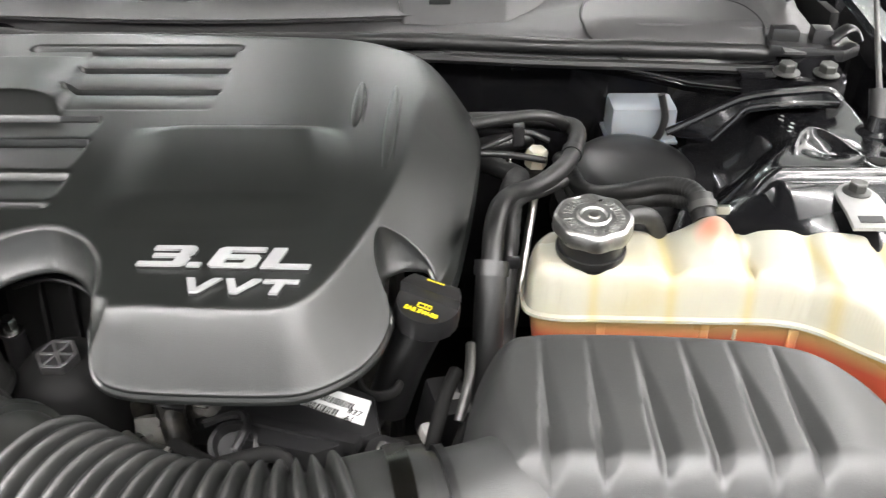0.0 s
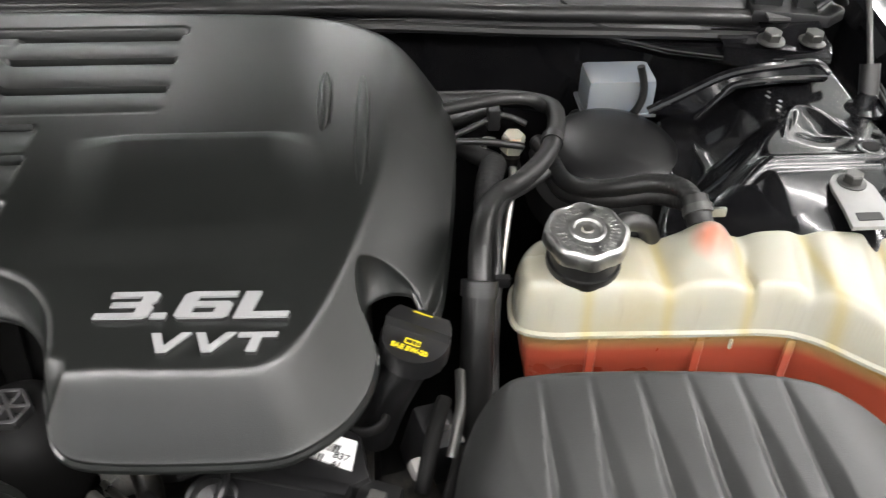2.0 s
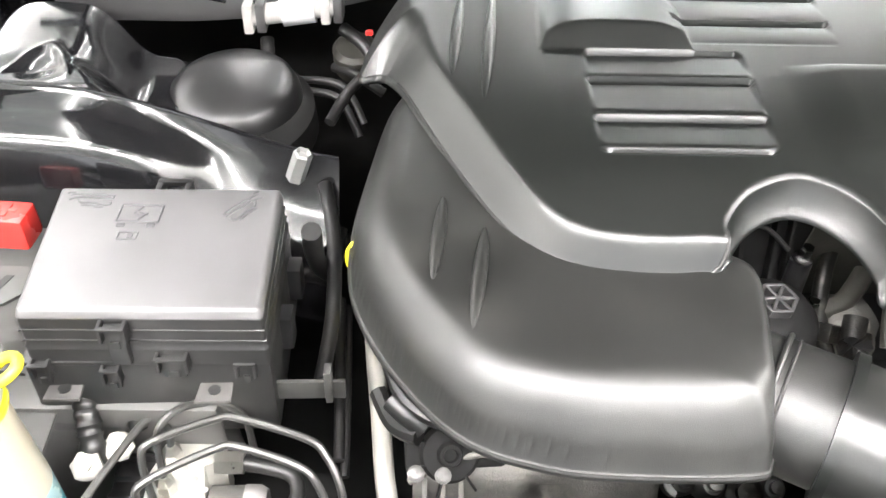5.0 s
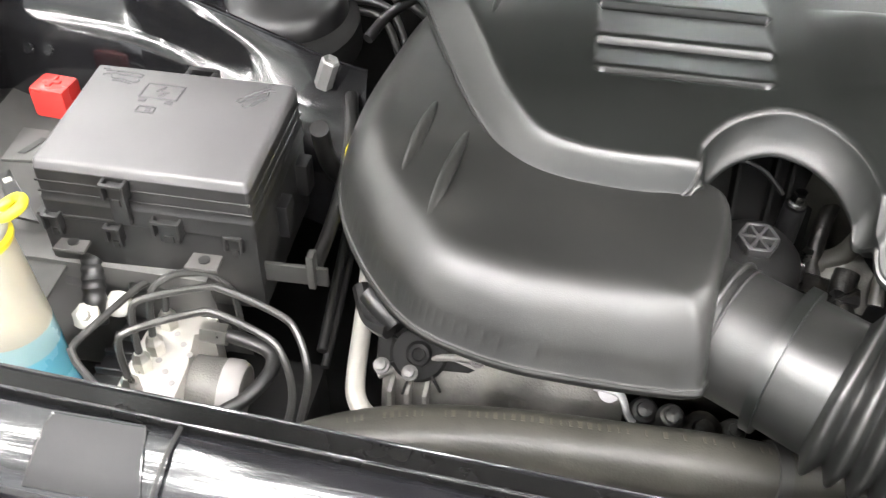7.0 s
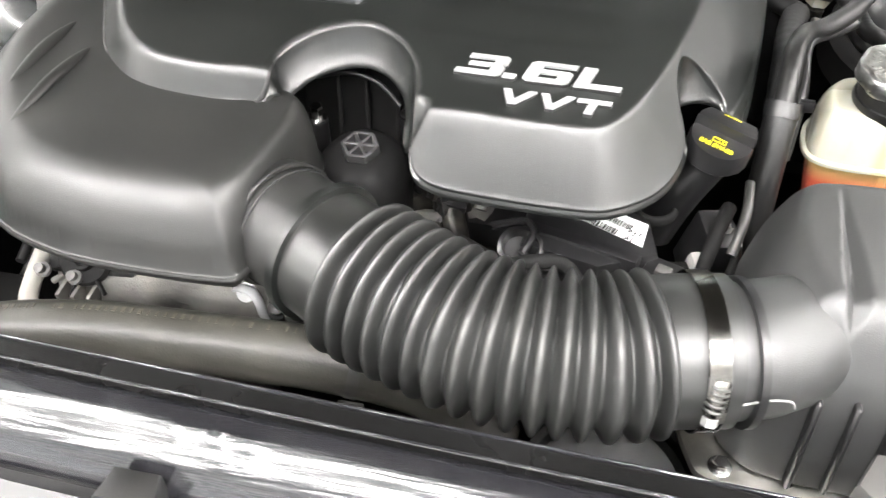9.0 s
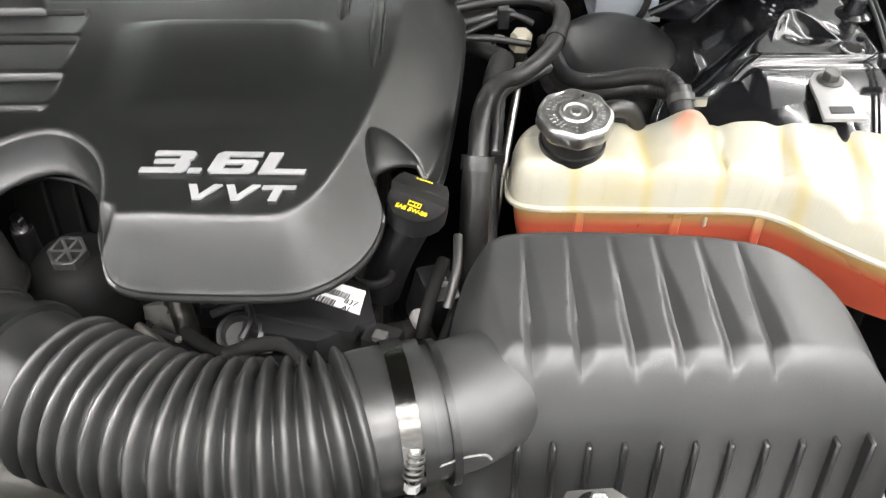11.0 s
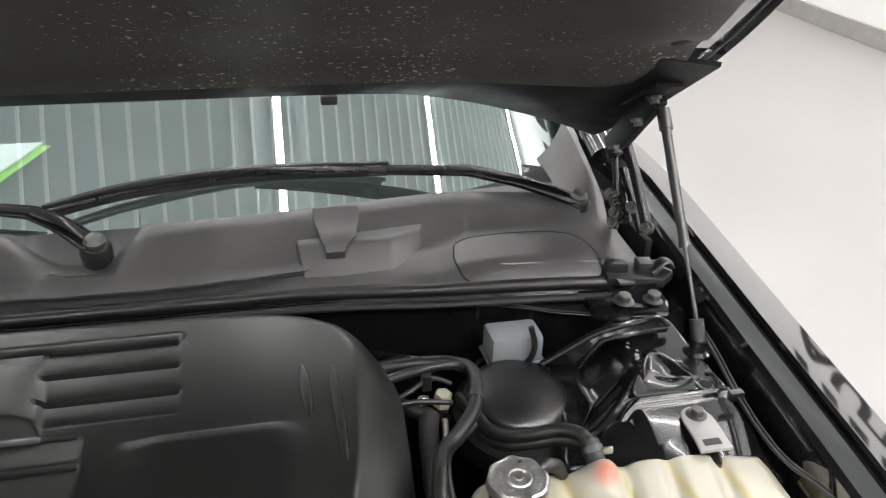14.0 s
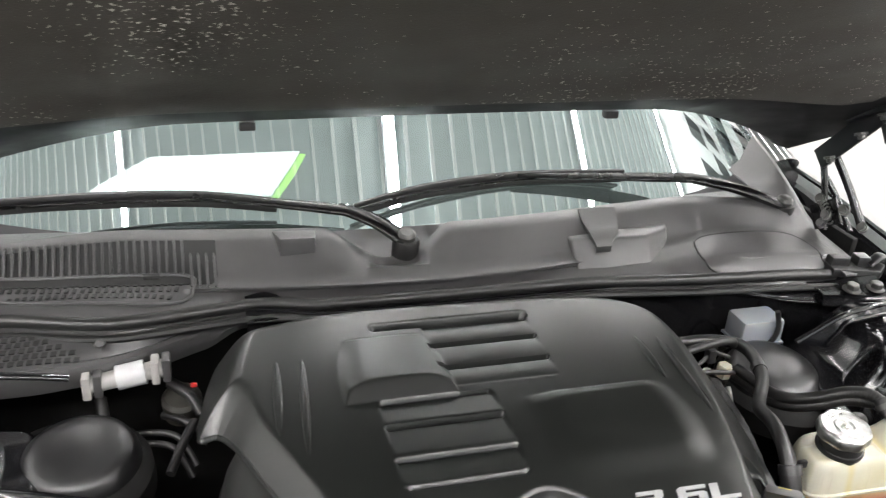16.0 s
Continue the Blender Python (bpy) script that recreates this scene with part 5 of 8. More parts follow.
def build_cover():
    c = thing("engine_cover", (-0.30, 0.65, 0.9), "black moulded plastic engine cover with louvres and badge", "engine cover")
    def lean(x, y):
        r, k = math.hypot(x + 0.292, y - 0.485) + 1e-9, 0.007 * in_arch(x, y)
        p, q = math.hypot(x + 0.024, y - 0.547) + 1e-9, 0.10 * filler_drop(x, y)
        return (-0.292 - x) / r * k - (x + 0.024) / p * q, (0.485 - y) / r * k - (y - 0.547) / p * q

    v, f = relief(COVER_LINE, cover_height, 0.0019, ((0.0006, 0.0006), (0.0002, 0.0016), (lean, lambda x, y: 0.0005 + 0.025 * in_arch(x, y) + filler_drop(x, y)), (0.0018, 0.0012), (0.0, 0.004), (-0.004, 0.001), (-0.006, 0.006)))
    from_data("shell", v, f, COVER, c, angle=58)
    edge = COVER_LINE
    z0 = cover_height(edge[:, 0], edge[:, 1], np.zeros(len(edge)))
    keep = [(x, y, z - 0.0045) for (x, y), z in zip(edge, z0) if y < 0.74 and x < -0.352]
    tube("rim_gap", [(x, y, z + 0.0028) for x, y, z in keep], 0.0021, INK, c, "dark line above the rim", seg=8, n=1)
    tube("rolled_rim", keep, 0.0016, COVER, c, "thin rolled lower rim", seg=8, n=1)
    for xa, ya, xb, yb in ((-0.537, 0.816, -0.547, 0.682), (-0.507, 0.812, -0.521, 0.642), (-0.076, 0.786, -0.077, 0.695), (-0.044, 0.786, -0.048, 0.630)):
        xs, ys = np.linspace(xa, xb, 9), np.linspace(ya, yb, 9)
        zs = cover_height(xs, ys, np.full(9, 0.05))
        tube("rib", [(x, y, z - 0.001) for x, y, z in zip(xs, ys, zs)], lambda q: 0.0006 + 0.0050 * math.sin(math.pi * q) ** 0.6, COVER, c, "long tapered raised rib", seg=12, n=3)
        # thin ink tube paints the rib's shaded side
        tube("rib_shade_line", [(x + 0.0062, y, z - 0.0006) for x, y, z in zip(xs, ys, zs)][1:-1], lambda q: 0.0003 + 0.0011 * math.sin(math.pi * q) ** 0.6, INK, c, "dark line standing for the shade beside the rib", seg=8, n=3)
    badge(c, "badge_number", "3.6L", (-0.2125, 0.5030), 0.0212, (0.0, 0.0352, 0.0490, 0.0865), "raised silver 3.6L lettering")
    badge(c, "badge_letters", "VVT", (-0.1785, 0.4755), 0.0140, (0.0, 0.0270, 0.0535), "raised silver VVT lettering")

    r = thing("intake_resonator", (-0.46, 0.45, 0.85), "black plastic intake resonator with soft rounded shoulders", "resonator")
    line = spline([(-0.606, 0.74), (-0.620, 0.66), (-0.627, 0.58), (-0.621, 0.513), (-0.592, 0.447), (-0.542, 0.385), (-0.485, 0.361), (-0.428, 0.355), (-0.354, 0.356), (-0.339, 0.365), (-0.333, 0.395), (-0.323, 0.448), (-0.319, 0.487), (-0.330, 0.508), (-0.36, 0.52), (-0.45, 0.54), (-0.54, 0.70), (-0.58, 0.76)], 7)

    def height(x, y, d):
        q = np.clip(d / (0.046 - 0.030 * smoothstep(-0.385, -0.345, x) * smoothstep(0.36, 0.40, y)), 0, 1)
        return 0.868 + 0.058 * (1 - (1 - q) ** 2.3) ** 0.62

    v, f = relief(line, height, 0.0028, ((0.0015, 0.002), (0.0015, 0.001), (0.0, 0.004), (-0.004, 0.001), (-0.006, 0.012)))
    from_data("shell", v, f, RESPLASTIC, r, angle=78)
    tube("rim", [(p[0], p[1], 0.8645) for p in line[20:76:2]], 0.0027, RESPLASTIC, r, "thin folded lower rim", seg=8, n=2)
    for a, b in (((-0.553, 0.568, 0.9245), (-0.561, 0.468, 0.9235)), ((-0.522, 0.53, 0.9255), (-0.534, 0.423, 0.923))):
        mid = tuple((p + q) / 2 + (0.0, 0.0, 0.003)[i] for i, (p, q) in enumerate(zip(a, b)))
        tube("rib", [a, mid, b], lambda s: 0.0005 + 0.0048 * math.sin(math.pi * s) ** 0.6, RESPLASTIC, r, "long tapered raised rib", seg=12, flat=1.0)
    tube("spout", [(-0.345, 0.427, 0.866), (-0.32, 0.4125, 0.867), (-0.30, 0.401, 0.867), (-0.282, 0.390, 0.868)], 0.0465, RESPLASTIC, r, "smooth round outlet spout", seg=36)


def ring_round(name, at, axis, radius, wire, material, parent, label=""):
    """A thin round ring, lying across an axis."""
    M = frame_of(axis)
    pts = [tuple(Vector(at) + M @ Vector((radius * math.cos(t), radius * math.sin(t), 0))) for t in np.linspace(0, 2 * math.pi, 41)]
    return tube(name, pts, wire, material, parent, label, seg=8, n=1)


def build_intake():
    """Outlet duct, corrugated bellows, clamp and the neck of the air box."""
    d = thing("intake_duct", (-0.2, 0.36, 0.87), "black corrugated intake duct from air box to resonator", "intake duct")
    AX = [(-0.335, 0.421, 0.866), (-0.285, 0.392, 0.868), (-0.235, 0.364, 0.868), (-0.16, 0.336, 0.868), (-0.09, 0.334, 0.868), (-0.035, 0.349, 0.868), (0.02, 0.360, 0.868)]
    path = spline(AX, 24, closed=False)
    # straight spout with two collars
    n1, n2, n3 = 24, 39, 116
    tube("collar", [tuple(p) for p in path[n1 - 2:n1 + 2]], 0.0535, COVER, d, "raised thin collar", seg=40, smooth=False)
    across = np.array(path[8]) - np.array(path[4])
    ring_round("joint_gap", path[9], across, 0.0470, 0.0014, INK, d, "dark joint at the resonator")
    ring_round("joint_rim", path[6], across, 0.0488, 0.0022, RESPLASTIC, d, "moulded rim at the resonator")
    tube("cuff", [tuple(p) for p in path[n1:n2 + 4:4]], 0.0485, BELLOWS, d, "smooth rubber cuff", seg=32)
    seg = path[n2:n3]
    folds = 16
    fine = spline([tuple(p) for p in seg[::5]], 16, closed=False)
    v, f = tube_data([tuple(p) for p in fine], lambda t: 0.0480 - 0.002 * min(1, t * 3) + (0.0118 - 0.0015 * min(1, t * 3)) * (0.5 + 0.5 * math.cos(2 * math.pi * folds * t + math.pi)) ** 0.8, 48, 2, False)
    from_data("bellows", v, f, BELLOWS, d, "corrugated black rubber bellows", angle=75)
    tube("end_cuff", [tuple(p) for p in path[n3 - 3:n3 + 16:3]], 0.0505, BELLOWS, d, "smooth rubber end cuff", seg=32)
    c = tuple(path[n3 + 6])
    c2 = tuple(path[n3 + 11])
    clamp = part_clamp(c, c2, 0.0518, d)
    return path


def part_clamp(a, b, r, parent):
    a, b = np.array(a), np.array(b)
    n = 64
    ax = (b - a) / np.linalg.norm(b - a)
    M = frame_of(ax)
    rows = []
    for k in range(n + 1):
        t = 2 * math.pi * k / n
        e = np.array(M @ Vector((math.cos(t), math.sin(t), 0)))
        rows.append([tuple(a + e * r), tuple(a + e * (r + 0.0012)), tuple(b + e * (r + 0.0012)), tuple(b + e * r)])
    v, f = loft(rows)
    ob = from_data("clamp_band", v, f, BAND, parent, "bright steel worm-drive clamp band", angle=30)
    mid = (a + b) / 2
    at = Vector((-0.014, 0.305, 0.884))
    lathe("screw_housing", [(0.0045, -0.014), (0.006, -0.012), (0.006, 0.010), (0.0045, 0.012), (0, 0.012)], at, (0.1, 0.5, 1), BAND, ob, "slotted screw housing", seg=14)
    for k in range(5):
        lathe("thread_ring", [(0.0066, 0), (0.0070, 0.001), (0.0066, 0.002)], at + Vector((0.1, 0.5, 1)).normalized() * (0.004 * k - 0.010), (0.1, 0.5, 1), DARKPIPE, ob, seg=12)
    lathe("screw_head", [(0.0052, 0), (0.0052, 0.005), (0.0035, 0.006), (0, 0.006)], at - Vector((0.1, 0.5, 1)).normalized() * 0.020, (0.1, 0.5, 1), ZINC, ob, "hex screw head", seg=6)
    return ob


def build_airbox():
    b = thing("air_box", (0.17, 0.42, 0.8), "black plastic air filter box with ribbed lid", "air filter box")
    line = spline([(0.026, 0.352), (0.016, 0.40), (0.022, 0.468), (0.036, 0.493), (0.065, 0.502), (0.13, 0.502), (0.205, 0.496), (0.247, 0.486), (0.279, 0.470), (0.302, 0.447), (0.316, 0.415), (0.322, 0.37), (0.315, 0.342), (0.20, 0.336), (0.07, 0.338)], 7)

    def height(x, y, d):
        t = np.clip(d / (0.026 + 0.012 * smoothstep(0.44, 0.36, y)), 0, 1)
        z = 0.868 + 0.050 * np.sin(0.5 * np.pi * t) ** 0.9 - 0.02 * smoothstep(0.24, 0.32, x)
        for i, xr in enumerate((0.0665, 0.0985, 0.131, 0.163, 0.195, 0.2235)):
            k = smoothstep(0.474, 0.385, y) * smoothstep(0.352, 0.366, y)
            u = (x - xr - 0.03 * (y - 0.45) * (i < 2)) / (0.003 + 0.0070 * k)
            z = z - (0.001 + 0.0055 * k) * (y < 0.474) * (y > 0.352) * np.where(u < 0, np.clip(1 + u / 0.6, 0, 1), np.clip(1 - u, 0, 1))
        return z

    v, f = relief(line, height, 0.0020, ((0.004, 0.02), (0.006, 0.04), (0.004, 0.03), (0.0, 0.004)))
    from_data("lid", v, f, LIDGREY, b, "domed lid with six slanting ribs", angle=40)
    low = np.array([(0.178 + (p[0] - 0.178) * 1.06, 0.42 + (p[1] - 0.42) * 1.06) for p in line])
    v, f = relief(low, lambda x, y, d: 0.772 + 0 * x, 0.01, ((0.0, 0.012), (-0.012, 0.002), (-0.004, 0.14)))
    from_data("lower_box", v, f, PLASTIC, b, "lower half with a flat flange")
    for i in range(11):
        x = 0.055 + 0.024 * i
        part("front_rib", box_bm((0.004, 0.012, 0.085), (x, 0.3285, 0.818), 0.0015, (-8, 0, 0), 1), PLASTIC, b)
    tube("neck", [(-0.012, 0.353, 0.868), (0.010, 0.359, 0.868), (0.026, 0.366, 0.868), (0.040, 0.374, 0.867), (0.054, 0.382, 0.865)], lambda t: 0.0455 - 0.006 * max(0, t - 0.4), LIDGREY, b, "round inlet neck", seg=36)
    tube("neck_ring", [(0.001, 0.355, 0.868), (0.006, 0.3562, 0.868)], 0.0498, PLASTIC, b, smooth=False, seg=36)


TANK_LINE = [(0.068, 0.60), (0.072, 0.578), (0.095, 0.570), (0.13, 0.569), (0.21, 0.566), (0.265, 0.564), (0.297, 0.553), (0.331, 0.523), (0.365, 0.496), (0.394, 0.482), (0.418, 0.487), (0.427, 0.51), (0.430, 0.57), (0.432, 0.618), (0.423, 0.640), (0.37, 0.645), (0.30, 0.645), (0.20, 0.642), (0.105, 0.645), (0.076, 0.628)]


def build_tank():
    t = thing("coolant_tank", (0.25, 0.58, 0.72), "translucent cream coolant tank half full of orange coolant", "coolant tank")
    line = spline(TANK_LINE, 6)

    def lobes(x):
        return sum(np.exp(-((x - c) / 0.010) ** 2) for c in (0.183, 0.246, 0.300, 0.362))

    def height(x, y, d):
        q = np.clip(d / (0.013 + 0.022 * smoothstep(0.36, 0.42, x)), 0, 1)
        s = np.sqrt(1 - (1 - q) ** 2.3)
        z = 0.866 + (0.042 - 0.008 * smoothstep(0.28, 0.40, x)) * s
        z = z + 0.021 * np.exp(-(((x - 0.224) / 0.021) ** 2 + ((y - 0.616) / 0.021) ** 2) ** 1.3)
        z = z - 0.0085 * lobes(x + 0.25 * (0.60 - y) * (x > 0.25)) * s * (1 - 0.4 * smoothstep(0.58, 0.64, y))
        return z

    v, f = relief(line, height, 0.0022, ((0.003, 0.0015), (0.0, 0.003), (-0.003, 0.0015)))
    from_data("upper_shell", v, f, TANK, t, "cream translucent upper half with moulded ribs", angle=50)
    inner = inset(line, 0.0045)
    v, f = wall(inner, 0.861, 0.795, 0.001, -0.010)
    from_data("lower_shell", v, f, COOLANT, t, "lower half with orange-red coolant showing through")
    for x, y in ((0.13, 0.5745), (0.215, 0.5715), (0.285, 0.5625)):
        part("front_rib", box_bm((0.008, 0.003, 0.045), (x, y, 0.834), 0.001, None, 1), COOLANT, t)
    part("level_mark", box_bm((0.0030, 0.003, 0.011), (0.240, 0.5695, 0.846), 0.001, None, 1), TANK, t, "raised level mark")
    lathe("filler_neck", [(0.0262, -0.02), (0.0262, 0.018), (0, 0.018)], (0.120, 0.600, 0.914), (0, -0.1, 1), RUBBER, t, "black filler neck ring", seg=36)
    lathe("neck_ring", [(0.0282, -0.003), (0.0288, 0.000), (0.0282, 0.003), (0.02, 0.003)], (0.120, 0.600, 0.9125), (0, -0.1, 1), RUBBER, t, seg=36)
    tube("overflow_nipple", [(0.140, 0.616, 0.922), (0.156, 0.626, 0.927), (0.174, 0.632, 0.920), (0.184, 0.636, 0.900)], 0.008, RUBBER, t, "short black overflow hose")

    wob = lambda a, r, h: r * (1 + (0.035 * math.cos(8 * a) + 0.05 * max(0, math.cos(2 * a + 0.7)) ** 8 if r > 0.0272 else 0))
    cap = lathe("pressure_cap", [(0.0278, -0.012), (0.0300, -0.0122), (0.0312, -0.0095), (0.0308, -0.004), (0.0305, 0.0005), (0.0295, 0.002), (0.0275, 0.003), (0.026, 0.0024), (0.014, 0.0024), (0.0125, 0.004), (0.0105, 0.004), (0.0095, 0.002), (0.0, 0.002)], (0.120, 0.600, 0.940), (0, -0.1, 1), CAPMETAL, t, "scalloped silver radiator cap with embossed top", seg=72, wobble=wob, angle=30)
    M = frame_of((0, -0.1, 1))
    for i in range(34):
        a = 2 * math.pi * i / 34
        if i % 9 == 8:
            continue
        for r in (0.0185, 0.0228):
            at = Vector((0.120, 0.600, 0.940)) + M @ Vector((r * math.cos(a), r * math.sin(a), 0.0028))
            part("embossed_mark", box_bm((0.0026, 0.0016, 0.0005), tuple(at), 0, (0, 0, math.degrees(a)), 1), CAPMETAL, cap, smooth=False)
    lathe("rivet", [(0.005, 0), (0.004, 0.0015), (0, 0.002)], (0.120, 0.600, 0.942), (0, -0.1, 1), STEEL, cap, seg=16)
    br = thing("tank_bracket", (0.375, 0.67, 0.92), "bright zinc strap bracket bolting the tank to the apron", "bracket")
    strap = [(0.345, 0.628), (0.349, 0.655), (0.351, 0.682), (0.354, 0.694), (0.360, 0.702), (0.369, 0.706), (0.378, 0.704), (0.385, 0.697), (0.389, 0.684), (0.388, 0.660), (0.384, 0.628)]
    prism("strap", strap, 0.910, 0.9135, ZINC, br, bevel=0.001)
    prism("window", [(0.354, 0.636), (0.375, 0.636), (0.376, 0.646), (0.355, 0.646)], 0.9125, 0.9143, INK, br, "square window in the strap", bevel=0)
    bolt((0.371, 0.689, 0.9135), (0, 0, 1), 0.0085, 0.008, DARKPIPE, label="dark hex bolt on the tank bracket")


def inset(line, k):
    """The closed line moved inwards by k."""
    d = np.roll(line, -1, axis=0) - np.roll(line, 1, axis=0)
    n = np.stack([-d[:, 1], d[:, 0]], 1)
    n /= np.linalg.norm(n, axis=1)[:, None] + 1e-12
    area = np.sum(line[:, 0] * np.roll(line[:, 1], -1) - np.roll(line[:, 0], -1) * line[:, 1])
    return line + n * k * (1 if area > 0 else -1)


def wall(line, z1, z0, k1, k0):
    """A closed wall below a line, with a floor."""
    a, b = inset(line, -k1), inset(line, -k0)
    m = inset(line, -(k1 + k0) / 2 - 0.001)
    rows = [[(p[0], p[1], z) for p in np.r_[r, r[:1]]] for r, z in ((a, z1), (m, (z0 + z1) / 2), (b, z0))]
    v, f = loft(rows)
    c = len(v)
    v += [(p[0], p[1], z0) for p in b]
    f.append(list(range(c, len(v))))
    return v, f


def build_fuse_box():
    b = thing("fuse_box", (-0.79, 0.57, 0.78), "large black power distribution box with embossed lid", "fuse box")
    top = [(-0.863, 0.475), (-0.687, 0.477), (-0.692, 0.622), (-0.876, 0.620)]
    near = [(-0.865, 0.473), (-0.685, 0.475), (-0.690, 0.624), (-0.878, 0.622)]
    big = [(-0.8662, 0.4718), (-0.6838, 0.4738), (-0.6888, 0.6255), (-0.8792, 0.6235)]
    def shell(levels, cap):
        bm = bmesh.new()
        rings = [[bm.verts.new((p[0], p[1], z)) for p in o] for o, z in levels]
        for r1, r2 in zip(rings, rings[1:]):
            for k in range(4):
                bm.faces.new([r1[k], r1[(k + 1) % 4], r2[(k + 1) % 4], r2[k]])
        if cap:
            bm.faces.new(rings[-1])
        bmesh.ops.bevel(bm, geom=[e for e in bm.edges], offset=0.0035, segments=3, affect="EDGES", profile=0.5)
        bmesh.ops.recalc_face_normals(bm, faces=bm.faces)
        return bm
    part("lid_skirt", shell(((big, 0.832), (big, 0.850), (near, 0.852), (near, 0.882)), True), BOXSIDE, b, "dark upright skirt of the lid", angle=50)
    # lid top paler than its skirt, standing for reflected light
    part("lid", shell(((near, 0.880), (top, 0.8885)), True), BOXLIT, b, "grained black lid, its grey standing for reflected light", angle=50)
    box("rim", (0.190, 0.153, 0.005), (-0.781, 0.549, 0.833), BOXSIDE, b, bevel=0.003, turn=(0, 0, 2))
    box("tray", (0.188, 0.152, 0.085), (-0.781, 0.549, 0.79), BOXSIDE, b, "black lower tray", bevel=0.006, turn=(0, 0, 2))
    for z in (0.868, 0.857):
        tube("bead", [(p[0], p[1], z) for p in (near[3], near[0], near[1], near[2])], 0.0010, BOXSIDE, b, "thin moulded bead round the lid", seg=8, smooth=False)
    for x, y, z, w in ((-0.794, 0.470, 0.866, 0.018), (-0.757, 0.472, 0.832, 0.022), (-0.858, 0.471, 0.824, 0.013), (-0.806, 0.472, 0.818, 0.012), (-0.704, 0.479, 0.820, 0.014)):
        tall = 0.040 if z > 0.85 else 0.022
        box("clip_body", (w * 0.8, 0.006, tall), (x, y, z + 0.011 - tall / 2), BOXSIDE, b, "moulded latch", bevel=0.0015)
        box("clip_slot", (w * 0.36, 0.002, 0.007), (x, y - 0.0035, z - 0.006), INK, b, "dark slot in the latch", bevel=0)
        box("clip_bar", (w, 0.004, 0.003), (x, y - 0.006, z + 0.0125), BOXSIDE, b, bevel=0.001)
        box("clip_ear", (0.003, 0.011, 0.016), (x - w / 2, y - 0.002, z + 0.006), BOXSIDE, b, bevel=0.001)
        box("clip_ear", (0.003, 0.011, 0.016), (x + w / 2, y - 0.002, z + 0.006), BOXSIDE, b, bevel=0.001)
    for x in (-0.80, -0.775):
        box("rear_latch", (0.006, 0.02, 0.02), (x, 0.637, 0.868), PLASTIC, b, bevel=0.002)
    box("rear_latch_bar", (0.03, 0.006, 0.006), (-0.7875, 0.645, 0.876), PLASTIC, b, bevel=0.002)
    for y in (0.54, 0.60):
        box("side_latch", (0.012, 0.02, 0.035), (-0.683, y, 0.805), PLASTIC, b, bevel=0.002)
    # embossed pictograms: thin raised bars, darkened for the shade at their edges
    marks = [(0, 0.013, 0.034, 0.0018, 0), (0, -0.009, 0.034, 0.0018, 0), (-0.017, 0.002, 0.0018, 0.023, 0), (0.017, 0.002, 0.0018, 0.023, 0), (-0.002, 0.006, 0.011, 0.0018, 55), (0.002, 0.002, 0.010, 0.0018, -20), (0.003, -0.002, 0.011, 0.0018, 55), (-0.012, -0.013, 0.007, 0.005, 0), (0.012, -0.013, 0.007, 0.005, 0),
             (-0.003, -0.031, 0.015, 0.0015, 0), (-0.003, -0.022, 0.015, 0.0015, 0), (-0.0105, -0.0265, 0.0015, 0.010, 0), (0.0045, -0.0265, 0.0015, 0.010, 0), (-0.001, -0.0265, 0.005, 0.005, 0)]
    for dx, dy, w, h, r in marks:
        part("embossed_mark", box_bm((w, h, 0.0016), (-0.801 + dx, 0.584 + dy, 0.8886), 0.0004, (0, 0, r), 1), EMBOSSDARK, b)
    # cable tools embossed in the two rear corners, darkened the same way
    for ox, oy, turn, flip in ((-0.858, 0.607, -4, 1), (-0.712, 0.607, 232, -1)):
        T = pose(ox, oy, 0.8886, 0, 0, turn)
        jaw = [(-0.010, 0.004), (-0.004, 0.005), (-0.006, 0.002), (0.001, 0.003), (0.004, 0.000), (-0.002, -0.002), (-0.006, -0.005)]
        upper = [(0.002, 0.003), (0.010, 0.004), (0.028, 0.004), (0.029, 0.0015), (0.028, -0.0005), (0.010, -0.001), (0.004, 0.0)]
        lower = [(0.001, -0.003), (0.006, -0.008), (0.014, -0.0075), (0.026, -0.0095), (0.030, -0.0075), (0.029, -0.0045)]
        rest = [(0.007, -0.0115), (0.015, -0.011), (0.025, -0.0125)]
        for pts in (jaw, upper, lower, rest):
            tube("embossed_tool", [tuple(T @ Vector((p, q * flip, 0.0))) for p, q in pts], 0.0010, EMBOSSDARK, b, seg=6, n=3)
    br = thing("fuse_box_bracket", (-0.78, 0.48, 0.80), "dark steel bracket under the fuse box", "bracket")
    box("rail_end", (0.006, 0.012, 0.036), (-0.643, 0.486, 0.797), DARKPIPE, br, bevel=0.001)
    box("rail", (0.24, 0.004, 0.020), (-0.75, 0.484, 0.788), DARKPIPE, br, bevel=0.001, turn=(0, 0, 2))
    for x in (-0.729, -0.845):
        prism("ear", [(x - 0.014, 0.456), (x + 0.014, 0.457), (x + 0.012, 0.486), (x - 0.012, 0.486)], 0.806, 0.809, ZINCDARK, br, "flat ear with a hole", bevel=0.001)
        lathe("hole", [(0.005, 0), (0.005, 0.001), (0, 0.0012)], (x, 0.467, 0.809), (0, 0, 1), INK, br, seg=12)
    prism("side_ear", [(-0.934, 0.524), (-0.906, 0.527), (-0.886, 0.548), (-0.888, 0.572), (-0.940, 0.573)], 0.838, 0.841, DARKPIPE, br, "slotted side ear", bevel=0.001)
    prism("ear_slot", [(-0.924, 0.535), (-0.917, 0.535), (-0.908, 0.560), (-0.915, 0.560)], 0.8405, 0.8416, INK, br, "dark slot", bevel=0)
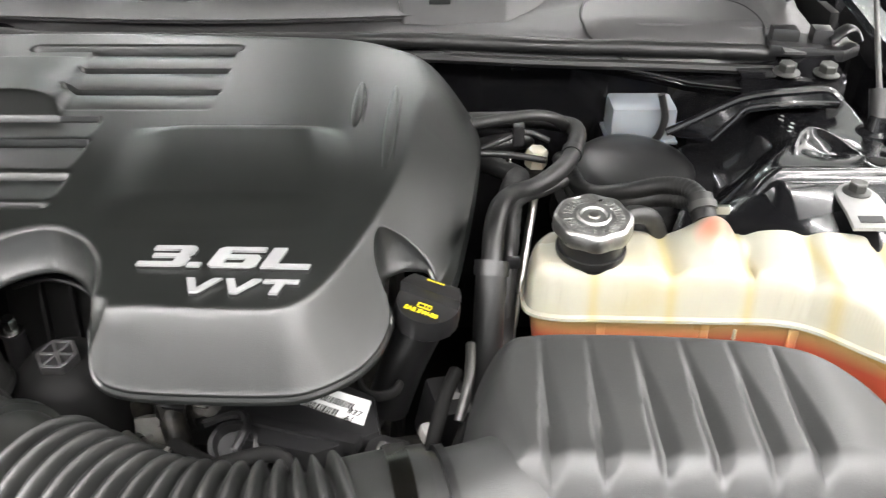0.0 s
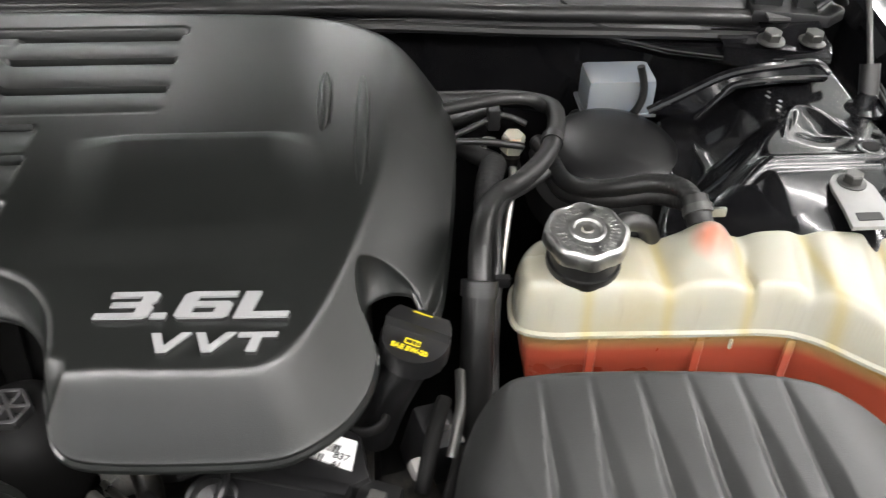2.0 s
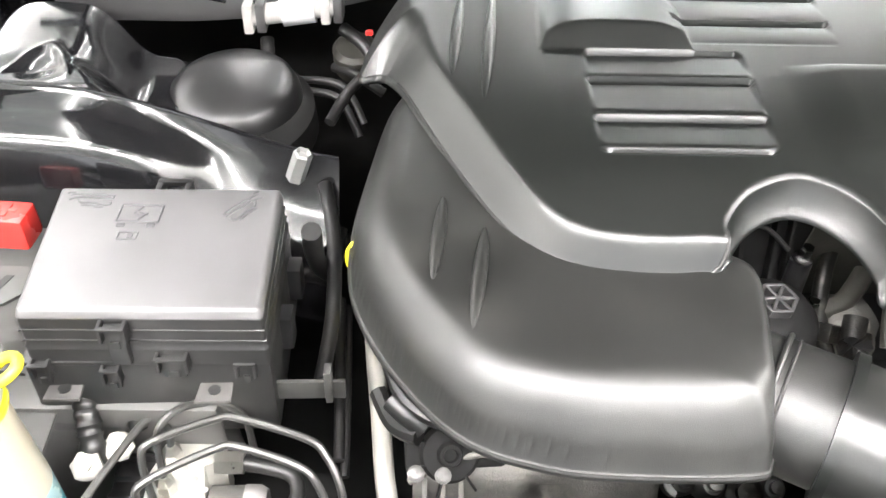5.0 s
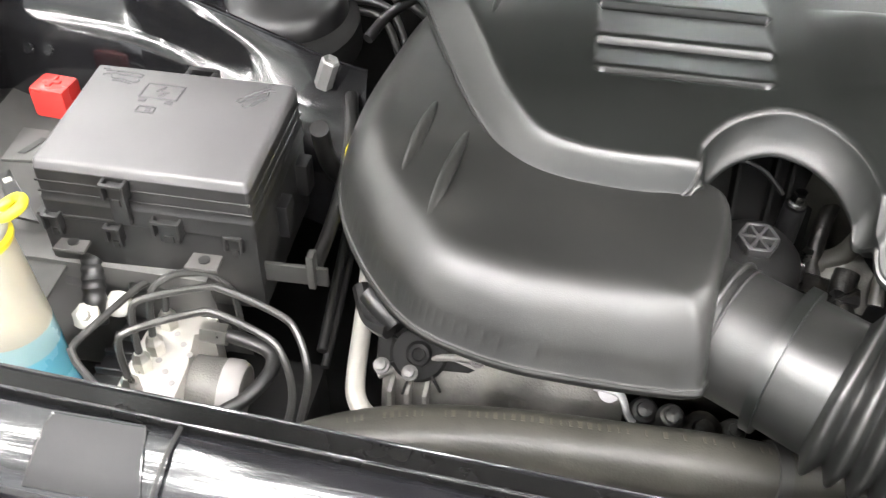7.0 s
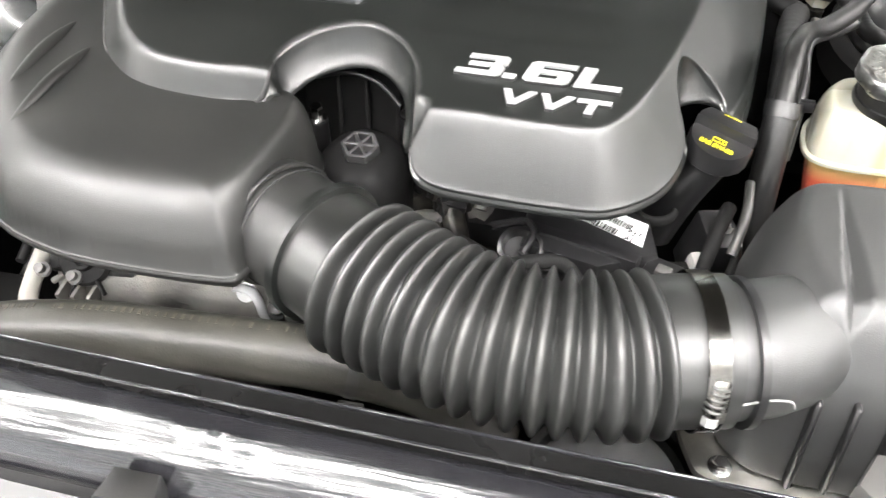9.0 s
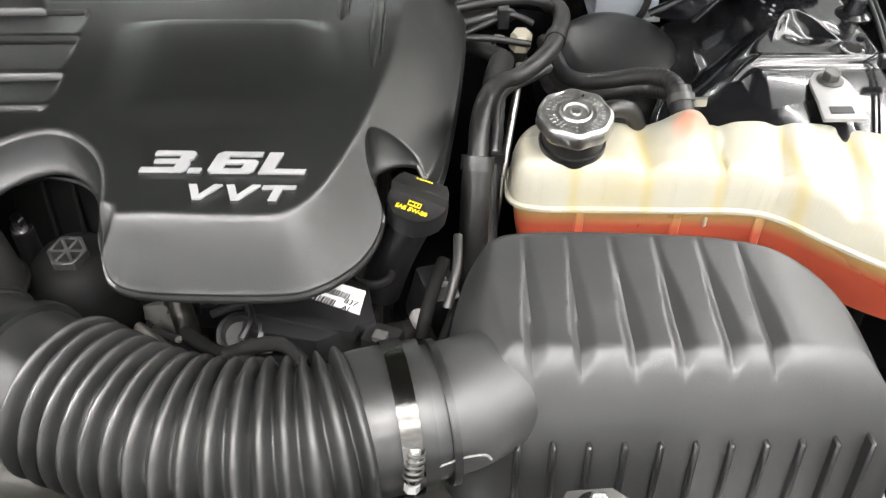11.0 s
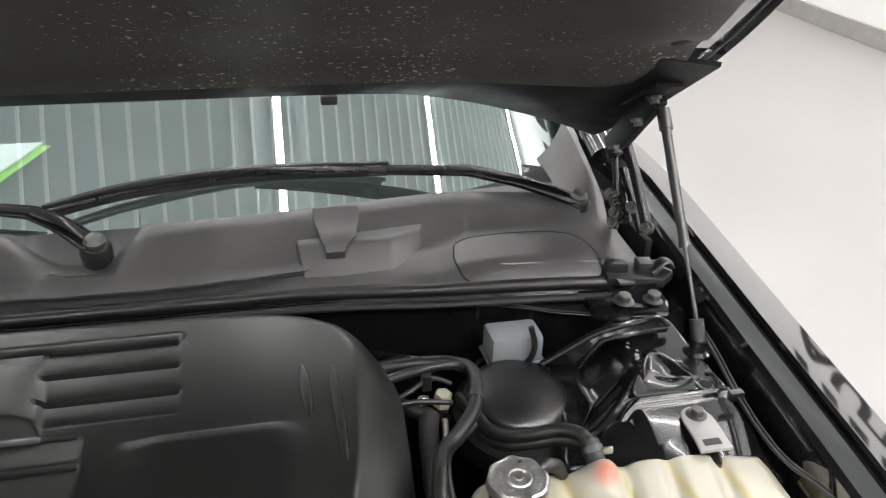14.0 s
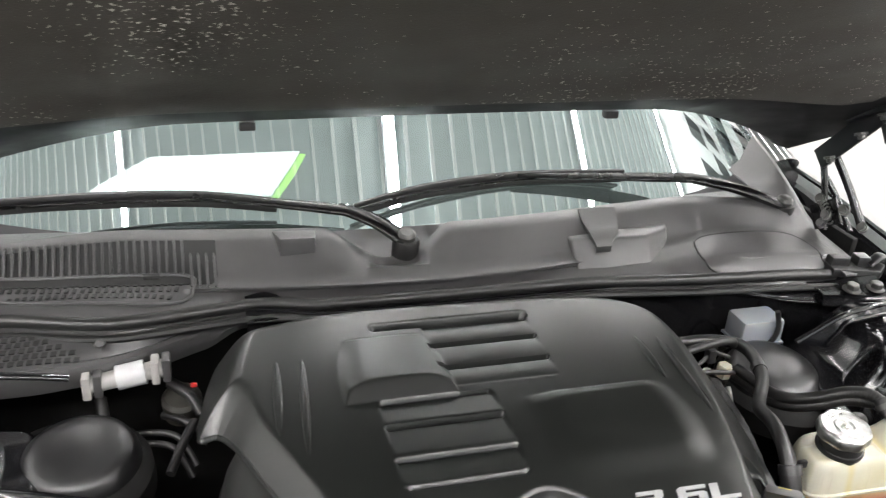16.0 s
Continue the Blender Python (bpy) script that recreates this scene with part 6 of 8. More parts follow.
    prism("side_plate", [(-0.934, 0.513), (-0.929, 0.524), (-0.868, 0.463), (-0.893, 0.466)], 0.828, 0.831, PLASTIC, br, "black side plate with a square hole", bevel=0.001)
    box("plate_hole", (0.007, 0.007, 0.001), (-0.9215, 0.508, 0.8314), PIPE, br, "pale square hole", bevel=0, turn=(0, 0, -45))
    red = thing("jump_terminal", (-0.93, 0.622, 0.84), "red plastic cover of the jump-start terminal", "terminal cover")
    box("cover", (0.036, 0.030, 0.032), (-0.931, 0.621, 0.8445), RED, red, bevel=0.004, turn=(0, 0, -4))
    box("plus_bar", (0.018, 0.005, 0.003), (-0.932, 0.622, 0.8605), RED, red, bevel=0.001, turn=(0, 0, -4))
    box("plus_bar", (0.005, 0.018, 0.003), (-0.932, 0.622, 0.8608), RED, red, bevel=0.001, turn=(0, 0, -4))


build_cover()
build_intake()
build_airbox()
build_tank()
build_fuse_box()


# ---- things in the bay, right of the cover ----
def build_hoses():
    h = thing("heater_hose", (0.08, 0.68, 0.86), "black rubber heater hose bending behind the coolant tank", "hose", "engine bay hoses")
    tube("hose", [(0.039, 0.582, 0.903), (0.042, 0.61, 0.924), (0.049, 0.64, 0.928), (0.064, 0.685, 0.914), (0.088, 0.718, 0.904), (0.118, 0.757, 0.905), (0.134, 0.80, 0.908), (0.139, 0.838, 0.905), (0.128, 0.862, 0.90), (0.09, 0.872, 0.90), (0.01, 0.87, 0.90)], 0.0088, RUBBER, h, "smooth curved hose", seg=16)
    tube("sleeve", [(0.036, 0.535, 0.79), (0.036, 0.555, 0.855), (0.039, 0.583, 0.906)], 0.0125, RUBBER, h, "thicker lower sleeve", seg=18)
    tube("clamp", [(0.0385, 0.578, 0.899), (0.0395, 0.585, 0.909)], 0.0142, PLASTIC, h, "black spring clamp", smooth=False, seg=18)
    box("clamp_ear", (0.012, 0.006, 0.010), (0.056, 0.584, 0.908), PLASTIC, h, bevel=0.002)
    tube("clamp", [(0.1265, 0.776, 0.906), (0.129, 0.786, 0.907)], 0.0104, PLASTIC, h, smooth=False, seg=16)
    h2 = thing("heater_hose", (0.06, 0.62, 0.86), "thin black twin hose beside the heater hose", "hose", "engine bay hoses")
    tube("hose", [(0.050, 0.575, 0.86), (0.054, 0.60, 0.905), (0.058, 0.645, 0.918), (0.072, 0.69, 0.906), (0.095, 0.722, 0.896), (0.118, 0.748, 0.893)], 0.005, RUBBER, h2)
    p = thing("steel_line", (0.08, 0.73, 0.8), "thin bright steel line running down beside the engine", "pipe")
    tube("line", [(0.095, 0.795, 0.868), (0.092, 0.776, 0.852), (0.071, 0.695, 0.772), (0.06, 0.65, 0.73)], 0.0042, STEEL, p)
    n = thing("line_fitting", (0.095, 0.812, 0.87), "pale zinc hex fitting on a black block", "fitting")
    lathe("hex", [(0.0115, 0), (0.0115, 0.016), (0.0095, 0.019), (0, 0.019)], (0.096, 0.814, 0.876), (0.05, -0.1, 1), NECK, n, seg=6, smooth=False)
    lathe("stem", [(0.008, -0.022), (0.0095, -0.004), (0.0095, 0.001), (0, 0.001)], (0.095, 0.812, 0.872), (0.05, -0.2, 1), GREASE, n, seg=18)
    box("block", (0.030, 0.03, 0.018), (0.092, 0.82, 0.85), GREASE, n, bevel=0.004)
    tube("hook", [(0.080, 0.822, 0.882), (0.070, 0.82, 0.884), (0.068, 0.812, 0.874), (0.074, 0.806, 0.868), (0.084, 0.808, 0.870)], 0.004, STEEL, n, "bent bright clip", flat=0.6)
    b = thing("wiring_sleeve", (0.06, 0.7, 0.84), "black braided wiring sleeve running down beside the engine", "cable")
    tube("sleeve", [(0.078, 0.805, 0.866), (0.068, 0.765, 0.868), (0.060, 0.705, 0.862), (0.053, 0.64, 0.836), (0.048, 0.58, 0.78)], lambda q: 0.0125 + 0.0004 * math.sin(q * 300), BRAID, b, seg=20, n=16)
    tube("branch", [(0.0, 0.835, 0.868), (0.04, 0.828, 0.872), (0.078, 0.805, 0.868)], 0.010, RUBBER, b, "smooth branch of the sleeve")
    t = thing("tank_hose", (0.17, 0.7, 0.9), "black ribbed hose from the coolant tank to the engine", "hose", "engine bay hoses")
    for k, dz in enumerate((0.0, -0.012)):
        tube("hose", [(0.219, 0.650, 0.928 + dz * 0.3), (0.212, 0.668, 0.929 + dz), (0.195, 0.685, 0.922 + dz), (0.169, 0.70, 0.908 + dz), (0.147, 0.72, 0.894 + dz), (0.134, 0.75, 0.884 + dz), (0.128, 0.79, 0.882 + dz), (0.122, 0.82, 0.88 + dz)], lambda q: 0.0082 + 0.00035 * math.sin(q * 260), RUBBER, t, seg=14, n=14)
    tube("end", [(0.2205, 0.632, 0.917), (0.219, 0.652, 0.930)], 0.0105, RUBBER, t, "smooth hose end", smooth=False, seg=18)
    tube("clamp", [(0.2203, 0.640, 0.922), (0.2198, 0.646, 0.926)], 0.0122, DARKPIPE, t, "spring clamp", smooth=False, seg=18)
    box("clamp_ear", (0.012, 0.004, 0.008), (0.236, 0.640, 0.924), STEEL, t, bevel=0.001)
    v = thing("vacuum_line", (0.06, 0.85, 0.92), "black vacuum line with plastic clip at the rear of the engine", "hose", "engine bay hoses")
    tube("line", [(0.0, 0.815, 0.915), (0.05, 0.822, 0.922), (0.09, 0.826, 0.926), (0.115, 0.832, 0.92), (0.128, 0.845, 0.905)], 0.006, RUBBER, v)
    tube("wire", [(0.0, 0.80, 0.885), (0.05, 0.812, 0.90), (0.085, 0.83, 0.905), (0.11, 0.825, 0.898)], 0.003, RUBBER, v)
    tube("wire", [(0.0, 0.79, 0.90), (0.06, 0.80, 0.895), (0.105, 0.80, 0.888)], 0.0035, RUBBER, v)
    box("clip", (0.012, 0.014, 0.022), (0.078, 0.826, 0.905), PLASTIC, v, bevel=0.002)
    back = thing("rear_hose", (0.08, 0.92, 0.88), "thick black hose across the firewall", "hose", "engine bay hoses")
    tube("hose", [(-0.06, 0.985, 0.79), (0.04, 1.0, 0.80), (0.11, 1.02, 0.808), (0.168, 1.040, 0.812)], 0.0135, RUBBER, back, seg=18)
    plug = thing("sensor_plug", (0.172, 1.03, 0.812), "dark grey square electrical connector", "connector")
    box("body", (0.030, 0.024, 0.034), (0.174, 1.036, 0.816), BOXSIDE, plug, bevel=0.006)
    box("latch", (0.014, 0.008, 0.014), (0.174, 1.022, 0.818), SKIRTING, plug, bevel=0.003)
    for k in range(3):
        box("rib", (0.022, 0.003, 0.002), (0.174, 1.023, 0.806 + 0.009 * k), COWL, plug, bevel=0)
    res = thing("brake_reservoir", (0.23, 0.96, 0.83), "pale bluish-white brake fluid reservoir under the cowl", "reservoir")
    box("upper", (0.074, 0.05, 0.044), (0.226, 0.930, 0.876), RESERVOIR, res, bevel=0.007)
    box("lower", (0.060, 0.04, 0.04), (0.228, 0.932, 0.838), RESERVOIR, res, bevel=0.006)
    box("flange", (0.080, 0.054, 0.004), (0.226, 0.930, 0.857), RESERVOIR, res, bevel=0.001)
    tube("strap", [(0.240, 0.902, 0.917), (0.247, 0.900, 0.89), (0.243, 0.900, 0.868), (0.232, 0.905, 0.850)], 0.0042, RUBBER, res, "black strap")
    tube("pipe", [(0.20, 0.94, 0.83), (0.21, 0.92, 0.822), (0.24, 0.905, 0.825), (0.262, 0.90, 0.845)], 0.0045, RUBBER, res)
    master = thing("master_cylinder", (0.22, 0.95, 0.79), "dark cast brake master cylinder under the reservoir", "master cylinder")
    tube("body", [(0.235, 1.08, 0.81), (0.23, 0.98, 0.805), (0.225, 0.91, 0.80)], 0.02, ALU, master, smooth=False, seg=18)
    for y in (0.93, 0.97):
        tube("brake_line", [(0.215, y, 0.815), (0.19, y - 0.01, 0.83), (0.175, y - 0.02, 0.80), (0.17, y - 0.02, 0.72)], 0.003, DARKPIPE, master)
    ed = thing("tower_flange", (0.32, 0.86, 0.92), "rolled black sheet edges above the strut tower", "body flange")
    tube("edge", [(0.234, 0.841, 0.900), (0.262, 0.842, 0.914), (0.300, 0.843, 0.934), (0.324, 0.845, 0.940), (0.36, 0.850, 0.942), (0.40, 0.858, 0.940), (0.415, 0.852, 0.930)], 0.0042, APRON, ed, seg=8)
    tube("edge", [(0.278, 0.826, 0.898), (0.300, 0.831, 0.920), (0.314, 0.834, 0.931), (0.36, 0.838, 0.934), (0.41, 0.846, 0.930)], 0.003, APRON, ed, seg=8)
    rows = [[(0.240, 0.842, 0.899), (0.300, 0.843, 0.933), (0.324, 0.845, 0.939), (0.36, 0.850, 0.941), (0.41, 0.858, 0.939)], [(0.280, 0.828, 0.896), (0.302, 0.832, 0.918), (0.316, 0.835, 0.929), (0.36, 0.838, 0.932), (0.41, 0.846, 0.928)]]
    v_, f_ = sheet(rows, 0.003)
    # same paint as the edges, darkened here to stand for shade
    from_data("rolled_top", v_, f_, APRONDIM, ed, "rounded top between the two edges")
    rows = [[(0.300, 0.843, 0.933), (0.324, 0.845, 0.939), (0.36, 0.850, 0.941), (0.41, 0.858, 0.939)], [(0.312, 0.89, 0.905), (0.33, 0.895, 0.908), (0.36, 0.893, 0.91), (0.41, 0.893, 0.91)]]
    v_, f_ = sheet(rows, 0.003)
    from_data("gusset", v_, f_, APRON, ed)
    cb = thing("release_cable", (0.42, 0.68, 0.92), "black cable clipped along the apron edge", "cable")
    for dx, w in ((0.0, 0.0021), (0.0055, 0.0015)):
        tube("cable", [(0.452 + dx, 0.830, 0.93), (0.440 + dx, 0.77, 0.931), (0.425 + dx, 0.70, 0.930), (0.420 + dx, 0.64, 0.924), (0.424 + dx, 0.59, 0.918), (0.452 + dx, 0.52, 0.908), (0.455 + dx, 0.40, 0.89)], w, RUBBER, cb, seg=8)
    box("clip", (0.018, 0.010, 0.012), (0.423, 0.695, 0.930), PLASTIC, cb, bevel=0.002)
    hl = thing("wheel_arch_bulge", (0.33, 0.64, 0.86), "round black stamped bulge behind the coolant tank", "body panel")
    lathe("bulge", [(0.085, -0.06), (0.082, -0.02), (0.072, -0.004), (0.055, 0.002), (0.0, 0.004)], (0.315, 0.655, 0.895), (-0.1, -0.1, 1), APRON, hl, seg=40)


def build_filler():
    f = thing("oil_filler", (-0.03, 0.52, 0.83), "black oil filler neck with a yellow-printed cap", "oil filler")
    ax = Vector((0.10, -0.12, 1.0)).normalized()
    c = Vector((-0.0125, 0.5275, 0.897))
    tube("neck", [(-0.045, 0.535, 0.80), (-0.032, 0.533, 0.845), tuple(c + ax * 0.002)], 0.0175, PLASTIC, f, seg=24)
    cap = lathe("cap", [(0.0228, -0.004), (0.0245, -0.002), (0.0245, 0.011), (0.0235, 0.0155), (0.0, 0.0158)], c, ax, PLASTIC, f, "black oil cap", seg=40, wobble=lambda a, r, h: r * (1 + (0.018 * math.cos(24 * a) if r > 0.024 else 0)))
    M = frame_of(ax).to_4x4() @ pose(0, 0, 0, 0, 0, -22)
    M.translation = c
    # raised half of the grip
    half = [(0.0238 * math.cos(a), 0.0238 * math.sin(a)) for a in list(np.linspace(math.radians(4), math.radians(40), 5)) + list(np.linspace(math.radians(140), math.radians(176), 5))]
    prism("grip", half, 0.0150, 0.0245, PLASTIC, cap, "broad raised finger grip", bevel=0.0018, matrix=M)
    M2 = M @ pose(-0.0135, -0.0150, 0.0162)
    v, fc = lettering("SAE 5W-20", 0.0054, 0.0006, M2, 0.0, 0.0002, 1.02)
    from_data("print", v, fc, YELLOW, cap, "yellow SAE 5W-20 print", smooth=False)
    for x, y, w, h in ((-0.0035, 0.0005, 0.006, 0.0009), (0.0035, 0.0005, 0.006, 0.0009), (-0.0035, -0.0048, 0.006, 0.0009), (0.0035, -0.0048, 0.006, 0.0009), (-0.0068, -0.002, 0.0009, 0.006), (0.0068, -0.002, 0.0009, 0.006), (0.0, -0.002, 0.0009, 0.006), (0.0036, -0.002, 0.0012, 0.003)):
        bm = box_bm((w * 0.75, h * 0.75, 0.0006), (x * 0.75, y * 0.75 - 0.0055, 0.0164), 0, None, 1)
        bmesh.ops.transform(bm, matrix=M, verts=bm.verts)
        part("pictogram", bm, YELLOW, cap, smooth=False)
    for k in range(6):
        bm = box_bm((0.0016, 0.0010, 0.0005), (-0.006 + 0.0024 * k, 0.0125, 0.0248), 0, None, 1)
        bmesh.ops.transform(bm, matrix=M, verts=bm.verts)
        part("print_mark", bm, YELLOW, cap, smooth=False)
    tube("eyelet", [(-0.066, 0.522, 0.838), (-0.060, 0.510, 0.836), (-0.048, 0.506, 0.836), (-0.036, 0.511, 0.838), (-0.032, 0.524, 0.842)], 0.0032, BLACKBAY, f, "moulded ring at the neck's foot", flat=1.6)
    m = thing("coil_module", (-0.09, 0.48, 0.81), "dark grey moulded module with a white barcode label", "module")
    prism("body", [(-0.15, 0.505), (-0.10, 0.528), (-0.052, 0.50), (-0.045, 0.462), (-0.09, 0.44), (-0.15, 0.455)], 0.79, 0.843, PLASTIC, m, bevel=0.005)
    prism("rib", [(-0.150, 0.470), (-0.062, 0.446), (-0.058, 0.456), (-0.146, 0.480)], 0.835, 0.846, PLASTIC, m, bevel=0.003)
    tube("bracket_edge", [(-0.175, 0.470, 0.842), (-0.150, 0.476, 0.846), (-0.142, 0.462, 0.846), (-0.148, 0.446, 0.840)], 0.0035, PLASTIC, m, "bent bracket edge", seg=8)
    lathe("socket", [(0.017, -0.01), (0.018, 0.004), (0.0145, 0.006), (0.012, -0.004), (0, -0.004)], (-0.150, 0.452, 0.838), (0.1, -0.5, 1), PLASTIC, m, "round plug socket", seg=24)
    box("plug", (0.030, 0.022, 0.026), (-0.040, 0.452, 0.825), PLASTIC, m, "square plug", bevel=0.004, turn=(0, 0, -20))
    box("plug_latch", (0.012, 0.010, 0.006), (-0.041, 0.447, 0.840), PANGREY, m, bevel=0.002, turn=(0, 0, -20))
    box("bolt_pad", (0.010, 0.010, 0.006), (-0.128, 0.440, 0.838), ZINC, m, "small bright stud", bevel=0.002)
    lab = [(-0.112, 0.492), (-0.092, 0.507), (-0.054, 0.491), (-0.058, 0.467)]
    prism("label", lab, 0.8425, 0.8455, PAPER, m, "white barcode label", bevel=0.0005)
    base = pose(-0.1020, 0.4925, 0.8459, 0, 0, -24)
    rng = random.Random(4)
    for row, (y, n) in enumerate(((-0.004, 18), (0.0065, 22))):
        x = 0.002
        for k in range(n):
            w = rng.choice((0.0005, 0.0008, 0.0012))
            bm = box_bm((w, 0.0065, 0.0003), (x, y, 0.0), 0, None, 1)
            bmesh.ops.transform(bm, matrix=base, verts=bm.verts)
            part("barcode_bar", bm, INK, m, smooth=False)
            x += w + rng.choice((0.0005, 0.0009))
    for body, dx, dy in (("837", 0.034, -0.001), ("AJ", 0.035, -0.0085)):
        v, fc = lettering(body, 0.0078, 0.0003, base @ pose(dx, dy, 0.0002), 0, 0.0001)
        from_data("print", v, fc, INK, m, f"printed {body}", smooth=False)


def build_engine():
    e = thing("engine_block", (-0.3, 0.65, 0.5), "dark dusty engine castings below the plastic cover", "engine")
    box("block", (0.50, 0.42, 0.34), (-0.30, 0.74, 0.62), GREASE, e, bevel=0.02)
    box("front_case", (0.52, 0.10, 0.30), (-0.30, 0.53, 0.62), GREASE, e, bevel=0.02)
    for x in (-0.16, -0.45):
        box("valve_cover", (0.16, 0.40, 0.06), (x, 0.72, 0.765), PLASTIC, e, "black valve cover", bevel=0.015)
    # lit aluminium casting below the resonator
    rng = random.Random(9)
    rows = []
    for i, x in enumerate(np.linspace(-0.575, -0.37, 28)):
        row = []
        for j, (y, z) in enumerate(((0.50, 0.755), (0.475, 0.748), (0.458, 0.74), (0.448, 0.722), (0.440, 0.70), (0.436, 0.66), (0.44, 0.60))):
            n = noise.noise(Vector((x * 30, y * 30, z * 30))) * 0.006
            hole = 0.024 * math.exp(-(((x + 0.46) / 0.022) ** 2 + ((z - 0.705) / 0.012) ** 2) ** 2)
            row.append((x, y + hole + n * 0.6, z + n * (j < 4)))
        rows.append(row)
    v, f = sheet(rows, 0.006)
    from_data("casting", v, f, ALU, e, "rough grey aluminium casting", angle=60)
    tube("casting_edge", [(-0.578, 0.445, 0.722), (-0.55, 0.452, 0.738), (-0.52, 0.455, 0.747), (-0.49, 0.452, 0.752), (-0.475, 0.455, 0.762), (-0.45, 0.46, 0.765)], 0.0032, ALU, e, "machined flange edge")
    for x in (-0.565, -0.55, -0.535):
        box("fin", (0.004, 0.02, 0.05), (x, 0.437, 0.70), ALU, e, bevel=0.001)
    lathe("pulley", [(0.024, -0.02), (0.025, 0.0), (0.022, 0.003), (0.011, 0.004), (0.009, 0.009), (0.006, 0.009), (0.005, 0.006), (0, 0.006)], (-0.545, 0.456, 0.746), (0.1, -0.75, 0.65), BLACKBAY, e, "black idler cover", seg=32)
    A = frame_of((0.1, -0.75, 0.65)).to_4x4()
    A.translation = (-0.545, 0.456, 0.746)
    for k in range(7):
        bm = box_bm((0.016, 0.0022, 0.006), (0.030, 0, 0.0), 0.0006, None, 1)
        bmesh.ops.transform(bm, matrix=A @ pose(0, 0, 0, 0, 0, 51 * k), verts=bm.verts)
        part("cover_rib", bm, BLACKBAY, e)
    box("cover_back", (0.095, 0.010, 0.050), (-0.535, 0.470, 0.748), BLACKBAY, e, "black plate behind the idler cover", bevel=0.004, turn=(-40, 0, 4))
    tube("sensor_plug", [(-0.592, 0.480, 0.785), (-0.578, 0.468, 0.780), (-0.566, 0.462, 0.772)], 0.0105, RUBBER, e, "black sensor plug", seg=10)
    for x, y, z in ((-0.572, 0.432, 0.752), (-0.550, 0.440, 0.738), (-0.494, 0.450, 0.756), (-0.556, 0.470, 0.788)):
        lathe("bolt_head", [(0.007, -0.004), (0.007, 0.0), (0.0045, 0.001), (0.0045, 0.007), (0, 0.008)], (x, y, z), (0, -0.5, 0.8), ZINCDARK, e, seg=12)
    for pts, r in (([(-0.60, 0.52, 0.80), (-0.585, 0.48, 0.79), (-0.56, 0.46, 0.785), (-0.53, 0.455, 0.78)], 0.006), ([(-0.605, 0.50, 0.77), (-0.59, 0.47, 0.765), (-0.57, 0.455, 0.77)], 0.008), ([(-0.52, 0.47, 0.76), (-0.48, 0.47, 0.775), (-0.44, 0.48, 0.78)], 0.006)):
        tube("harness", pts, r, RUBBER, e, seg=8)
    lathe("crank_pulley", [(0.07, -0.02), (0.072, 0.0), (0.066, 0.004), (0.06, -0.004), (0.02, -0.004), (0.018, 0.004), (0, 0.004)], (-0.06, 0.33, 0.70), (0, -0.6, 0.8), RUBBER, e, "black ribbed pulley", seg=40)
    # filter housing in the arch
    o = thing("oil_filter_housing", (-0.292, 0.515, 0.80), "black oil filter housing with a hexagonal cap", "oil filter")
    lathe("housing", [(0.040, -0.07), (0.041, -0.02), (0.038, -0.006), (0.030, 0.004), (0.020, 0.009), (0.0, 0.010)], (-0.292, 0.516, 0.855), (0, -0.15, 1), BLACKBAY, o, "domed black cap", seg=40)
    for a in range(6):
        A = frame_of((0, -0.15, 1)).to_4x4()
        A.translation = (-0.292, 0.5145, 0.868)
        bm = box_bm((0.0135, 0.0028, 0.009), (0.0067, 0, 0), 0.0006, None, 1)
        bmesh.ops.transform(bm, matrix=A @ pose(0, 0, 0, 0, 0, 60 * a), verts=bm.verts)
        part("spoke", bm, COWL, o)
        bm = box_bm((0.003, 0.0155, 0.009), (0.0128, 0, 0), 0.0006, None, 1)
        bmesh.ops.transform(bm, matrix=A @ pose(0, 0, 0, 0, 0, 60 * a + 30), verts=bm.verts)
        part("hex_side", bm, COWL, o)
    posts = thing("manifold", (-0.29, 0.57, 0.80), "black plastic intake manifold inside the arch", "manifold")
    for x, y, z in ((-0.260, 0.559, 0.874), (-0.336, 0.540, 0.874), (-0.239, 0.556, 0.818)):
        lathe("post", [(0.010, -0.09), (0.009, -0.002), (0, -0.002)], (x, y, z), (0, 0, 1), PLASTIC, posts, seg=16)
        bolt((x, y, z), (0.05, -0.15, 1), 0.0058, 0.012, CHROME, label="bright flange bolt on a black manifold post", group="manifold bolts")
    box("wall", (0.13, 0.02, 0.12), (-0.30, 0.60, 0.86), BLACKBAY, posts, bevel=0.006, turn=(-15, 0, 0))
    for x in (-0.33, -0.305, -0.275, -0.262):
        box("rib", (0.004, 0.012, 0.10), (x, 0.586, 0.875), BLACKBAY, posts, bevel=0.001, turn=(-15, 0, 12 if x < -0.3 else 0))
    tube("wire", [(-0.345, 0.575, 0.89), (-0.315, 0.572, 0.90), (-0.29, 0.572, 0.893), (-0.27, 0.566, 0.876)], 0.0022, RUBBER, posts, seg=6)
    v, f = lathe_data([(0.0, 0.035), (0.02, 0.03), (0.03, 0.01), (0.034, -0.03), (0.03, -0.08)], (-0.205, 0.555, 0.79), (0, 0, 1), 24, lambda a, r, h: r * (1 + 0.25 * noise.noise(Vector((math.cos(a) * 2, math.sin(a) * 2, h * 40)))))
    from_data("casting", v, f, ALU, e, "rough lumpy casting in the arch", angle=70)
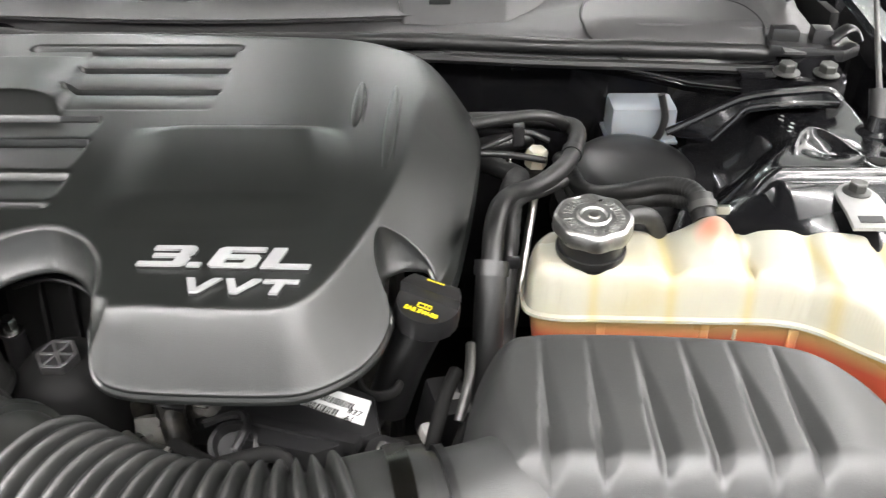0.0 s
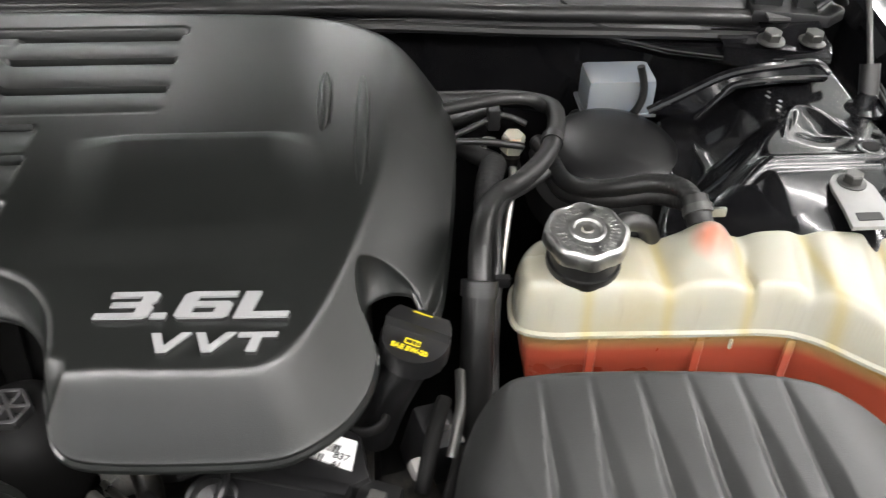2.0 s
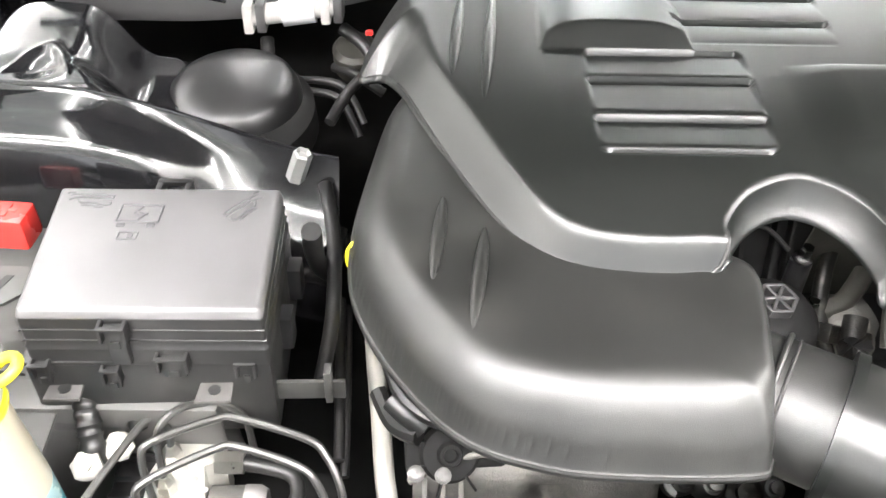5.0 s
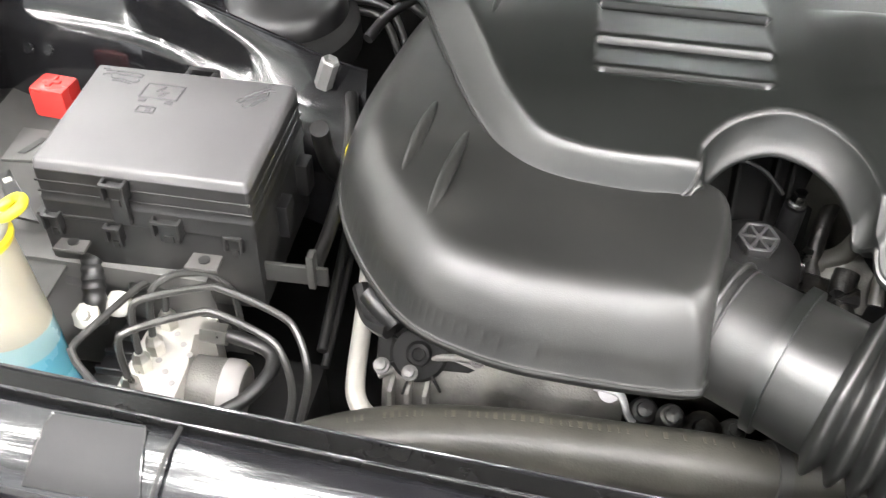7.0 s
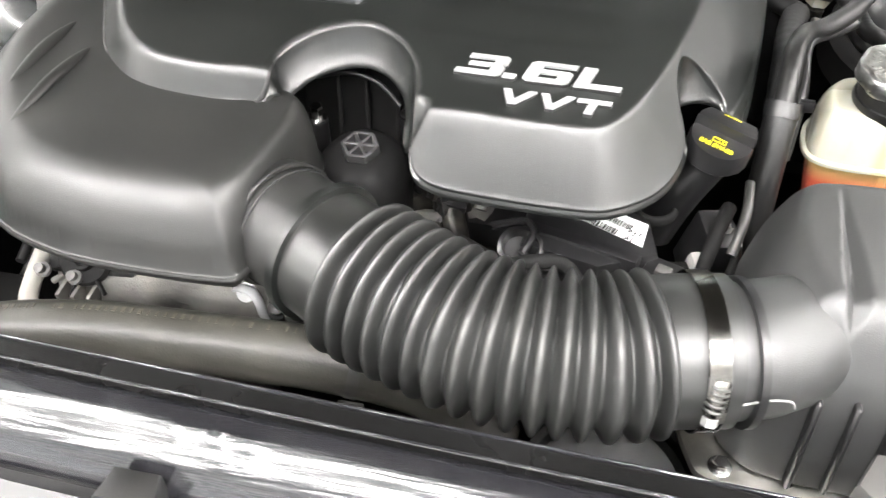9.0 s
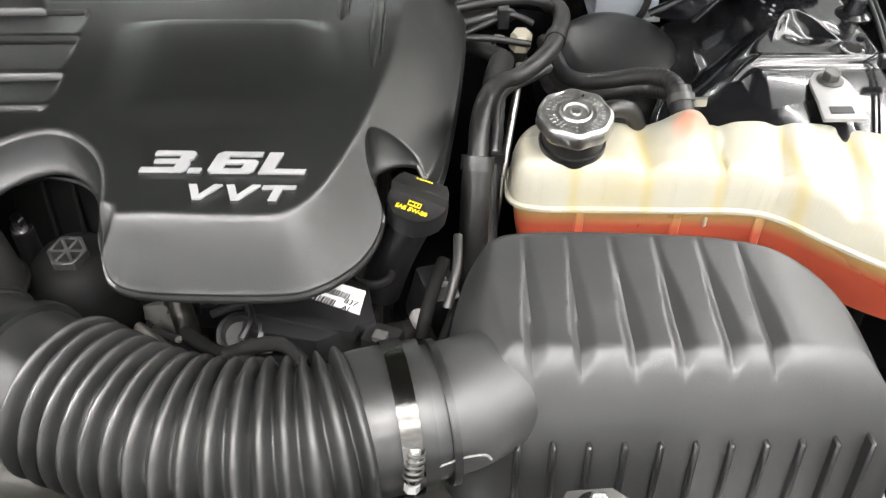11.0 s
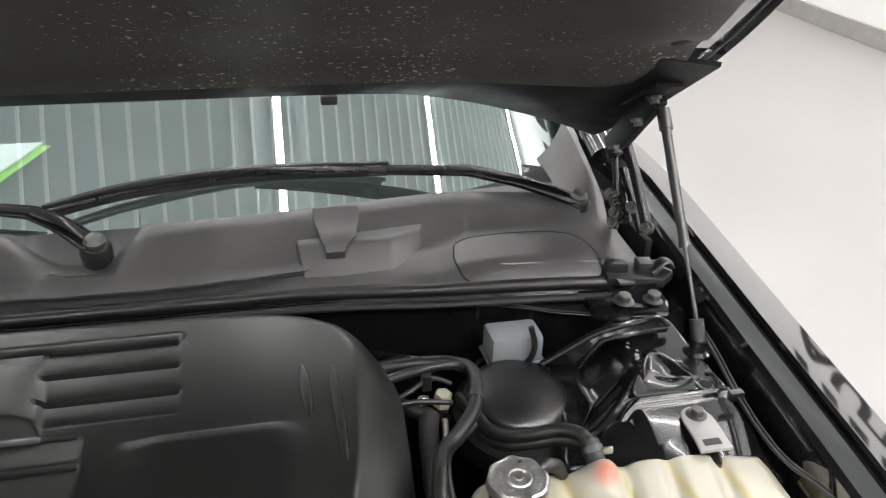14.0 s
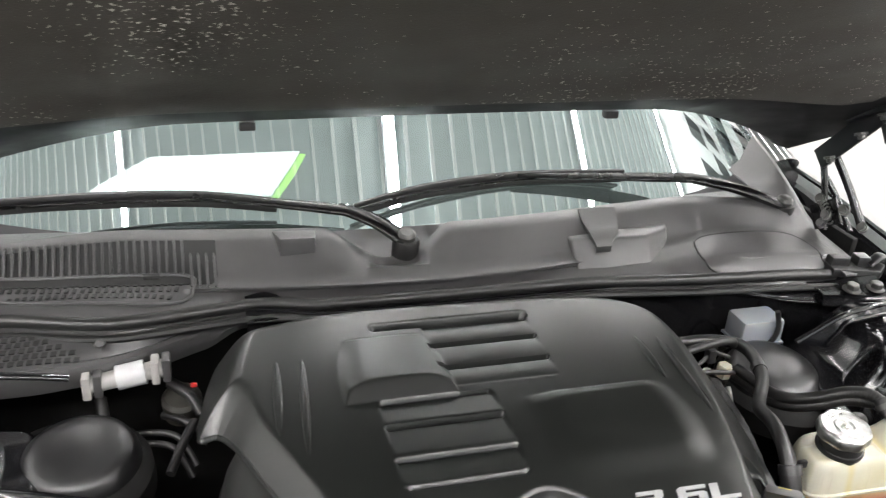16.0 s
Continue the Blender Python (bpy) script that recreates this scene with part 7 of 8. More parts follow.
    for i in range(14):
        x, y, z = -0.25 + 0.05 * rng.random(), 0.50 + 0.09 * rng.random(), 0.77 + 0.05 * rng.random()
        box("bracket_piece", (0.012 + 0.015 * rng.random(), 0.01 + 0.01 * rng.random(), 0.012 + 0.02 * rng.random()), (x, y, z), rng.choice((GREASE, PLASTIC, GREASE, ALU)), e, bevel=0.002, turn=(rng.uniform(-30, 30), rng.uniform(-30, 30), rng.uniform(-40, 40)))
    for pts, r, m in (([(-0.215, 0.60, 0.86), (-0.228, 0.575, 0.845), (-0.232, 0.550, 0.815), (-0.225, 0.52, 0.79)], 0.007, GREASE), ([(-0.19, 0.58, 0.84), (-0.21, 0.56, 0.825), (-0.235, 0.555, 0.815)], 0.009, HOSE), ([(-0.21, 0.535, 0.83), (-0.215, 0.515, 0.815), (-0.205, 0.49, 0.80), (-0.20, 0.46, 0.79)], 0.010, GREASE), ([(-0.17, 0.56, 0.85), (-0.185, 0.535, 0.84), (-0.19, 0.51, 0.82)], 0.006, HOSE), ([(-0.24, 0.50, 0.80), (-0.22, 0.475, 0.815), (-0.20, 0.455, 0.83)], 0.003, STEEL)):
        tube("arch_pipe", pts, r, m, e, seg=12)
    rows = [[(x, 0.605 - 0.25 * (z - 0.78) + 0.004 * noise.noise(Vector((x * 40, z * 40, 3))), z) for x in np.linspace(-0.25, -0.15, 12)] for z in np.linspace(0.74, 0.90, 12)]
    v, f = sheet(rows, 0.004)
    from_data("olive_casting", v, f, HOSE, e, "dull olive casting behind the arch", angle=60)
    # shadowed pieces between the cover and the bellows
    for x, y, z, s, m in ((-0.21, 0.44, 0.80, (0.07, 0.05, 0.04), PLASTIC), (-0.165, 0.425, 0.815, (0.05, 0.04, 0.03), GREASE), (-0.13, 0.43, 0.80, (0.06, 0.05, 0.05), PLASTIC), (-0.02, 0.47, 0.78, (0.04, 0.05, 0.06), GREASE), (0.0, 0.52, 0.80, (0.03, 0.04, 0.06), PLASTIC), (-0.012, 0.488, 0.812, (0.012, 0.016, 0.018), SKIRTING), (0.005, 0.435, 0.80, (0.03, 0.012, 0.02), SKIRTING), (0.008, 0.515, 0.835, (0.004, 0.014, 0.003), SKIRTING)):
        box("front_fitting", s, (x, y, z), m, e, bevel=0.005, turn=(10, 8, 20))
    for pts, r, m in (([(-0.20, 0.47, 0.82), (-0.17, 0.44, 0.835), (-0.12, 0.42, 0.835), (-0.08, 0.42, 0.825)], 0.006, BLACKBAY), ([(-0.23, 0.46, 0.84), (-0.20, 0.43, 0.845), (-0.185, 0.40, 0.84)], 0.0045, STEEL), ([(0.01, 0.53, 0.84), (0.0, 0.50, 0.835), (-0.01, 0.47, 0.81)], 0.006, BLACKBAY), ([(0.02, 0.50, 0.82), (0.012, 0.47, 0.825), (0.0, 0.44, 0.81)], 0.004, BLACKBAY), ([(0.022, 0.54, 0.86), (0.02, 0.51, 0.85), (0.012, 0.485, 0.83)], 0.004, DARKPIPE), ([(-0.16, 0.43, 0.84), (-0.12, 0.44, 0.842), (-0.10, 0.43, 0.83)], 0.006, BLACKBAY)):
        tube("front_hose", pts, r, m, e, seg=10)


def build_front_left():
    h = thing("radiator_hose", (-0.45, 0.36, 0.76), "thick dusty olive-grey radiator hose with printed marks", "hose", "engine bay hoses")
    pts = [(-0.70, 0.275, 0.735), (-0.63, 0.315, 0.757), (-0.56, 0.345, 0.768), (-0.48, 0.360, 0.771), (-0.38, 0.368, 0.768), (-0.28, 0.376, 0.76), (-0.20, 0.38, 0.735), (-0.15, 0.37, 0.69)]
    tube("hose", pts, 0.0255, HOSE, h, seg=32, n=8)
    P = spline(pts, 30, closed=False)
    rng = random.Random(2)
    up = Vector((0, 0.20, 0.98)).normalized()
    for i in range(55, 165, 2):
        if rng.random() < 0.25:
            continue
        p, q = Vector(P[i]), Vector(P[i + 1])
        d = (q - p).normalized()
        n = (up - d * up.dot(d)).normalized()
        M = Matrix((d, n.cross(d), n)).transposed().to_4x4()
        M.translation = p + n * 0.0256
        bm = box_bm((rng.choice((0.0011, 0.0018, 0.0030)), 0.0055 + 0.001 * rng.random(), 0.0004), (0, 0, 0), 0, None, 1)
        bmesh.ops.transform(bm, matrix=M, verts=bm.verts)
        part("print_mark", bm, HOSEMARK, h, smooth=False)
    tube("clamp", [(-0.272, 0.377, 0.759), (-0.262, 0.378, 0.757)], 0.0272, DARKPIPE, h, "spring hose clamp", smooth=False, seg=28)
    box("clamp_ear", (0.022, 0.006, 0.012), (-0.266, 0.352, 0.735), DARKPIPE, h, bevel=0.002)
    box("clamp_tip", (0.006, 0.006, 0.018), (-0.268, 0.347, 0.722), DARKPIPE, h, bevel=0.002)
    w = thing("white_pipe", (-0.59, 0.45, 0.72), "smooth white metal coolant pipe bent round the engine's corner", "pipe")
    tube("pipe", [(-0.622, 0.66, 0.775), (-0.614, 0.58, 0.755), (-0.604, 0.50, 0.735), (-0.597, 0.440, 0.722), (-0.590, 0.418, 0.717), (-0.575, 0.405, 0.715), (-0.545, 0.402, 0.718), (-0.50, 0.405, 0.722), (-0.46, 0.41, 0.725)], 0.0085, PIPE, w, seg=16)
    d = thing("dipstick", (-0.63, 0.575, 0.8), "yellow ring-pull dipstick handle beside the engine", "dipstick")
    ring = [(-0.620 + 0.011 * math.cos(a), 0.573 + 0.004 * math.sin(a), 0.855 + 0.013 * math.sin(a)) for a in np.linspace(-1.2, 4.4, 14)]
    tube("ring", ring, 0.0036, YELLOW, d, seg=10)
    tube("stem", [(-0.620, 0.573, 0.842), (-0.620, 0.58, 0.80), (-0.62, 0.60, 0.74)], 0.004, YELLOW, d, seg=10)
    g = thing("bright_clip", (-0.38, 0.445, 0.74), "bright metal clip on the engine front", "clip")
    tube("loop", [(-0.395, 0.447, 0.748), (-0.388, 0.443, 0.753), (-0.378, 0.441, 0.752), (-0.372, 0.438, 0.744), (-0.368, 0.434, 0.735), (-0.362, 0.432, 0.73)], 0.005, WHITE, g, flat=0.5)
    lathe("ring", [(0.007, 0), (0.009, 0.001), (0.009, 0.004), (0.0, 0.004)], (-0.385, 0.446, 0.745), (0, -0.6, 0.8), WHITE, g, seg=16)
    for x, y, z, r, m in ((-0.335, 0.43, 0.745, 0.011, DARKPIPE), (-0.31, 0.425, 0.74, 0.016, GREASE), (-0.355, 0.44, 0.735, 0.012, RUBBER), (-0.285, 0.43, 0.74, 0.01, DARKPIPE)):
        s = thing("sensor", (x, y, z), "small round sensor on the engine front", "sensor", "engine front sensors")
        lathe("body", [(r, -0.03), (r, 0.0), (r * 0.8, 0.004), (r * 0.55, 0.005), (r * 0.5, 0.010), (0, 0.011)], (x, y, z), (0, -0.5, 0.85), m, s, seg=18)
    # brake control block
    a = thing("brake_control_unit", (-0.76, 0.43, 0.65), "aluminium brake control block with steel lines and motor", "brake unit")
    prism("block", [(-0.790, 0.383), (-0.738, 0.383), (-0.740, 0.420), (-0.748, 0.456), (-0.733, 0.462), (-0.735, 0.480), (-0.782, 0.482), (-0.792, 0.45)], 0.655, 0.725, ALUBLOCK, a, bevel=0.002)
    lathe("motor", [(0.030, 0.0), (0.030, 0.040), (0.026, 0.046), (0.022, 0.0475), (0.0, 0.048)], (-0.742, 0.425, 0.69), (1, 0.05, -0.05), ALU, a, "round silver pump motor", seg=36)
    lathe("motor_band", [(0.0308, 0.028), (0.0308, 0.040), (0.027, 0.0462)], (-0.742, 0.425, 0.69), (1, 0.05, -0.05), SKIRTING, a, seg=36)
    box("controller", (0.035, 0.10, 0.06), (-0.810, 0.435, 0.675), PLASTIC, a, "finned black controller", bevel=0.004)
    for k in range(5):
        box("controller_fin", (0.03, 0.004, 0.01), (-0.810, 0.395 + 0.02 * k, 0.708), PLASTIC, a, bevel=0.001)
    for k in range(8):
        x, y = -0.782 + 0.034 * ((k * 37) % 10) / 10, 0.39 + 0.085 * k / 8
        lathe("port", [(0.0028, 0), (0.0028, 0.0006), (0, 0.0007)], (x + 0.012, y, 0.7252), (0, 0, 1), SKIRTING, a, seg=10)
    runs = ([(-0.774, 0.386, 0.742), (-0.779, 0.394, 0.786), (-0.716, 0.433, 0.788), (-0.650, 0.412, 0.784), (-0.634, 0.392, 0.745), (-0.642, 0.376, 0.715)],
            [(-0.776, 0.412, 0.742), (-0.784, 0.430, 0.786), (-0.721, 0.460, 0.788), (-0.646, 0.437, 0.784), (-0.626, 0.410, 0.755), (-0.632, 0.390, 0.715)],
            [(-0.773, 0.432, 0.742), (-0.776, 0.452, 0.786), (-0.745, 0.476, 0.788), (-0.712, 0.474, 0.775), (-0.708, 0.468, 0.715)],
            [(-0.774, 0.462, 0.742), (-0.776, 0.474, 0.768), (-0.790, 0.472, 0.770), (-0.821, 0.394, 0.765), (-0.818, 0.384, 0.764), (-0.772, 0.352, 0.755), (-0.765, 0.340, 0.73)])
    for run in runs:
        x, y = run[0][:2]
        lathe("union_nut", [(0.0085, 0.0), (0.0085, 0.013), (0.0065, 0.016), (0.0045, 0.020), (0, 0.020)], (x, y, 0.7245), (0, 0, 1), STEEL, a, "zinc union nut", seg=6, smooth=False)
        tube("brake_line", bent(run, 0.011), 0.0033, DARKPIPE, a, "bent steel brake line", seg=8, n=4)
    tube("side_nut", [(-0.735, 0.448, 0.741), (-0.712, 0.449, 0.740)], 0.0100, STEEL, a, "large zinc side nut", smooth=False, seg=6)
    tube("thick_line", bent([(-0.712, 0.449, 0.740), (-0.664, 0.440, 0.736), (-0.672, 0.402, 0.728), (-0.704, 0.374, 0.720), (-0.716, 0.358, 0.705)], 0.012), 0.0062, RUBBER, a, "sleeved thick line", seg=12, n=4)
    tube("front_nut", [(-0.742, 0.386, 0.705), (-0.722, 0.386, 0.705)], 0.0095, STEEL, a, smooth=False, seg=6)
    tube("front_line", [(-0.722, 0.386, 0.705), (-0.70, 0.388, 0.705), (-0.682, 0.385, 0.704), (-0.672, 0.375, 0.70), (-0.69, 0.362, 0.695), (-0.72, 0.355, 0.69)], 0.0045, DARKPIPE, a, seg=10)
    # shelf and clutter beneath the fuse box
    s = thing("bay_shelf", (-0.82, 0.45, 0.62), "dark grey inner panel below the fuse box with weld studs", "body panel")
    box("panel", (0.26, 0.03, 0.24), (-0.86, 0.505, 0.67), PANGREY, s, bevel=0.008, turn=(12, 0, 0))
    box("shelf", (0.14, 0.16, 0.01), (-0.87, 0.42, 0.60), BLACKBAY, s, bevel=0.003)
    box("side_box", (0.10, 0.14, 0.14), (-0.69, 0.42, 0.60), BLACKBAY, s, bevel=0.006)
    for x, y, z in ((-0.832, 0.436, 0.752), (-0.812, 0.455, 0.752)):
        lathe("stud_nut", [(0.012, 0), (0.012, 0.004), (0.008, 0.006), (0.005, 0.006), (0.0045, 0.012), (0, 0.012)], (x, y, z), (0.1, -0.6, 0.8), PIPE, s, "pale flanged nut", seg=14, wobble=lambda a, r, h: r * (1 + 0.08 * math.cos(6 * a)))
    for pts, r in (([(-0.845, 0.50, 0.80), (-0.838, 0.475, 0.785), (-0.832, 0.455, 0.765), (-0.828, 0.44, 0.74)], 0.010), ([(-0.815, 0.50, 0.80), (-0.806, 0.485, 0.78), (-0.80, 0.47, 0.755)], 0.008)):
        tube("conduit", pts, lambda q, r=r: r * (1 + 0.08 * math.sin(q * 160)), RUBBER, s, "ribbed conduit", seg=12, n=12)
    w = thing("washer_filler", (-0.866, 0.395, 0.6), "cream washer filler tube half full of blue fluid", "washer filler")
    lathe("meniscus", [(0.0333, 0.150), (0.0331, 0.172), (0.0, 0.172)], (-0.866, 0.393, 0.60), (-0.06, 0.04, 1), PALEBLUE, w, "paler edge of the washer fluid", seg=32)
    lathe("tube", [(0.033, 0.171), (0.031, 0.21), (0.0285, 0.262), (0.0, 0.262)], (-0.866, 0.393, 0.60), (-0.06, 0.04, 1), NECK, w, "cream translucent tube", seg=32)
    lathe("fluid", [(0.036, 0.0), (0.0336, 0.11), (0.0334, 0.1505), (0.0, 0.1505)], (-0.866, 0.393, 0.60), (-0.06, 0.04, 1), BLUE, w, "blue washer fluid behind the wall", seg=32)
    top = (-0.882, 0.4035, 0.862)
    lathe("neck_ring", [(0.030, -0.006), (0.0315, -0.003), (0.0315, 0.0), (0.028, 0.002)], top, (-0.06, 0.04, 1), YELLOW, w, "yellow neck ring", seg=32)
    cap = lathe("cap", [(0.0285, 0.0), (0.030, 0.003), (0.0295, 0.007), (0.027, 0.010), (0.018, 0.0115), (0.0, 0.012)], (-0.882, 0.404, 0.864), (-0.06, -0.08, 1), PIPE, w, "pale filler cap", seg=32)
    tube("handle", [(-0.868, 0.424, 0.874), (-0.858, 0.434, 0.880), (-0.848, 0.432, 0.884), (-0.844, 0.424, 0.884), (-0.850, 0.416, 0.880), (-0.860, 0.414, 0.876)], 0.0042, YELLOW, cap, "yellow pull loop", seg=10)
    for k in range(3):
        tube("cap_print", [(-0.894 + 0.006 * k, 0.396 + 0.003 * k, 0.8765), (-0.882 + 0.004 * k, 0.392 + 0.004 * k, 0.8765), (-0.870, 0.396 + 0.005 * k, 0.8765)], 0.0008, YELLOW, cap, seg=6, n=3)
    n = thing("strut_stud", (-0.690, 0.713, 0.83), "pale tall hex stud on the black apron edge", "stud")
    lathe("hex", [(0.0095, -0.018), (0.0095, 0.015), (0.0075, 0.017), (0.006, 0.012), (0, 0.012)], (-0.690, 0.713, 0.848), (0.35, -0.1, 1), ZINC, n, seg=6, smooth=False)
    # glossy stamped apron beside the fuse box
    ap = thing("inner_apron", (-0.85, 0.7, 0.8), "glossy black stamped inner apron with soft folds", "body panel")
    outer = ((0.004, -0.004), (0.0, 0.0), (-0.008, -0.010), (-0.022, -0.013), (-0.040, -0.015), (-0.054, -0.024), (-0.062, -0.045), (-0.066, -0.085), (-0.068, -0.15))
    inner = ((0.004, -0.006), (0.0, 0.0), (-0.004, -0.010), (-0.012, -0.024), (-0.022, -0.040), (-0.034, -0.056), (-0.050, -0.070), (-0.064, -0.090), (-0.070, -0.16))
    rows, edge = [], []
    for x in np.linspace(-1.03, -0.655, 60):
        a = MID - x
        q = float(smoothstep(0.60, 0.47, a))
        yr = 0.738 + 0.004 * math.sin((a - 0.38) * 24)
        zr = 0.916 - 0.078 * float(smoothstep(0.63, 0.36, a))
        swell = 0.012 * math.exp(-((a - 0.53) / 0.05) ** 2)
        rows.append([(x, yr + o[0] * (1 - q) + i[0] * q - swell * (0.3 if k > 3 else 0), zr + o[1] * (1 - q) + i[1] * q + swell * (k > 3)) for k, (o, i) in enumerate(zip(outer, inner))])
        edge.append((x, yr + 0.001, zr + 0.0005))
    v, f = sheet(rows[::-1], 0.003)
    from_data("panel", v, f, APRON, ap, angle=70)
    tube("edge", edge, 0.0022, APRON, ap, "rolled upper edge of the apron", seg=8, n=2)
    for x, y in ((-0.965, 0.676), (-0.985, 0.674)):
        lathe("spot_weld", [(0.006, 0), (0.005, 0.0015), (0, 0.001)], (x, y, 0.86), (0, -0.9, 0.4), APRON, ap, seg=14)
    # grey colour stands for light reflected in the glossy apron shelf
    rows = [[(x, y, 0.800 - 0.10 * (0.68 - y) + 0.05 * float(smoothstep(-1.0, -1.06, x))) for x in np.linspace(-1.07, -0.86, 9)] for y in np.linspace(0.40, 0.68, 10)]
    v, f = sheet(rows, 0.003)
    from_data("side_shelf", v, f, PANGREY, ap, "dark shelf beside the fuse box, its grey standing for reflections", angle=60)
    for pts, r in (([(-0.665, 0.60, 0.86), (-0.668, 0.63, 0.80), (-0.66, 0.66, 0.76), (-0.655, 0.70, 0.78)], 0.009), ([(-0.655, 0.52, 0.76), (-0.65, 0.58, 0.78), (-0.655, 0.66, 0.80), (-0.668, 0.72, 0.82)], 0.007), ([(-0.64, 0.48, 0.70), (-0.645, 0.56, 0.72), (-0.65, 0.64, 0.74)], 0.005), ([(-0.635, 0.47, 0.69), (-0.638, 0.55, 0.71), (-0.643, 0.64, 0.73)], 0.004), ([(-0.67, 0.80, 0.84), (-0.655, 0.84, 0.85), (-0.64, 0.90, 0.84)], 0.006)):
        c = thing("loom", pts[0], "dark cable loom beside the fuse box", "cable", "left bay looms")
        tube("sleeve", pts, r, RUBBER, c, seg=10)


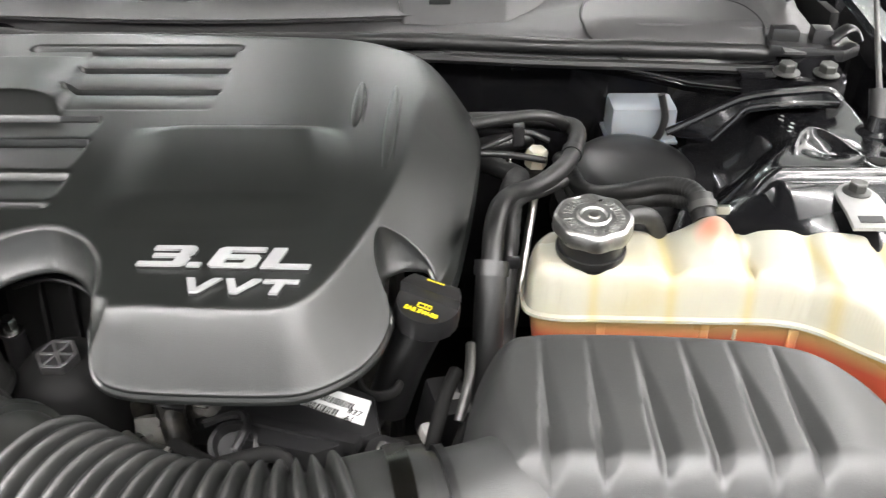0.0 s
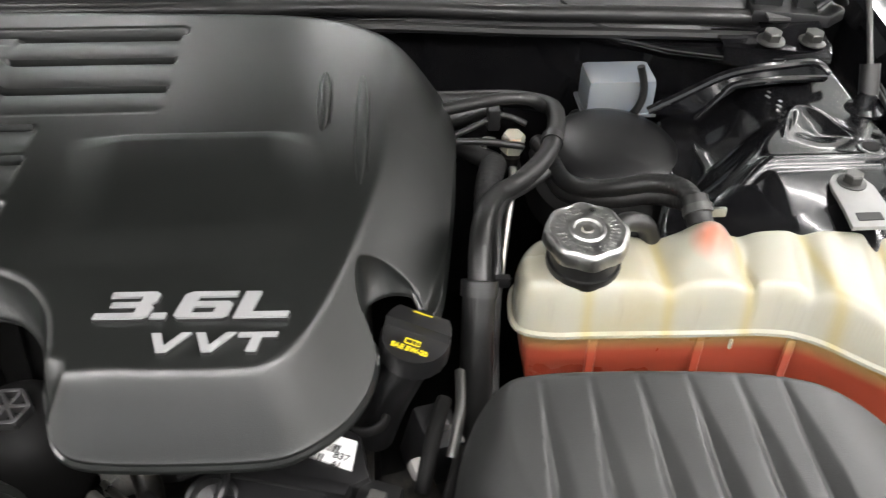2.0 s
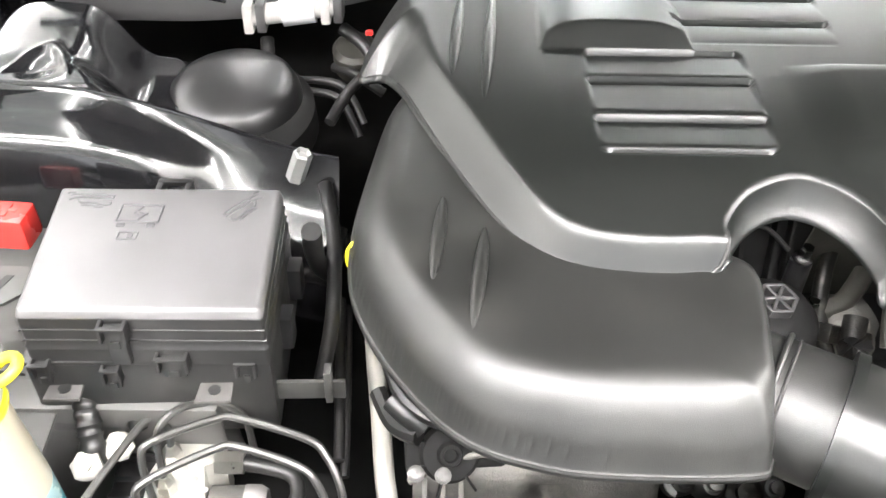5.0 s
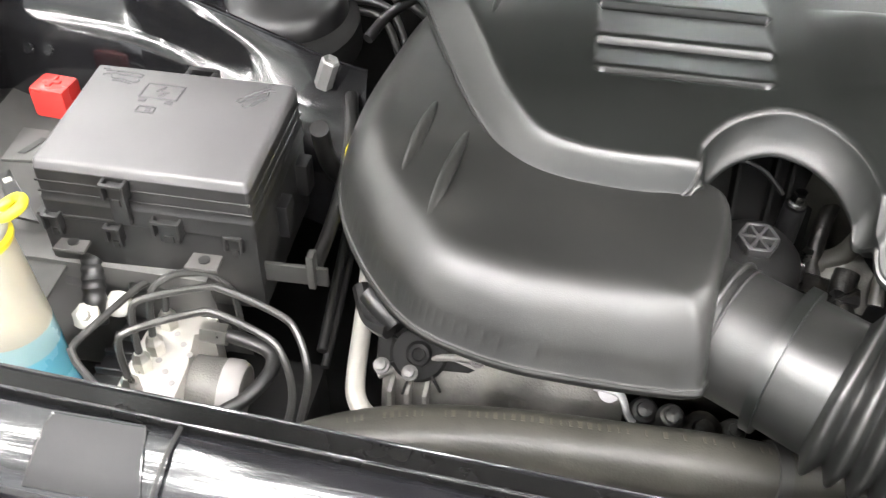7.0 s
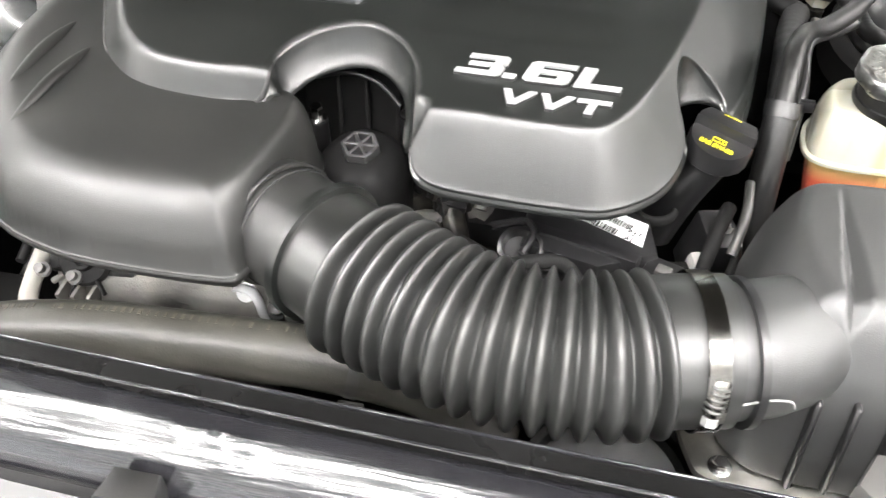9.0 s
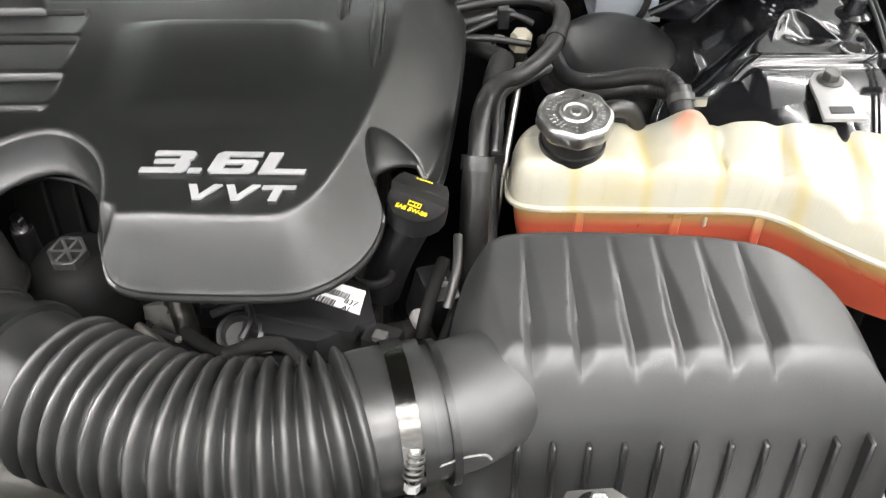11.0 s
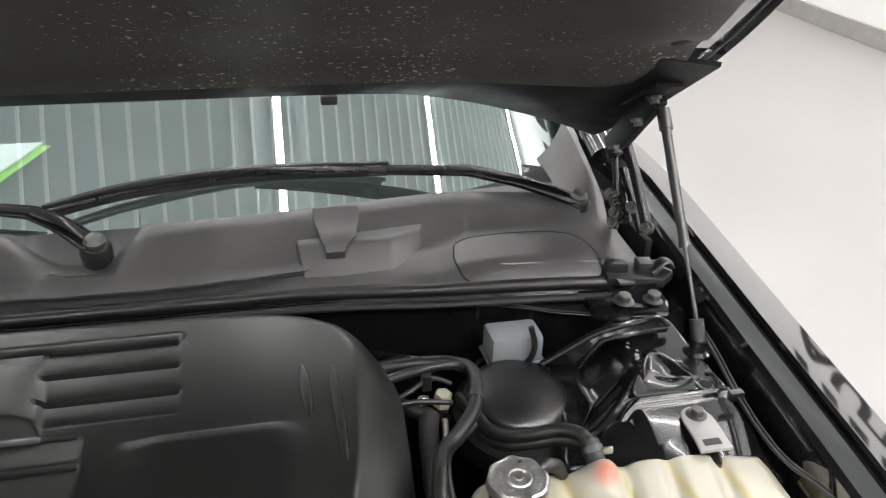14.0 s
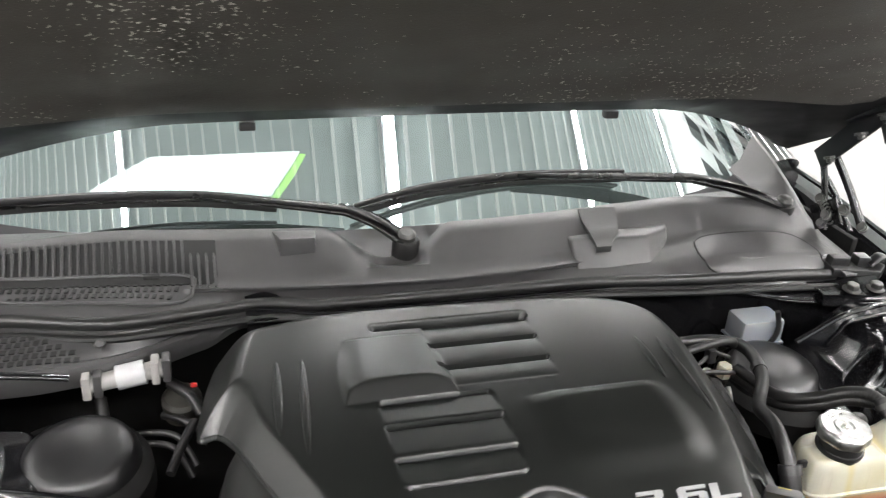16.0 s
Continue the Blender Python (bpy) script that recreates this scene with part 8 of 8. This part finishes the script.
def build_rear_left():
    c = thing("harness_connector", (-0.72, 0.985, 0.86), "white-labelled grey harness connector under the cowl", "connector")
    tube("body", [(-0.767, 0.938, 0.890), (-0.672, 0.944, 0.902)], 0.012, SKIRTING, c, smooth=False, seg=14)
    tube("label_wrap", [(-0.733, 0.9403, 0.8945), (-0.697, 0.9425, 0.8990)], 0.0165, WHITE, c, "white label wrap", smooth=False, seg=18)
    for x, z in ((-0.770, 0.890), (-0.756, 0.8915), (-0.670, 0.902), (-0.684, 0.9005)):
        box("end_plug", (0.011, 0.026, 0.034), (x, 0.938 + 0.06 * (x + 0.77), z), SKIRTING if x in (-0.770, -0.684) else COWL, c, bevel=0.003)
    for pts, r in (([(-0.68, 0.95, 0.82), (-0.66, 0.93, 0.826), (-0.64, 0.915, 0.822), (-0.62, 0.91, 0.81)], 0.006), ([(-0.73, 0.90, 0.83), (-0.69, 0.892, 0.836), (-0.66, 0.88, 0.832), (-0.64, 0.86, 0.80)], 0.0045), ([(-0.735, 0.885, 0.825), (-0.695, 0.878, 0.83), (-0.665, 0.866, 0.826), (-0.645, 0.85, 0.79)], 0.0045), ([(-0.67, 0.97, 0.86), (-0.645, 0.95, 0.85), (-0.63, 0.93, 0.83)], 0.008), ([(-0.76, 0.97, 0.845), (-0.755, 0.94, 0.82), (-0.75, 0.92, 0.78)], 0.008)):
        w = thing("loom", pts[0], "dark cable loom at the rear of the bay", "cable", "rear looms")
        tube("sleeve", pts, r, RUBBER, w, seg=10)
    p = thing("pump_cap", (-0.655, 0.945, 0.83), "olive-grey round cap behind the engine cover", "cap")
    lathe("cap", [(0.026, -0.03), (0.027, 0.0), (0.022, 0.006), (0.0, 0.008)], (-0.655, 0.955, 0.842), (0, -0.3, 1), HOSE, p, seg=28)
    r = thing("red_clip", (-0.637, 0.945, 0.868), "small red plastic clip", "clip")
    box("clip", (0.009, 0.006, 0.006), (-0.637, 0.945, 0.868), RED, r, bevel=0.002)
    # perforated air inlet in front of the seal
    q = thing("air_inlet_cover", (-0.80, 0.97, 0.92), "grey plastic cowl corner with punched air holes", "cowl corner")
    front = lambda x: 0.932 + 0.012 * float(smoothstep(-0.85, -0.74, x)) + 0.075 * float(smoothstep(-0.76, -0.56, x))
    rows = []
    for x in np.linspace(-0.98, -0.545, 60):
        y = front(x)
        k = float(smoothstep(-0.62, -0.56, x))
        rows.append([(x, y + 0.006, 0.885 + 0.02 * k), (x, y, 0.905 + 0.01 * k), (x, y + 0.003, 0.914 + 0.006 * k), (x, y + 0.010, 0.917 + 0.006 * k), (x, y + 0.018, 0.914 + 0.008 * k), (x, float(cowl_front(x)) - 0.012, 0.936), (x, float(cowl_front(x)) + 0.004, 0.938)])
    v, f = sheet(rows, 0.003)
    from_data("panel", v, f, COWL, q, angle=40)
    vs, fs = [], []
    for i in range(18):
        for j in range(8):
            x, y = -0.972 + 0.0112 * i + 0.0056 * (j % 2), 0.960 + 0.0098 * j
            y0, y1 = front(x) + 0.018, float(cowl_front(x)) - 0.012
            if y > y1 - 0.008 - 0.25 * max(0, x + 0.85):
                continue
            z = 0.9152 + 0.022 * (y - y0) / (y1 - y0)
            b = len(vs)
            for dz in (0, -0.002):
                vs += [(x - 0.0038, y - 0.0033, z + dz - 0.0006), (x + 0.0034, y - 0.0033, z + dz - 0.0006), (x + 0.0046, y + 0.0033, z + dz + 0.0016), (x - 0.0026, y + 0.0033, z + dz + 0.0016)]
            fs += [[b, b + 1, b + 2, b + 3], [b + 7, b + 6, b + 5, b + 4], [b, b + 4, b + 5, b + 1], [b + 2, b + 6, b + 7, b + 3]]
    from_data("hole_pattern", vs, fs, INK, q, "rows of punched dark holes", smooth=False, kind="stuff")
    lathe("screw", [(0.008, 0), (0.007, 0.003), (0, 0.004)], (-0.752, 0.974, 0.928), (0, -0.3, 1), COWL, q, seg=14)


def build_front_right():
    b = thing("lamp_bracket", (0.10, 0.285, 0.84), "pale grey cast bracket with a bright bolt before the air box", "bracket")
    prism("plate", [(0.068, 0.272), (0.082, 0.296), (0.112, 0.298), (0.124, 0.288), (0.122, 0.262), (0.08, 0.258)], 0.842, 0.866, PANGREY, b, bevel=0.005)
    bolt((0.098, 0.280, 0.866), (0.1, -0.2, 1), 0.0085, 0.012, CHROME, label="bright hex bolt on the lamp bracket")
    p = thing("air_box_mount", (0.0, 0.33, 0.77), "light grey metal mount below the air box", "bracket")
    prism("plate", spline([(-0.018, 0.375), (-0.010, 0.335), (0.005, 0.318), (0.06, 0.312), (0.20, 0.300), (0.20, 0.318), (0.05, 0.335), (0.015, 0.352), (0.012, 0.38)], 3), 0.765, 0.772, STEEL, p, bevel=0.002)
    bolt((0.012, 0.330, 0.772), (0, 0, 1), 0.006, 0.006, CHROME, label="bright bolt on the air box mount")
    w = thing("clip_wire", (0.002, 0.3065, 0.877), "thin pale wire on the air box neck", "wire")
    tube("wire", [(0.002, 0.3065, 0.877), (0.018, 0.3120, 0.878), (0.031, 0.3145, 0.877), (0.036, 0.317, 0.868)], 0.0009, ZINC, w, seg=6)


build_hoses()
build_filler()
build_engine()
build_front_left()
build_rear_left()
build_front_right()
